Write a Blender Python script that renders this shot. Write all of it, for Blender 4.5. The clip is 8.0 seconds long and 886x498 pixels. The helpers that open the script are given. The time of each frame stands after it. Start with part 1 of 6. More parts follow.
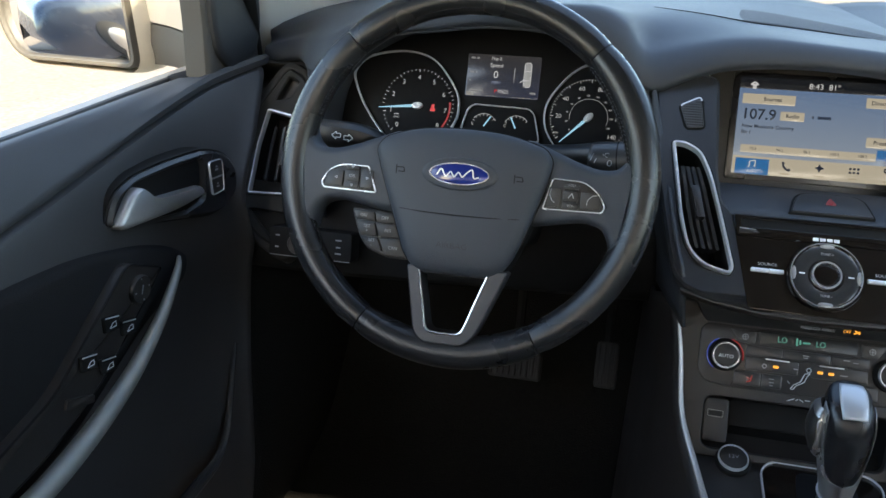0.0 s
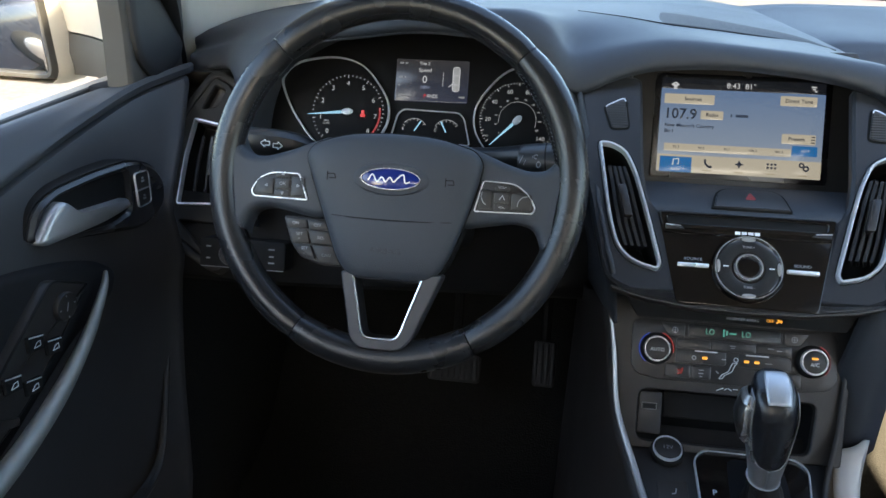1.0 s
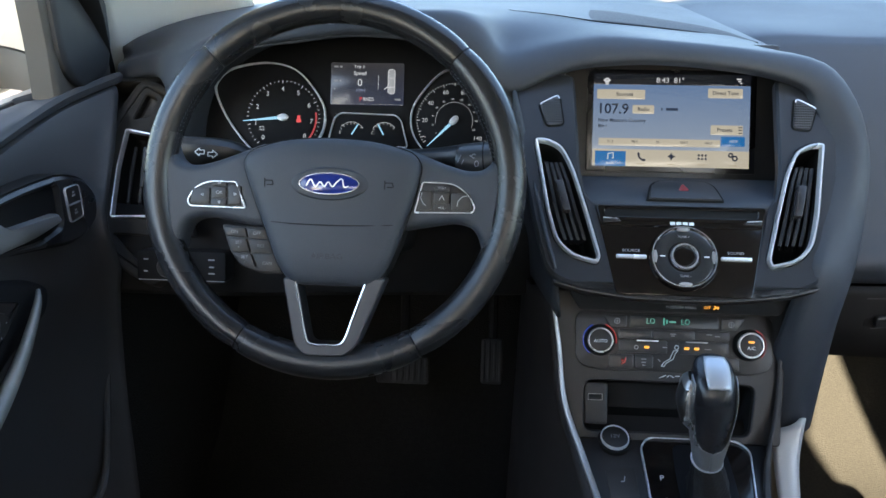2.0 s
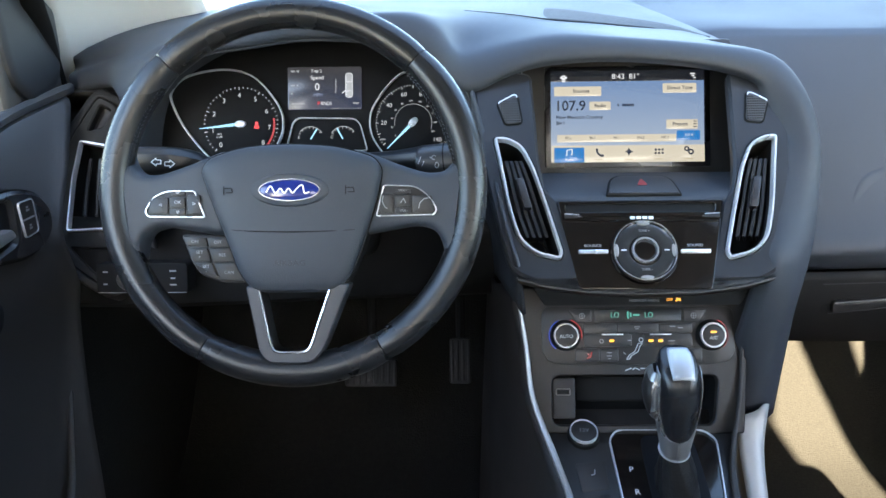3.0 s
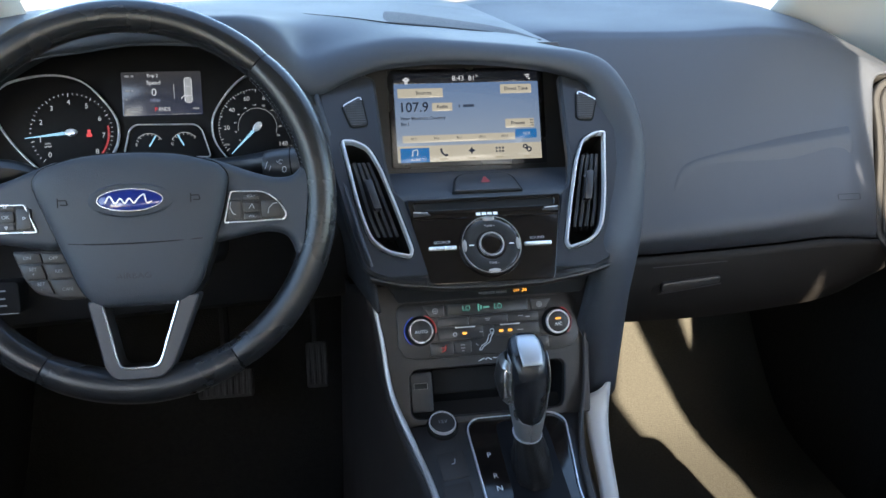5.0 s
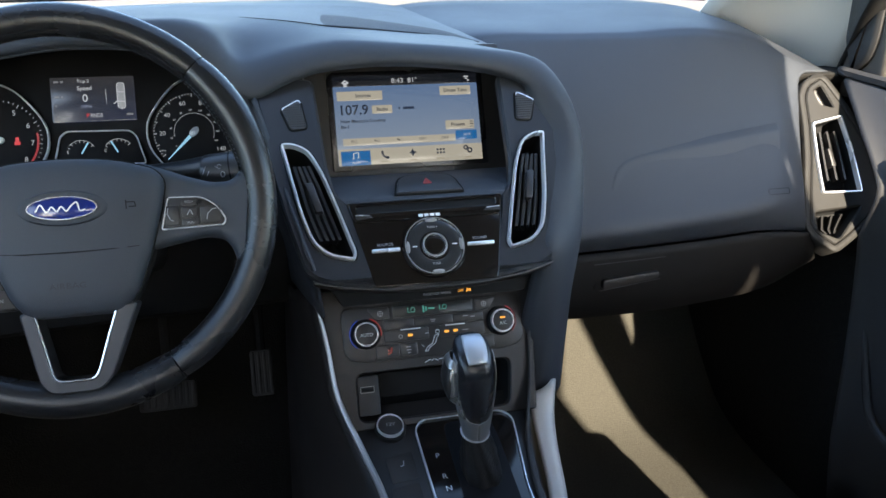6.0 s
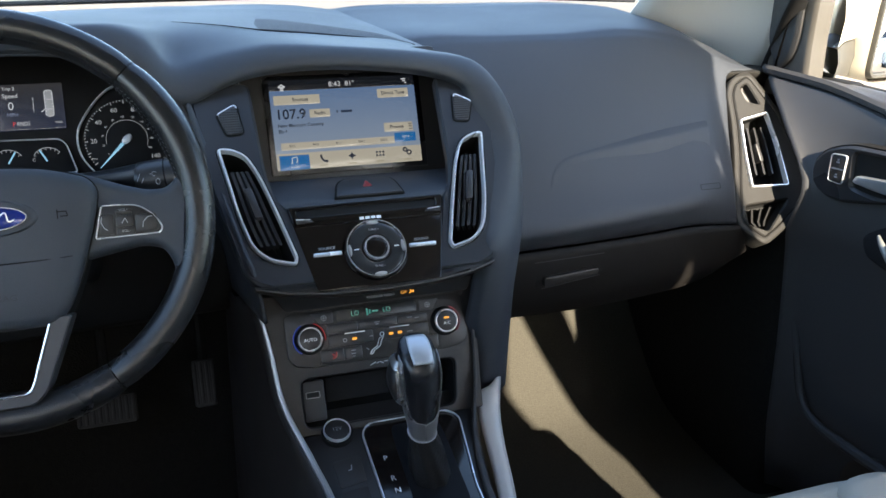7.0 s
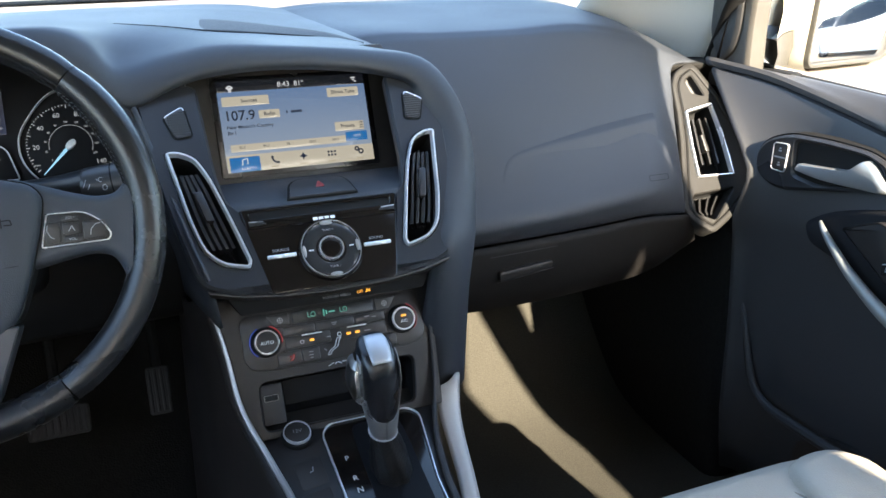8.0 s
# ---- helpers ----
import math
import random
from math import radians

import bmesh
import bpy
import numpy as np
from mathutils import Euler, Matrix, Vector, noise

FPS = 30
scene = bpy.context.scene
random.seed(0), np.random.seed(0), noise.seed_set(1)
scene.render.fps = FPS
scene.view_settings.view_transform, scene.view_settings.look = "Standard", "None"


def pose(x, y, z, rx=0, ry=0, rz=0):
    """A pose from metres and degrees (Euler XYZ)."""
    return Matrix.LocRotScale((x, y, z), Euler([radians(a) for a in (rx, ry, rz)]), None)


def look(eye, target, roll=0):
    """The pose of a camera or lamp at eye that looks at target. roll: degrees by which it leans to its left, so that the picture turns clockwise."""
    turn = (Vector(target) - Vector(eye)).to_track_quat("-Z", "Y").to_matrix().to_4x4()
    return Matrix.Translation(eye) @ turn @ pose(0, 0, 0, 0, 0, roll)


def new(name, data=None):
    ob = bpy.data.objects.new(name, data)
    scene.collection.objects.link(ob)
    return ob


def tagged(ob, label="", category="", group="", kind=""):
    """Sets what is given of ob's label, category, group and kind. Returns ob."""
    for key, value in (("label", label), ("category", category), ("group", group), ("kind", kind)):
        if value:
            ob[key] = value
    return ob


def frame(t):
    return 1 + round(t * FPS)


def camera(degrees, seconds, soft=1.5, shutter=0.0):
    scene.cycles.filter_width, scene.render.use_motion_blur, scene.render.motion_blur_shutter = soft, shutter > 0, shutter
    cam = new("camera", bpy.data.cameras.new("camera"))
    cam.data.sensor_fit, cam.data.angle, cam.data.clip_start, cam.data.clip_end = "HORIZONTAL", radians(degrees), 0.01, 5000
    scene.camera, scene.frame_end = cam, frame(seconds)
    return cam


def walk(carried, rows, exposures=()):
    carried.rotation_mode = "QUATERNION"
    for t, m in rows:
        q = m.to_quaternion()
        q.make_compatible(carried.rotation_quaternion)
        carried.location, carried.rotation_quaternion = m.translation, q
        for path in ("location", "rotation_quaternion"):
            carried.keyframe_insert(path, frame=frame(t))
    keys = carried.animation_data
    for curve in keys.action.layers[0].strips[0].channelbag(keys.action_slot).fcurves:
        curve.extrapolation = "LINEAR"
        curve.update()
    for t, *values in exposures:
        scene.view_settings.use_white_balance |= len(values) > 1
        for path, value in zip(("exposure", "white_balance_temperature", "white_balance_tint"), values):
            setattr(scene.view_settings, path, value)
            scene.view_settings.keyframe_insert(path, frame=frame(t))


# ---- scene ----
# camera: held almost still between the front seats and turned to the right
EXPO = 2.97
cam = camera(58.0, 8.0)
PATH = [  # seconds, eye, yaw to the right, pitch, lean to the left
    (0.0, (0.156, -0.721, 0.912), -13.25, -21.29, 1.44),
    (0.5, (0.157, -0.721, 0.913), -11.51, -21.04, 1.18),
    (1.0, (0.160, -0.722, 0.912), -8.48, -20.82, 1.24),
    (1.5, (0.160, -0.723, 0.912), -6.20, -20.65, 0.81),
    (1.7, (0.161, -0.723, 0.912), -5.50, -20.66, 0.60),
    (2.8, (0.165, -0.723, 0.914), -1.68, -20.65, -0.75),
    (3.0, (0.165, -0.723, 0.914), -1.63, -20.67, -0.95),
    (3.5, (0.165, -0.726, 0.915), 0.50, -20.67, -0.98),
    (4.0, (0.165, -0.728, 0.916), 3.75, -20.79, -0.64),
    (4.5, (0.164, -0.732, 0.917), 5.67, -20.66, -0.35),
    (5.0, (0.164, -0.735, 0.918), 9.70, -20.68, 0.18),
    (6.3, (0.165, -0.738, 0.915), 15.06, -20.25, 0.10),
    (6.5, (0.165, -0.739, 0.915), 16.05, -20.20, 0.06),
    (7.0, (0.165, -0.741, 0.914), 18.28, -20.07, 0.07),
    (7.5, (0.165, -0.742, 0.915), 19.80, -20.20, -0.44),
    (8.0, (0.164, -0.742, 0.916), 21.75, -20.36, -0.49),
]


def aim(eye, yaw, pitch, lean):
    a, b = radians(yaw), radians(pitch)
    way = Vector((math.sin(a) * math.cos(b), math.cos(a) * math.cos(b), math.sin(b)))
    return look(eye, Vector(eye) + way, lean)


walk(cam, [(t, aim(eye, yaw, pitch, lean)) for t, eye, yaw, pitch, lean in PATH], exposures=[(t, EXPO + e, k, 10.0) for t, e, k in ((0.0, 0.06, 7100.0), (1.0, 0.10, 6800.0), (1.5, 0.12, 6650.0), (3.0, 0.90, 6600.0), (3.5, 0.95, 6550.0), (4.0, 0.70, 6500.0), (4.5, 0.48, 6500.0), (5.0, 0.36, 6500.0), (6.5, -0.04, 6500.0), (7.0, -0.03, 6500.0), (8.0, 0.37, 6600.0))])

# daylight: a sun of middle height behind the car, a little to its right
SUN_EL, SUN_AZ = 26.0, 8.8
world = bpy.data.worlds.new("sky")
scene.world = world
world.use_nodes = True
wn = world.node_tree.nodes
sky = wn.new("ShaderNodeTexSky")
sky.sky_type, sky.sun_disc = "NISHITA", False
sky.sun_elevation, sky.sun_rotation = radians(SUN_EL), radians(180 - SUN_AZ)
world.node_tree.links.new(sky.outputs[0], wn["Background"].inputs[0])
wn["Background"].inputs[1].default_value = 0.15
sun = new("sun", bpy.data.lights.new("sun", "SUN"))
sun.data.energy, sun.data.angle, sun.data.color = 3.6, radians(0.6), (1.0, 0.88, 0.70)
ray_to = Vector((-math.sin(radians(SUN_AZ)) * math.cos(radians(SUN_EL)), math.cos(radians(SUN_AZ)) * math.cos(radians(SUN_EL)), -math.sin(radians(SUN_EL))))
sun.matrix_world = look(Vector((1, -5, 6)), Vector((1, -5, 6)) + ray_to)


# ---- helpers for shapes ----
def plane(o, v, yaw=0.0):
    """A frame on a sloping panel: x across, y up along it, z out of it towards the driver."""
    v = Vector(v).normalized()
    u = Vector((1, 0, 0))
    n = u.cross(v)
    m = Matrix((u, v, n)).transposed().to_4x4()
    m.translation = o
    return m @ pose(0, 0, 0, 0, yaw, 0)


def smooth(me, angle=35):
    for p in me.polygons:
        p.use_smooth = True
    me.set_sharp_from_angle(angle=radians(angle))


def thing(name, at, label, category, group="", kind=""):
    ob = new(name)
    ob.empty_display_size = 0.02
    ob.location = at
    return tagged(ob, label, category, group, kind)


def part(name, bm, material, parent=None, label="", m=None, angle=35, mods=()):
    if m is not None:
        bm.transform(m)
    bmesh.ops.recalc_face_normals(bm, faces=bm.faces)
    me = bpy.data.meshes.new(name)
    bm.to_mesh(me)
    bm.free()
    me.materials.append(material)
    smooth(me, angle)
    ob = new(name, me)
    if parent is not None:
        ob.parent = parent
        if parent.type == "EMPTY":
            ob.matrix_parent_inverse = Matrix.Translation(-Vector(parent.location))
    if label:
        ob["label"] = label
    return ob


def solid(ob, thick, offset=-1.0):
    mod = ob.modifiers.new("solid", "SOLIDIFY")
    mod.thickness, mod.offset = thick, offset
    return ob


def catmull(pts, n, closed=False):
    pts = [Vector(p) for p in pts]
    k = len(pts)
    out = []
    for i in range(k if closed else k - 1):
        if closed:
            a, b, c, d = (pts[(i + j) % k] for j in (-1, 0, 1, 2))
        else:
            b, c = pts[i], pts[i + 1]
            a = pts[i - 1] if i else b * 2 - c
            d = pts[i + 2] if i + 2 < k else c * 2 - b
        for j in range(n):
            t = j / n
            out.append(0.5 * ((2 * b) + (c - a) * t + (2 * a - 5 * b + 4 * c - d) * t * t + (3 * b - a - 3 * c + d) * t ** 3))
    if not closed:
        out.append(pts[-1])
    return out


def sheet(rows, nu=4, nv=4, bm=None, wrap=False):
    """A smooth surface through rows of points."""
    rows = [catmull(r, nu, wrap) for r in rows]
    cols = [catmull(c, nv) for c in zip(*rows)]
    bm = bm or bmesh.new()
    grid = [[bm.verts.new(p) for p in c] for c in cols]
    k = len(grid)
    for i in range(k if wrap else k - 1):
        for j in range(len(grid[0]) - 1):
            bm.faces.new((grid[i][j], grid[(i + 1) % k][j], grid[(i + 1) % k][j + 1], grid[i][j + 1]))
    return bm


def rounded(pts, r, seg=4):
    """A closed outline with rounded corners; r: one radius or one for each corner."""
    pts = [Vector((p[0], p[1])) for p in pts]
    out = []
    k = len(pts)
    for i, p in enumerate(pts):
        rad = r[i] if isinstance(r, (list, tuple)) else r
        a, b = pts[i - 1] - p, pts[(i + 1) % k] - p
        d = min(rad, a.length * 0.45, b.length * 0.45)
        s, e = p + a.normalized() * d, p + b.normalized() * d
        for j in range(seg + 1):
            t = j / seg
            out.append(s * (1 - t) ** 2 + p * 2 * t * (1 - t) + e * t * t)
    return out


def area2(o):
    return sum(o[i - 1].x * o[i].y - o[i].x * o[i - 1].y for i in range(len(o)))


def inset(o, d):
    """The outline moved inwards by d."""
    o = [Vector((p[0], p[1])) for p in o]
    s = 1 if area2(o) > 0 else -1
    out = []
    k = len(o)
    for i in range(k):
        a, b = o[i] - o[i - 1], o[(i + 1) % k] - o[i]
        if a.length < 1e-9 or b.length < 1e-9:
            a = b = o[(i + 1) % k] - o[i - 1]
        na, nb = Vector((-a.y, a.x)).normalized() * s, Vector((-b.y, b.x)).normalized() * s
        m = na + nb
        m = m / max(m.length_squared, 0.5) * 2 if m.length > 1e-6 else na
        out.append(o[i] + m * d)
    return out


def plate(outline, steps, bm=None, bottom=False):
    """A panel from an outline: steps of (inset, height) from its back to its front, capped at the front."""
    bm = bm or bmesh.new()
    rings = []
    for d, h in steps:
        o = inset(outline, d) if d else [Vector((p[0], p[1])) for p in outline]
        rings.append([bm.verts.new((p.x, p.y, h)) for p in o])
    k = len(outline)
    for a, b in zip(rings, rings[1:]):
        for i in range(k):
            bm.faces.new((a[i - 1], a[i], b[i], b[i - 1]))
    bm.faces.new(rings[-1])
    if bottom:
        bm.faces.new(rings[0][::-1])
    return bm


def dome(outline, steps, bm=None):
    """A bulging panel: steps of (scale about the middle, height) from its back to its front."""
    bm = bm or bmesh.new()
    o = [Vector((p[0], p[1])) for p in outline]
    c = sum(o, Vector((0, 0))) / len(o)
    rings = [[bm.verts.new((c.x + (p.x - c.x) * k, c.y + (p.y - c.y) * k, h)) for p in o] for k, h in steps]
    for a, b in zip(rings, rings[1:]):
        for i in range(len(o)):
            bm.faces.new((a[i - 1], a[i], b[i], b[i - 1]))
    bm.faces.new(rings[-1])
    return bm


def slab(outline, z0, z1, r=0.001, bm=None):
    return plate(outline, [(0, z0), (0, z1 - r), (r * 0.3, z1 - r * 0.3), (r, z1)], bm)


def ring(outline, width, z0, z1, bm=None):
    """A rounded frame that follows an outline, inside it."""
    bm = bm or bmesh.new()
    rings = []
    for d, h in ((0, z0), (0, z1 * 0.7 + z0 * 0.3), (width * 0.25, z1), (width * 0.75, z1), (width, z1 * 0.7 + z0 * 0.3), (width, z0)):
        rings.append([bm.verts.new((p.x, p.y, h)) for p in inset(outline, d)])
    k = len(outline)
    for a, b in zip(rings, rings[1:] + rings[:1]):
        for i in range(k):
            bm.faces.new((a[i - 1], a[i], b[i], b[i - 1]))
    return bm


def holed(outline, holes, z0, z1, bm=None, lip=0.0015):
    """A panel with holes through it, its rims softened."""
    from mathutils.geometry import tessellate_polygon
    bm = bm or bmesh.new()
    loops = [[Vector((p[0], p[1])) for p in outline]] + [[Vector((p[0], p[1])) for p in h] for h in holes]
    front = [inset(loops[0], lip)] + [inset(h, -lip) for h in loops[1:]]
    flat = [[Vector((p.x, p.y, 0)) for p in lo] for lo in front]
    verts = [bm.verts.new((p.x, p.y, z1)) for lo in front for p in lo]
    for tri in tessellate_polygon(flat):
        try:
            bm.faces.new([verts[i] for i in tri])
        except ValueError:
            pass
    at = 0
    for lo in loops:
        k = len(lo)
        top = verts[at:at + k]
        mid = [bm.verts.new((p.x, p.y, z1 - lip)) for p in lo]
        low = [bm.verts.new((p.x, p.y, z0)) for p in lo]
        for a, b in ((low, mid), (mid, top)):
            for i in range(k):
                bm.faces.new((a[i - 1], a[i], b[i], b[i - 1]))
        at += k
    return bm


def oval(cx, cy, a, b, n=32):
    return [Vector((cx + a * math.cos(2 * math.pi * i / n), cy + b * math.sin(2 * math.pi * i / n))) for i in range(n)]


def rect(x0, y0, x1, y1, r=0.002, seg=3):
    return rounded([(x0, y0), (x1, y0), (x1, y1), (x0, y1)], r, seg)


def tube(pts, r, sides=10, n=6, closed=False, bm=None, flat=1.0, cap=True):
    """A rounded bar along a line; r: one radius or one for each point."""
    bm = bm or bmesh.new()
    if isinstance(r, (list, tuple)):
        line = catmull([(*p, 0) if len(p) == 2 else p for p in pts], n, closed)
        rr = [v.x for v in catmull([(q, 0, 0) for q in r], n, closed)]
    else:
        line = catmull(pts, n, closed)
        rr = [r] * len(line)
    rings = []
    k = len(line)
    side = None
    for i, p in enumerate(line):
        a = line[(i - 1) % k] if closed or i else p
        b = line[(i + 1) % k] if closed or i < k - 1 else p
        d = (b - a).normalized()
        if side is None:
            side = d.orthogonal().normalized()
        side = (side - d * side.dot(d)).normalized()
        up = d.cross(side)
        rings.append([bm.verts.new(p + (side * math.cos(2 * math.pi * j / sides) + up * math.sin(2 * math.pi * j / sides) * flat) * rr[i]) for j in range(sides)])
    for i in range(k if closed else k - 1):
        for j in range(sides):
            a, b = rings[i], rings[(i + 1) % k]
            bm.faces.new((a[j - 1], a[j], b[j], b[j - 1]))
    if not closed and cap:
        bm.faces.new(rings[0][::-1])
        bm.faces.new(rings[-1])
    return bm


def disc(r, z0, z1, bevel=0.001, n=32, at=(0, 0), bm=None):
    return slab(oval(at[0], at[1], r, r, n), z0, z1, bevel, bm)


def box(x0, y0, z0, x1, y1, z1, bevel=0.003, bm=None, seg=2):
    own = bmesh.new()
    bmesh.ops.create_cube(own, size=1.0)
    own.transform(Matrix.Translation(((x0 + x1) / 2, (y0 + y1) / 2, (z0 + z1) / 2)) @ Matrix.Diagonal((abs(x1 - x0), abs(y1 - y0), abs(z1 - z0), 1)))
    if bevel:
        bmesh.ops.bevel(own, geom=own.edges[:], offset=bevel, segments=seg, affect="EDGES", profile=0.5)
    if bm is None:
        return own
    me = bpy.data.meshes.new("tmp")
    own.to_mesh(me)
    own.free()
    bm.from_mesh(me)
    bpy.data.meshes.remove(me)
    return bm


def words(text, size, m, at, material, parent, lift=0.0004, align="CENTER", name="lettering", wide=1.0, bold=0.0):
    """Lettering on a panel, with the built-in font."""
    cu = bpy.data.curves.new(name, "FONT")
    cu.body, cu.size, cu.align_x, cu.align_y, cu.extrude = text, size, align, "CENTER", 0.00006
    cu.resolution_u, cu.offset = 3, bold
    cu.materials.append(material)
    ob = new(name, cu)
    w = m @ Matrix.Translation((at[0], at[1], lift)) @ Matrix.Diagonal((wide, 1, 1, 1))
    ob.parent = parent
    if parent.type == "EMPTY":
        ob.matrix_parent_inverse = Matrix.Translation(-Vector(parent.location))
    ob.matrix_basis = w
    return ob


def strokes(name, lines, width, m, material, parent, lift=0.0004, label=""):
    """Thin printed strokes: symbols, ticks and bars, as flat raised ribbons."""
    bm = bmesh.new()
    for a, b in lines:
        a, b = Vector(a), Vector(b)
        d = b - a
        if d.length < 1e-7:
            continue
        s = Vector((-d.y, d.x)).normalized() * width / 2
        low = [bm.verts.new((q.x, q.y, lift - 0.0003)) for q in (a - s, b - s, b + s, a + s)]
        top = [bm.verts.new((q.x, q.y, lift)) for q in (a - s, b - s, b + s, a + s)]
        bm.faces.new(top)
        for i in range(4):
            bm.faces.new((low[i - 1], low[i], top[i], top[i - 1]))
    return part(name, bm, material, parent, label, m)


def loop(o, closed=True):
    o = [Vector((p[0], p[1])) for p in o]
    return [(o[i], o[(i + 1) % len(o)]) for i in range(len(o) if closed else len(o) - 1)]


# ---- materials ----
def material(name, color, rough=0.6, metal=0.0, grain=0.0, size=900.0, vary=0.12, broad=6.0, sheen=0.0, spec=0.5, glow=None, power=0.0, coat=0.0, wear=0.0):
    """A surface with broad blotches, fine grain relief and uneven gloss."""
    mt = bpy.data.materials.new(name)
    mt.use_nodes = True
    nt = mt.node_tree
    b = nt.nodes["Principled BSDF"]
    b.inputs["Roughness"].default_value, b.inputs["Metallic"].default_value = rough, metal
    b.inputs["Specular IOR Level"].default_value = spec
    b.inputs["Coat Weight"].default_value = coat
    b.inputs["Sheen Weight"].default_value = sheen
    co = nt.nodes.new("ShaderNodeTexCoord")
    big = nt.nodes.new("ShaderNodeTexNoise")
    big.inputs["Scale"].default_value, big.inputs["Detail"].default_value = broad, 6.0
    nt.links.new(co.outputs["Object"], big.inputs["Vector"])
    mix = nt.nodes.new("ShaderNodeMix")
    mix.data_type = "RGBA"
    c = Vector(color)
    mix.inputs[6].default_value = (*(c * (1 - vary)), 1)
    mix.inputs[7].default_value = (*(c * (1 + vary)), 1)
    nt.links.new(big.outputs[0], mix.inputs[0])
    nt.links.new(mix.outputs[2], b.inputs["Base Color"])
    ramp = nt.nodes.new("ShaderNodeMapRange")
    ramp.inputs[1].default_value, ramp.inputs[2].default_value = 0.3, 0.7
    ramp.inputs[3].default_value, ramp.inputs[4].default_value = max(rough - 0.06 - wear, 0.02), min(rough + 0.06, 1)
    nt.links.new(big.outputs[0], ramp.inputs[0])
    nt.links.new(ramp.outputs[0], b.inputs["Roughness"])
    if grain:
        fine = nt.nodes.new("ShaderNodeTexVoronoi")
        fine.inputs["Scale"].default_value = size
        nt.links.new(co.outputs["Object"], fine.inputs["Vector"])
        bump = nt.nodes.new("ShaderNodeBump")
        bump.inputs["Strength"].default_value, bump.inputs["Distance"].default_value = grain, 0.0006
        nt.links.new(fine.outputs["Distance"], bump.inputs["Height"])
        nt.links.new(bump.outputs[0], b.inputs["Normal"])
    if glow:
        b.inputs["Emission Color"].default_value = (*glow, 1)
        b.inputs["Emission Strength"].default_value = power
    return mt


def lit(name, color, power=1.0, rough=0.25):
    """A part of a display that gives off its own light, behind smooth plastic."""
    mt = material(name, (0.01, 0.01, 0.01), rough, glow=color, power=power * 2.0 ** -EXPO)
    return mt


def clear(name, tint=(1, 1, 1)):
    """A thin window pane: see-through, with a clear reflection that grows towards the edge of sight."""
    mt = bpy.data.materials.new(name)
    mt.use_nodes = True
    nt = mt.node_tree
    out = nt.nodes["Material Output"]
    nt.nodes.remove(nt.nodes["Principled BSDF"])
    tr, gl, lw, pw, mx = (nt.nodes.new("ShaderNode" + n) for n in ("BsdfTransparent", "BsdfGlossy", "LayerWeight", "Math", "MixShader"))
    tr.inputs[0].default_value, gl.inputs["Roughness"].default_value = (*tint, 1), 0.02
    pw.operation = "POWER"
    pw.inputs[1].default_value = 4.0
    nt.links.new(lw.outputs["Facing"], pw.inputs[0])
    nt.links.new(pw.outputs[0], mx.inputs[0])
    nt.links.new(tr.outputs[0], mx.inputs[1])
    nt.links.new(gl.outputs[0], mx.inputs[2])
    nt.links.new(mx.outputs[0], out.inputs[0])
    return mt


SOFT = material("soft_dash", (0.0305, 0.0348, 0.0430), 0.60, grain=0.2, size=1000, vary=0.15, broad=4, spec=0.52)
# Neutral black tinted warm in place of light bounced low in the cabin.
HARD = material("hard_black_plastic", (0.0185, 0.0160, 0.0148), 0.45, grain=0.25, size=1100, vary=0.15)
# Matt black, also set low for the shade in recesses and under the dash.
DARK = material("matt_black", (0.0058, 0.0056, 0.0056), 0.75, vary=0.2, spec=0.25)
GLOSS = material("piano_black", (0.0085, 0.0065, 0.0055), 0.10, vary=0.2, spec=0.45)
LEATHER = material("rim_leather", (0.015, 0.015, 0.016), 0.27, grain=0.16, size=900, vary=0.15, broad=9, wear=0.03)
SATIN = material("satin_dark_trim", (0.05, 0.05, 0.054), 0.42, metal=0.4, vary=0.08)
CHROME = material("satin_chrome", (0.80, 0.81, 0.83), 0.30, metal=0.6, vary=0.05)
BRIGHT = material("bright_chrome", (0.88, 0.89, 0.91), 0.16, metal=0.8, vary=0.03)
# Silver warmed slightly to carry the same bounced light.
SILVER = material("silver_paint", (0.40, 0.38, 0.36), 0.38, metal=0.65, vary=0.06, grain=0.1, size=2500)
# Dash plastic, darkened and roughened to hold down direct sun on the ends.
END = material("sun_dimmed_dash_plastic", (0.0172, 0.0160, 0.0145), 0.66, grain=0.25, size=1000, vary=0.15, broad=5, spec=0.3)
FASCIA = material("fascia_plastic", (0.021, 0.0222, 0.0262), 0.44, grain=0.14, size=1100, vary=0.15, broad=5, spec=0.42)
PILLAR = material("pale_pillar_trim", (0.55, 0.53, 0.48), 0.75, grain=0.2, size=900, vary=0.05)
# Black carpet lightened so that the sun patch on it reads bright.
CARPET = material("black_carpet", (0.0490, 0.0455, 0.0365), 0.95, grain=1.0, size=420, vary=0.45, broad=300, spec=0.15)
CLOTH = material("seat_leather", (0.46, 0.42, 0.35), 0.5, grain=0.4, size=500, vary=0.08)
# The same black carpet with the footwell's shade put into its colour.
SHADE_CARPET = material("shaded_black_carpet", (0.0120, 0.0115, 0.0105), 0.95, grain=1.0, size=330, vary=0.6, broad=120, spec=0.15)
WHITE = material("white_print", (0.75, 0.76, 0.78), 0.6, vary=0.03)
GREY = material("grey_print", (0.30, 0.30, 0.31), 0.6, vary=0.05)
BLUE = material("badge_blue", (0.010, 0.022, 0.16), 0.15, vary=0.1, coat=0.5)

# Browned a little to stand for warm bounced light on the console.
TRIM = material("console_plastic", (0.0262, 0.0222, 0.0203), 0.5, grain=0.2, size=1100, vary=0.15, broad=5, spec=0.4)

CX = 0.352  # the car's middle line; the steering wheel turns about x = 0

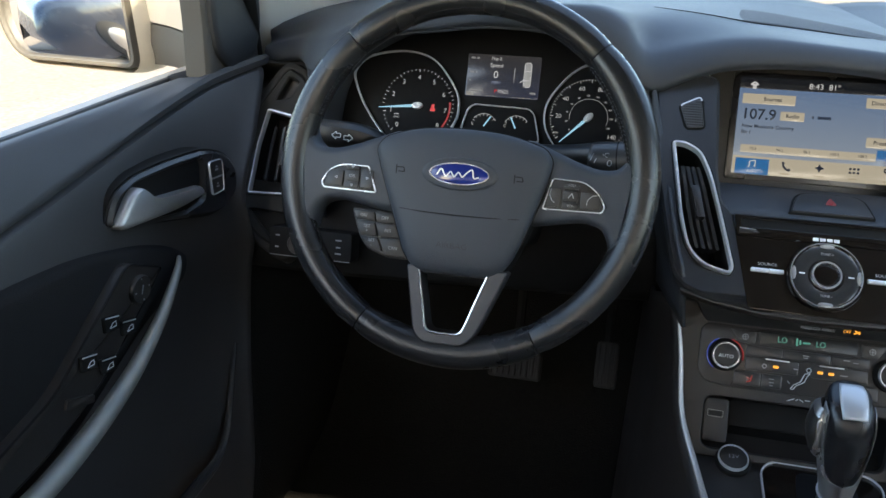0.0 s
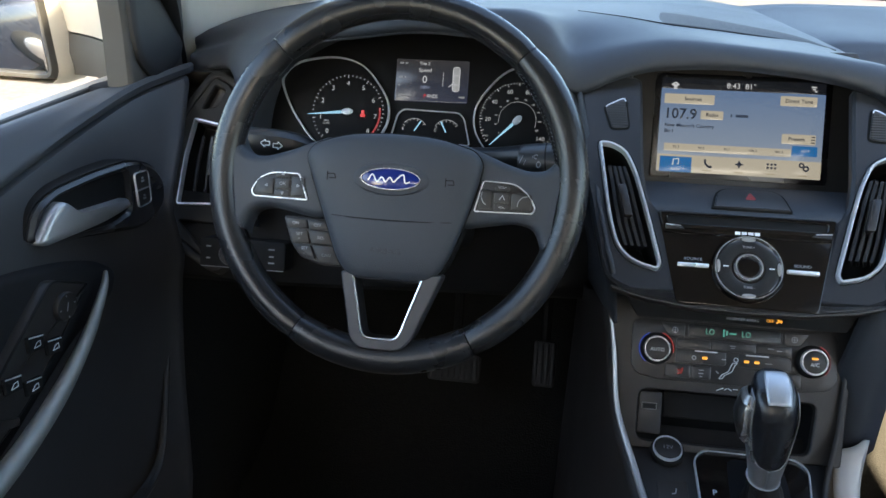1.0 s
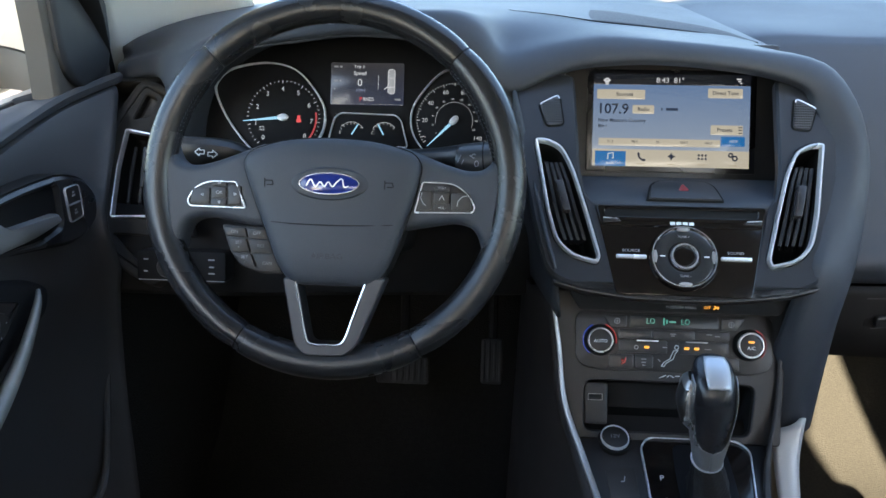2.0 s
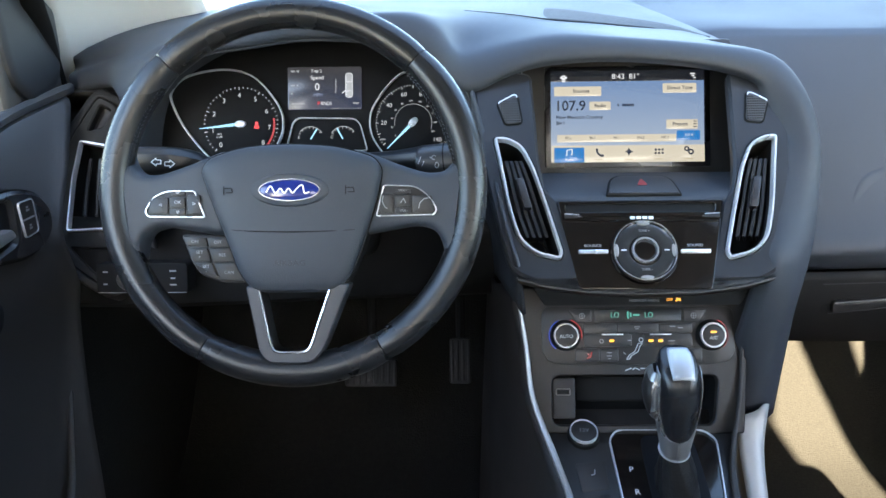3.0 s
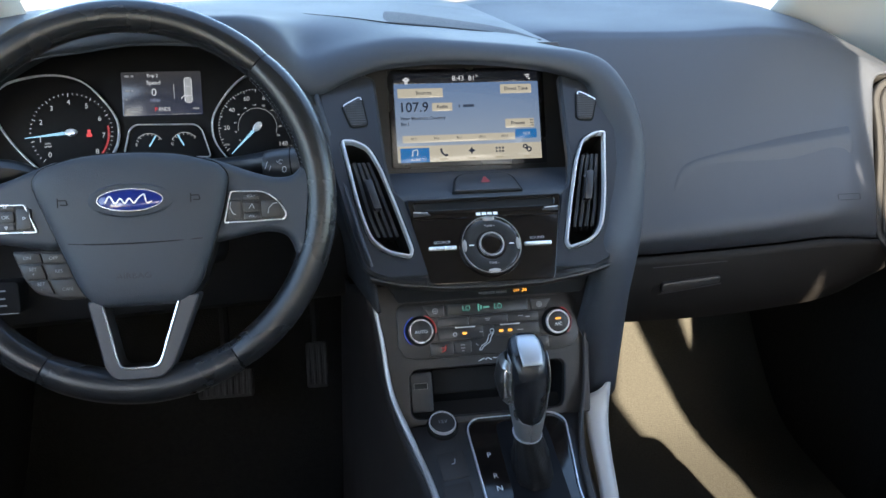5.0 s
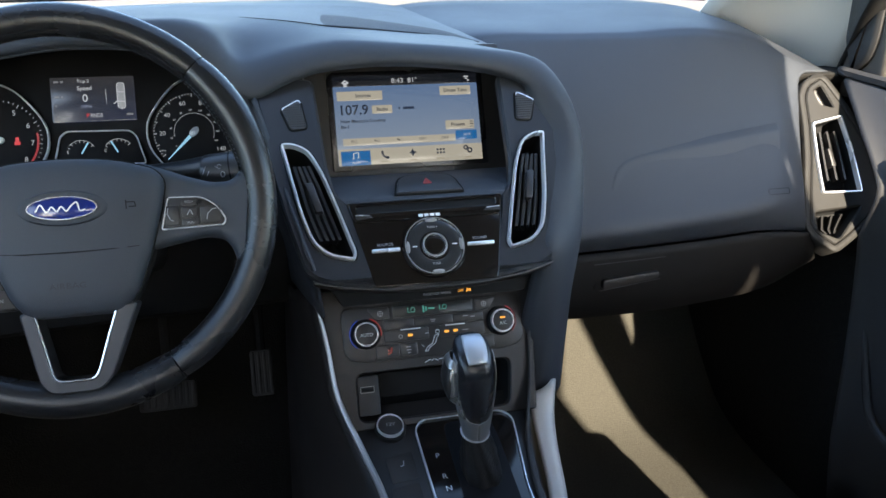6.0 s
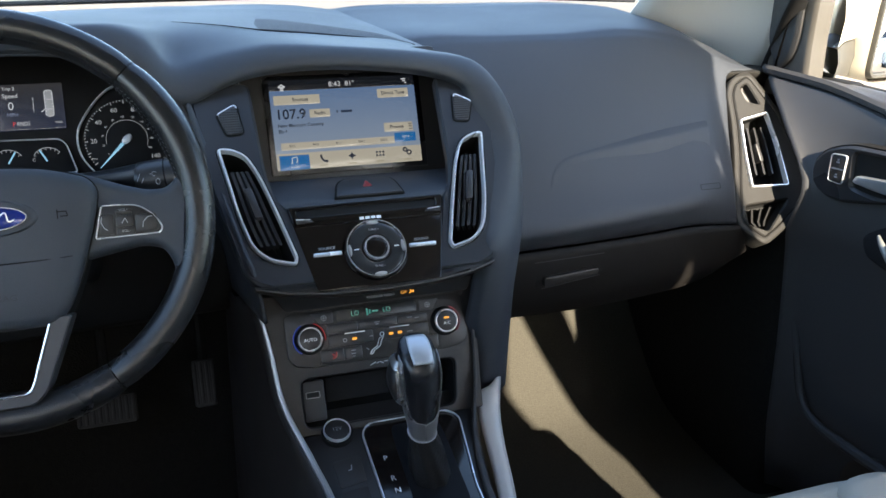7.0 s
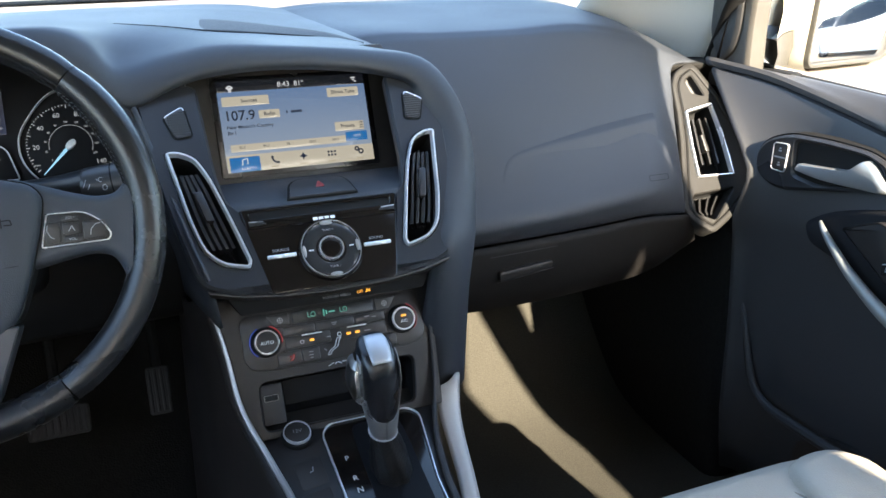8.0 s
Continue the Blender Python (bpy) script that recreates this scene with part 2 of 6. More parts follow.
# ---- the shell of the car and what lies outside ----
GROUND = material("pale_asphalt", (0.165, 0.132, 0.102), 0.95, grain=1.0, size=60, vary=0.75, broad=30)
BODY = material("beige_car_paint", (0.47, 0.42, 0.34), 0.4, vary=0.04, coat=0.2)
LINER = material("beige_headliner", (0.43, 0.41, 0.375), 0.95, grain=0.4, size=800, vary=0.06)
GLASS = clear("window_glass", (0.92, 0.955, 0.94))
# Hard plastic darkened for the shade that the seats would throw.
LID = material("shaded_glovebox_plastic", (0.0075, 0.0066, 0.0060), 0.60, spec=0.2, grain=0.25, size=1100, vary=0.15)
RUBBER = material("black_rubber", (0.012, 0.012, 0.012), 0.7, vary=0.2)


def plain(name, bm, mat, label, category, kind="structure"):
    return tagged(part(name, bm, mat), label, category, kind=kind)


bm = bmesh.new()
R = 600.0
vs = [bm.verts.new(p) for p in ((-R, -R, -0.28), (R, -R, -0.28), (R, R, -0.28), (-R, R, -0.28))]
bm.faces.new(vs)
plain("ground", bm, GROUND, "pale sunlit asphalt of a car park", "ground")

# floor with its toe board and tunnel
# The driver's half takes the darkened carpet for its shaded footwell.
for side, mat, label, rise in ((-1, SHADE_CARPET, "black carpet of the driver's footwell", ((0.1, 0.02), (0.42, 0.03), (0.56, 0.10), (0.72, 0.30), (0.78, 0.46))),
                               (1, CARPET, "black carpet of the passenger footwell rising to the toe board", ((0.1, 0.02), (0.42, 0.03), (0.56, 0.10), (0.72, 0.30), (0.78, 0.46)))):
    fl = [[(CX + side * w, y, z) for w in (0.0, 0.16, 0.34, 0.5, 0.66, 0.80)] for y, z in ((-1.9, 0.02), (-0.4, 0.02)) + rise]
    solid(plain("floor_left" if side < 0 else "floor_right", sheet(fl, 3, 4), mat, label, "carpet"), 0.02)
bm = bmesh.new()
box(CX - 0.80, 0.74, 0.0, CX + 0.80, 0.78, 0.78, 0.004, bm)
plain("wall_front", bm, DARK, "dark bulkhead behind the dashboard", "bulkhead")
# Unseen wall, raised to hold back the sun from behind.
bm = bmesh.new()
box(CX - 0.80, -1.94, 0.0, CX + 0.80, -1.88, 1.03, 0.01, bm)
plain("wall_back", bm, LINER, "plain trim that closes the cabin behind", "bulkhead")
# Unseen headliner; its bowed front edge sets where sun meets the dash.
ceil = []
for y, z, bow in ((-1.9, 1.10, 0.0), (-1.3, 1.19, 0.0), (-0.7, 1.292, 0.0), (-0.42, 1.28, 0.02), (-0.30, 1.245, 0.05), (-0.18, 1.19, 0.16)):
    w = 0.60 if bow > 0.1 else 0.675
    ceil.append([(CX - w, y + bow * 0.9, z - 0.05), (CX - 0.4, y + bow * 0.6, z), (CX, y + bow, z + 0.01), (CX + 0.4, y + bow * 0.6, z), (CX + w, y + bow * 0.9, z - 0.05)])
solid(plain("ceiling", sheet(ceil, 3, 3), LINER, "pale beige fabric headliner", "headliner"), 0.03, 1.0)

for s, side in ((-1, "left"), (1, "right")):
    # body side below the windows, roof rail, pillars
    bm = bmesh.new()
    a, b = CX + s * 0.80, CX + s * 0.86
    box(min(a, b), -1.94, -0.1, max(a, b), 0.80, 0.695, 0.02, bm)
    plain("wall_" + side, bm, BODY, "pale painted steel body side below the window", "car body")
    # Rail is out of view behind; its height sets the sunlight's edge.
    bm = tube([(CX + s * 0.62, -1.9, 1.06), (CX + s * 0.690, -0.8, 1.262), (CX + s * 0.686, -0.45, 1.248), (CX + s * 0.664, -0.25, 1.205), (CX + s * 0.64, -0.1, 1.16), (CX + s * 0.62, 0.02, 1.13)], 0.056, 10)
    plain("trim_rail_" + side, bm, LINER, "pale roof rail over the door", "roof rail")
    # Unseen pillar, widened and shifted to block the sun further back.
    bm = sheet([[(CX + s * 0.68, -0.84, 1.265), (CX + s * 0.745, -0.85, 0.9), (CX + s * 0.775, -0.87, 0.70)],
                [(CX + s * 0.68, -1.02, 1.255), (CX + s * 0.745, -1.03, 0.9), (CX + s * 0.775, -1.04, 0.70)]], 3, 1)
    solid(plain("trim_pillar_" + side, bm, LINER, "pale trim of the middle door pillar", "pillar"), 0.03, 0)
    # Unseen panel added to cut light from the rear sides.
    bm = sheet([[(CX + s * 0.60, -1.9, 1.10), (CX + s * 0.70, -1.9, 0.9), (CX + s * 0.78, -1.9, 0.70)], [(CX + s * 0.63, -1.40, 1.16), (CX + s * 0.71, -1.42, 0.92), (CX + s * 0.78, -1.45, 0.70)]], 3, 3)
    solid(plain("trim_quarter_" + side, bm, LINER, "plain trim that closes the cabin behind the doors", "quarter panel"), 0.03, 0)
    # windscreen pillar
    inner = [(CX + s * 0.575, 0.66, 0.74), (CX + s * 0.575, 0.56, 0.80), (CX + s * 0.565, 0.40, 0.92), (CX + s * 0.555, 0.2, 1.07), (CX + s * 0.545, 0.0, 1.18)]
    mid = [(CX + s * 0.665, 0.54, 0.72), (CX + s * 0.662, 0.45, 0.785), (CX + s * 0.635, 0.31, 0.91), (CX + s * 0.61, 0.13, 1.05), (CX + s * 0.595, -0.03, 1.16)]
    outer = [(CX + s * 0.745, 0.43, 0.67), (CX + s * 0.735, 0.36, 0.735), (CX + s * 0.695, 0.25, 0.88), (CX + s * 0.665, 0.08, 1.03), (CX + s * 0.65, -0.06, 1.14)]
    inner, mid, outer = ([tuple(Vector((0.16, -0.73, 0.914)) * -0.05 + Vector(p) * 1.05) for p in line] for line in (inner, mid, outer))
    solid(plain("trim_screen_pillar_" + side, sheet([inner, mid, outer], 4, 4), PILLAR, "pale beige trim of the windscreen pillar", "pillar"), 0.012, 0)

bm = bmesh.new()
sheet([[(CX - 0.66, 0.70, 0.79), (CX, 0.80, 0.815), (CX + 0.66, 0.70, 0.79)], [(CX - 0.55, 0.0, 1.18), (CX, 0.02, 1.20), (CX + 0.55, 0.0, 1.18)]], 6, 4, bm)
ws = plain("window_screen", bm, GLASS, "clear curved windscreen", "windscreen")
ws.visible_shadow = False
# cowl and bonnet under the windscreen
bm = box(CX - 0.72, 0.64, 0.70, CX + 0.72, 0.80, 0.775, 0.01)
plain("trim_cowl", bm, RUBBER, "black cowl under the windscreen", "cowl")

plain("trim_screen_edge", tube([(-0.35, 0.66, 0.842), (0.0, 0.70, 0.846), (0.35, 0.715, 0.849), (0.7, 0.70, 0.846), (1.0, 0.64, 0.838)], 0.004, 8, 6), RUBBER, "black edge band at the foot of the windscreen", "trim")

# ---- dashboard ----
dash = thing("dashboard", (CX, 0.5, 0.0), "dark blue-grey soft-touch car dashboard across the cabin", "dashboard")
# upper pad: lip over the instruments and the screen, crest, and the flat towards the windscreen
lip = [(-0.36, 0.342, 0.742), (-0.30, 0.318, 0.756), (-0.246, 0.225, 0.757), (-0.198, 0.158, 0.768), (-0.168, 0.152, 0.791), (-0.120, 0.15, 0.813), (-0.063, 0.15, 0.822), (-0.004, 0.15, 0.829),
       (0.067, 0.15, 0.825), (0.107, 0.15, 0.810), (0.137, 0.15, 0.794), (0.172, 0.152, 0.770), (0.216, 0.156, 0.788), (0.26, 0.157, 0.799), (0.335, 0.158, 0.802), (0.424, 0.157, 0.794), (0.477, 0.152, 0.780)]
crest = [(-0.37, 0.385, 0.765), (-0.30, 0.355, 0.785), (-0.248, 0.275, 0.796), (-0.200, 0.21, 0.806), (-0.168, 0.20, 0.820), (-0.120, 0.19, 0.834), (-0.063, 0.185, 0.843), (-0.004, 0.18, 0.849),
         (0.067, 0.18, 0.850), (0.110, 0.185, 0.8485), (0.141, 0.19, 0.8355), (0.167, 0.197, 0.811), (0.215, 0.205, 0.819), (0.271, 0.20, 0.825), (0.345, 0.20, 0.820), (0.44, 0.20, 0.811), (0.509, 0.19, 0.797)]
back1 = [(-0.38, 0.42, 0.785), (-0.31, 0.40, 0.805), (-0.24, 0.36, 0.817), (-0.18, 0.33, 0.823), (-0.15, 0.32, 0.828), (-0.111, 0.31, 0.835), (-0.063, 0.305, 0.840), (-0.004, 0.30, 0.843),
         (0.067, 0.30, 0.842), (0.114, 0.31, 0.839), (0.15, 0.31, 0.837), (0.19, 0.31, 0.835), (0.235, 0.31, 0.833), (0.29, 0.31, 0.828), (0.36, 0.31, 0.821), (0.46, 0.31, 0.810), (0.535, 0.29, 0.772)]
back2 = [(x, 0.62, z) for x, z in ((-0.40, 0.80), (-0.33, 0.815), (-0.25, 0.825), (-0.19, 0.830), (-0.15, 0.832), (-0.10, 0.834), (-0.05, 0.836), (0.0, 0.838), (0.07, 0.840), (0.12, 0.841), (0.16, 0.842), (0.2, 0.842), (0.25, 0.843), (0.31, 0.843), (0.38, 0.838), (0.48, 0.822), (0.56, 0.800))]
middle = [((a[0] + b[0]) / 2, (a[1] + b[1]) / 2 - 0.010, (a[2] + b[2]) / 2 + 0.0065) for a, b in zip(lip, crest)]
under = [(x, y + 0.012, z - 0.008) for x, y, z in lip]
# the pad's end sweeps down beside the centre stack to the console
inner = [(0.470, 0.150, 0.783), (0.498, 0.140, 0.757), (0.510, 0.118, 0.720), (0.500, 0.085, 0.680), (0.488, 0.050, 0.640), (0.478, 0.027, 0.610), (0.472, 0.035, 0.55), (0.466, 0.05, 0.48), (0.460, 0.055, 0.415)]
bulge = [(0.49, 0.165, 0.795), (0.52, 0.14, 0.765), (0.533, 0.112, 0.72), (0.5278, 0.085, 0.675), (0.521, 0.062, 0.635), (0.5122, 0.046, 0.6), (0.5021, 0.042, 0.545), (0.4934, 0.045, 0.48), (0.4874, 0.048, 0.415)]
outer = [(0.51, 0.195, 0.788), (0.538, 0.165, 0.762), (0.549, 0.14, 0.715), (0.545, 0.115, 0.668), (0.54, 0.1, 0.625), (0.534, 0.092, 0.59), (0.527, 0.088, 0.54), (0.523, 0.085, 0.475), (0.52, 0.082, 0.415)]
deep = [(0.51, 0.3, 0.755), (0.545, 0.28, 0.755), (0.556, 0.26, 0.71), (0.552, 0.24, 0.665), (0.546, 0.22, 0.62), (0.539, 0.21, 0.585), (0.532, 0.2, 0.53), (0.527, 0.2, 0.475), (0.524, 0.2, 0.415)]
under += [(x - 0.014, y + 0.014, z) for x, y, z in inner[1:]]
lip, middle, crest, back1 = lip + inner[1:], middle + bulge[1:], crest + outer[1:], back1 + deep[1:]
back2 += [(x - 0.004, y + 0.10, z) for x, y, z in deep[1:]]
solid(part("top_pad", sheet([under, lip, middle, crest, back1, back2], 4, 4), SOFT, dash, "dark upper pad sweeping down beside the centre stack", None, 60), 0.004)

# passenger side: pad, crease, glovebox face and lower lip
rows = [
    [(0.40, 0.64, 0.830), (0.49, 0.64, 0.838), (0.62, 0.64, 0.838), (0.74, 0.64, 0.838), (0.85, 0.63, 0.836), (0.94, 0.60, 0.826), (0.99, 0.54, 0.80), (1.05, 0.50, 0.775)],
    [(0.40, 0.46, 0.812), (0.49, 0.46, 0.823), (0.62, 0.46, 0.822), (0.74, 0.46, 0.823), (0.85, 0.46, 0.824), (0.94, 0.46, 0.812), (1.00, 0.44, 0.785), (1.055, 0.42, 0.757)],
    [(0.40, 0.365, 0.795), (0.49, 0.365, 0.8135), (0.60, 0.362, 0.8125), (0.71, 0.360, 0.8130), (0.82, 0.365, 0.8165), (0.925, 0.37, 0.800), (0.99, 0.37, 0.765), (1.056, 0.355, 0.742)],
    [(0.41, 0.340, 0.780), (0.49, 0.338, 0.804), (0.60, 0.334, 0.8060), (0.71, 0.332, 0.8065), (0.82, 0.338, 0.8085), (0.918, 0.345, 0.790), (0.985, 0.346, 0.764), (1.056, 0.345, 0.742)],
    [(0.42, 0.320, 0.760), (0.49, 0.316, 0.783), (0.60, 0.313, 0.788), (0.71, 0.312, 0.788), (0.82, 0.316, 0.789), (0.912, 0.322, 0.772), (0.965, 0.325, 0.749), (0.988, 0.326, 0.744)],
    [(0.47, 0.250, 0.705), (0.50, 0.250, 0.705), (0.60, 0.250, 0.706), (0.70, 0.250, 0.703), (0.80, 0.255, 0.705), (0.895, 0.26, 0.704), (0.948, 0.282, 0.698), (0.970, 0.2960, 0.698)],
    [(0.47, 0.195, 0.610), (0.50, 0.195, 0.610), (0.60, 0.195, 0.610), (0.70, 0.195, 0.613), (0.80, 0.20, 0.620), (0.88, 0.205, 0.627), (0.935, 0.232, 0.632), (0.955, 0.2545, 0.632)],
    [(0.47, 0.172, 0.572), (0.50, 0.172, 0.572), (0.59, 0.172, 0.573), (0.68, 0.172, 0.577), (0.78, 0.176, 0.584), (0.86, 0.18, 0.592), (0.928, 0.208, 0.600), (0.948, 0.2345, 0.600)],
]
rows += [
    [(0.47, 0.177, 0.555), (0.50, 0.177, 0.555), (0.59, 0.177, 0.555), (0.68, 0.177, 0.558), (0.78, 0.180, 0.563), (0.86, 0.183, 0.569), (0.926, 0.198, 0.575), (0.942, 0.219, 0.575)],
    [(0.47, 0.192, 0.538), (0.50, 0.192, 0.538), (0.59, 0.192, 0.538), (0.68, 0.192, 0.540), (0.78, 0.194, 0.543), (0.86, 0.195, 0.547), (0.930, 0.198, 0.541), (0.944, 0.2025, 0.540)],
]
solid(part("passenger_pad", sheet(rows, 4, 5), SOFT, dash, "smooth soft pad over the passenger airbag", None, 60), 0.004)
rows = [
    [(0.50, 0.189, 0.5375), (0.60, 0.189, 0.5375), (0.68, 0.189, 0.5395), (0.78, 0.191, 0.5425), (0.86, 0.193, 0.5460), (0.95, 0.199, 0.5370)],
    [(0.50, 0.188, 0.490), (0.61, 0.188, 0.490), (0.69, 0.188, 0.490), (0.79, 0.190, 0.495), (0.875, 0.194, 0.498), (0.957, 0.202, 0.508)],
    [(0.50, 0.197, 0.452), (0.61, 0.197, 0.450), (0.69, 0.197, 0.450), (0.79, 0.199, 0.454), (0.885, 0.204, 0.463), (0.970, 0.215, 0.490)],
    [(0.50, 0.222, 0.444), (0.61, 0.222, 0.442), (0.69, 0.222, 0.442), (0.79, 0.224, 0.446), (0.885, 0.230, 0.455), (0.975, 0.245, 0.483)],
    [(0.50, 0.36, 0.490), (0.61, 0.36, 0.490), (0.69, 0.36, 0.490), (0.79, 0.36, 0.490), (0.885, 0.36, 0.492), (0.975, 0.36, 0.500)],
]
glove = solid(part("glovebox_door", sheet(rows, 4, 4), LID, dash, "hard plastic glovebox lid with shade put into its colour"), 0.004)
GP = plane((0.603, 0.1885, 0.491), (0, 0.04, 1))
# A dark plate stands for the shaded recess of the latch.
part("latch_recess", slab(rounded([(0.0, -0.006), (0.105, 0.004), (0.105, 0.026), (0.005, 0.024)], 0.006), 0.0, 0.005, 0.001), DARK, glove, "", GP)
# Satin strokes laid in for the highlights along the recess.
for p_ in (((0.0, 0.031), (0.106, 0.034)), ((0.010, -0.0075), (0.100, 0.0025))):
    strokes("latch_highlight", [p_], 0.0012, GP, SATIN, glove, 0.0056)
part("latch", slab(rounded([(0.012, -0.004), (0.095, 0.006), (0.095, 0.016), (0.012, 0.010)], 0.004), 0.004, 0.012, 0.002), HARD, glove, "black glovebox latch", GP)

# side wing of the centre stack, sweeping down to the console
lw_in = [(0.176, 0.156, 0.771), (0.186, 0.130, 0.735), (0.196, 0.105, 0.70), (0.204, 0.075, 0.67), (0.214, 0.045, 0.635), (0.222, 0.028, 0.610), (0.230, 0.045, 0.55)]
lw_out = [(0.166, 0.20, 0.77), (0.172, 0.19, 0.735), (0.178, 0.175, 0.70), (0.184, 0.16, 0.67), (0.192, 0.15, 0.63), (0.200, 0.15, 0.60), (0.205, 0.16, 0.55)]
solid(part("stack_wing", sheet([lw_in, lw_out], 4, 3), SOFT, dash), 0.004)

# end caps that turn the dashboard into the doors
for s in (-1, 1):
    q = lambda x, y, z: (CX + s * (x - CX), y, z)
    rows = []
    for z, y, xi, xo in ((0.736, 0.44, 0.990, 1.060), (0.742, 0.38, 0.986, 1.066), (0.744, 0.334, 0.984, 1.072), (0.732, 0.338, 0.978, 1.078), (0.715, 0.354, 0.974, 1.082), (0.680, 0.333, 0.966, 1.090), (0.630, 0.302, 0.952, 1.094), (0.575, 0.268, 0.940, 1.086), (0.535, 0.245, 0.938, 1.040), (0.508, 0.235, 0.950, 1.010)):
        rows.append([q(xi - 0.006, y, z), q(xi * 0.5 + xo * 0.5, y, z), q(xo, y, z), q(xo + 0.012, y + 0.03, z)])
    rows.append([(x, 0.32, z - 0.006) for x, y, z in rows[-1]])
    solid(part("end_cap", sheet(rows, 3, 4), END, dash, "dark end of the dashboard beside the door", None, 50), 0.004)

# knee panel under the instruments, with the shade there put into its colour
rows = [
    [(-0.36, 0.24, 0.60), (-0.2, 0.22, 0.60), (0.0, 0.22, 0.60), (0.14, 0.22, 0.60), (0.21, 0.20, 0.60)],
    [(-0.36, 0.20, 0.53), (-0.2, 0.20, 0.53), (0.0, 0.21, 0.53), (0.14, 0.22, 0.53), (0.225, 0.21, 0.53)],
    [(-0.36, 0.22, 0.48), (-0.2, 0.22, 0.48), (0.0, 0.24, 0.48), (0.14, 0.25, 0.48), (0.235, 0.26, 0.48)],
    [(-0.36, 0.40, 0.46), (-0.2, 0.40, 0.46), (0.0, 0.42, 0.46), (0.14, 0.42, 0.46), (0.235, 0.40, 0.46)],
]
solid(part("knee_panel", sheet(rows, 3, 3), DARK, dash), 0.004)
rows = [
    [(-0.290, 0.322, 0.754), (-0.250, 0.238, 0.755), (-0.212, 0.176, 0.756)],
    [(-0.274, 0.292, 0.700), (-0.244, 0.225, 0.700), (-0.214, 0.170, 0.700)],
    [(-0.262, 0.255, 0.640), (-0.238, 0.208, 0.640), (-0.214, 0.172, 0.640)],
    [(-0.248, 0.222, 0.575), (-0.230, 0.200, 0.575), (-0.212, 0.182, 0.575)],
]
solid(part("side_pad", sheet(rows, 4, 4), SOFT, dash, "dark panel between side vent and instruments"), 0.003)
# tunnel of the instrument hood
arc0 = [(-0.214, 0.175, 0.66), (-0.213, 0.168, 0.72), (-0.198, 0.164, 0.763), (-0.168, 0.158, 0.787), (-0.120, 0.156, 0.809), (-0.063, 0.156, 0.818), (-0.004, 0.156, 0.825), (0.067, 0.156, 0.821), (0.107, 0.156, 0.806), (0.137, 0.156, 0.790), (0.168, 0.156, 0.768), (0.178, 0.16, 0.73), (0.18, 0.17, 0.66)]
arc1 = [(x * (0.93 if x < 0 else 0.99), 0.27 + (z - 0.717) * 0.30, z - 0.006) for x, y, z in arc0]
solid(part("instrument_hood", sheet([arc0, arc1], 4, 3), SOFT, dash), 0.003)
# speaker cover let into the top, its joint, and the moulded line of the airbag lid
g1 = [(0.167, 0.351, 0.8375), (0.224, 0.313, 0.8345), (0.279, 0.294, 0.8285), (0.351, 0.299, 0.8215), (0.422, 0.287, 0.8145), (0.463, 0.277, 0.8075)]
g2 = [(0.168, 0.497, 0.841), (0.232, 0.445, 0.839), (0.292, 0.410, 0.834), (0.365, 0.375, 0.826), (0.425, 0.325, 0.8185), (0.463, 0.280, 0.8075)]
MESH = material("speaker_cloth", (0.030, 0.031, 0.036), 0.78, grain=0.6, size=600, vary=0.3, broad=260)
solid(part("speaker_cover", sheet([[(x, y, z + (0.0004 if x > 0.25 else -0.006)) for x, y, z in g1], [((a[0] + b[0]) / 2, (a[1] + b[1]) / 2, (a[2] + b[2]) / 2 + (0.0012 if a[0] > 0.25 else -0.006)) for a, b in zip(g1, g2)], [(x, y, z + (0.0006 if x > 0.25 else -0.006)) for x, y, z in g2]], 4, 4), MESH, dash, "finely pierced speaker cover"), 0.001)
part("cover_joint", tube([(x, y - 0.002, z + 0.0003) for x, y, z in g1[:5]], [0.0002, 0.0006, 0.0008, 0.0008, 0.0004], 6, 5), DARK, dash, "dark joint")
e1 = [(0.614, 0.1836, 0.5904), (0.6272, 0.2035, 0.6247), (0.6426, 0.2168, 0.6477), (0.669, 0.2232, 0.6587), (0.7199, 0.2274, 0.6659), (0.7767, 0.2307, 0.6716), (0.836, 0.2349, 0.6789), (0.8975, 0.2389, 0.6858)]
e2 = [(0.6343, 0.1816, 0.5868), (0.6446, 0.1985, 0.6161), (0.6581, 0.2091, 0.6343), (0.6805, 0.214, 0.6429), (0.7242, 0.2176, 0.649), (0.781, 0.2207, 0.6543), (0.8404, 0.2247, 0.6613), (0.8967, 0.2283, 0.6675)]
up_ = Vector((0, -0.85, 0.53))
fade = (-0.0030, -0.0006, 0.0004, 0.0004, 0.0003, 0.0, -0.0008, -0.0030)
rows = [[Vector(a) * (1 - k) + Vector(b) * k + up_ * (h + f) for a, b, f in zip(e1, e2, fade)] for k, h in ((-0.35, -0.0018), (0.0, 0.0004), (0.22, 0.0013), (0.5, 0.0009), (1.0, -0.0004), (1.5, -0.0020))]
part("airbag_outline", sheet(rows, 4, 3), SOFT, dash, "soft moulded line of the airbag lid", None, 80)
AM = plane((0.875, 0.1885, 0.606), (0, 0.55, 1))
# Embossed mark; dark strokes stand for the shade of its outline.
strokes("airbag_mark", loop(rect(-0.016, -0.004, 0.016, 0.004, 0.001, 1)), 0.0007, AM, DARK, dash, 0.0008)

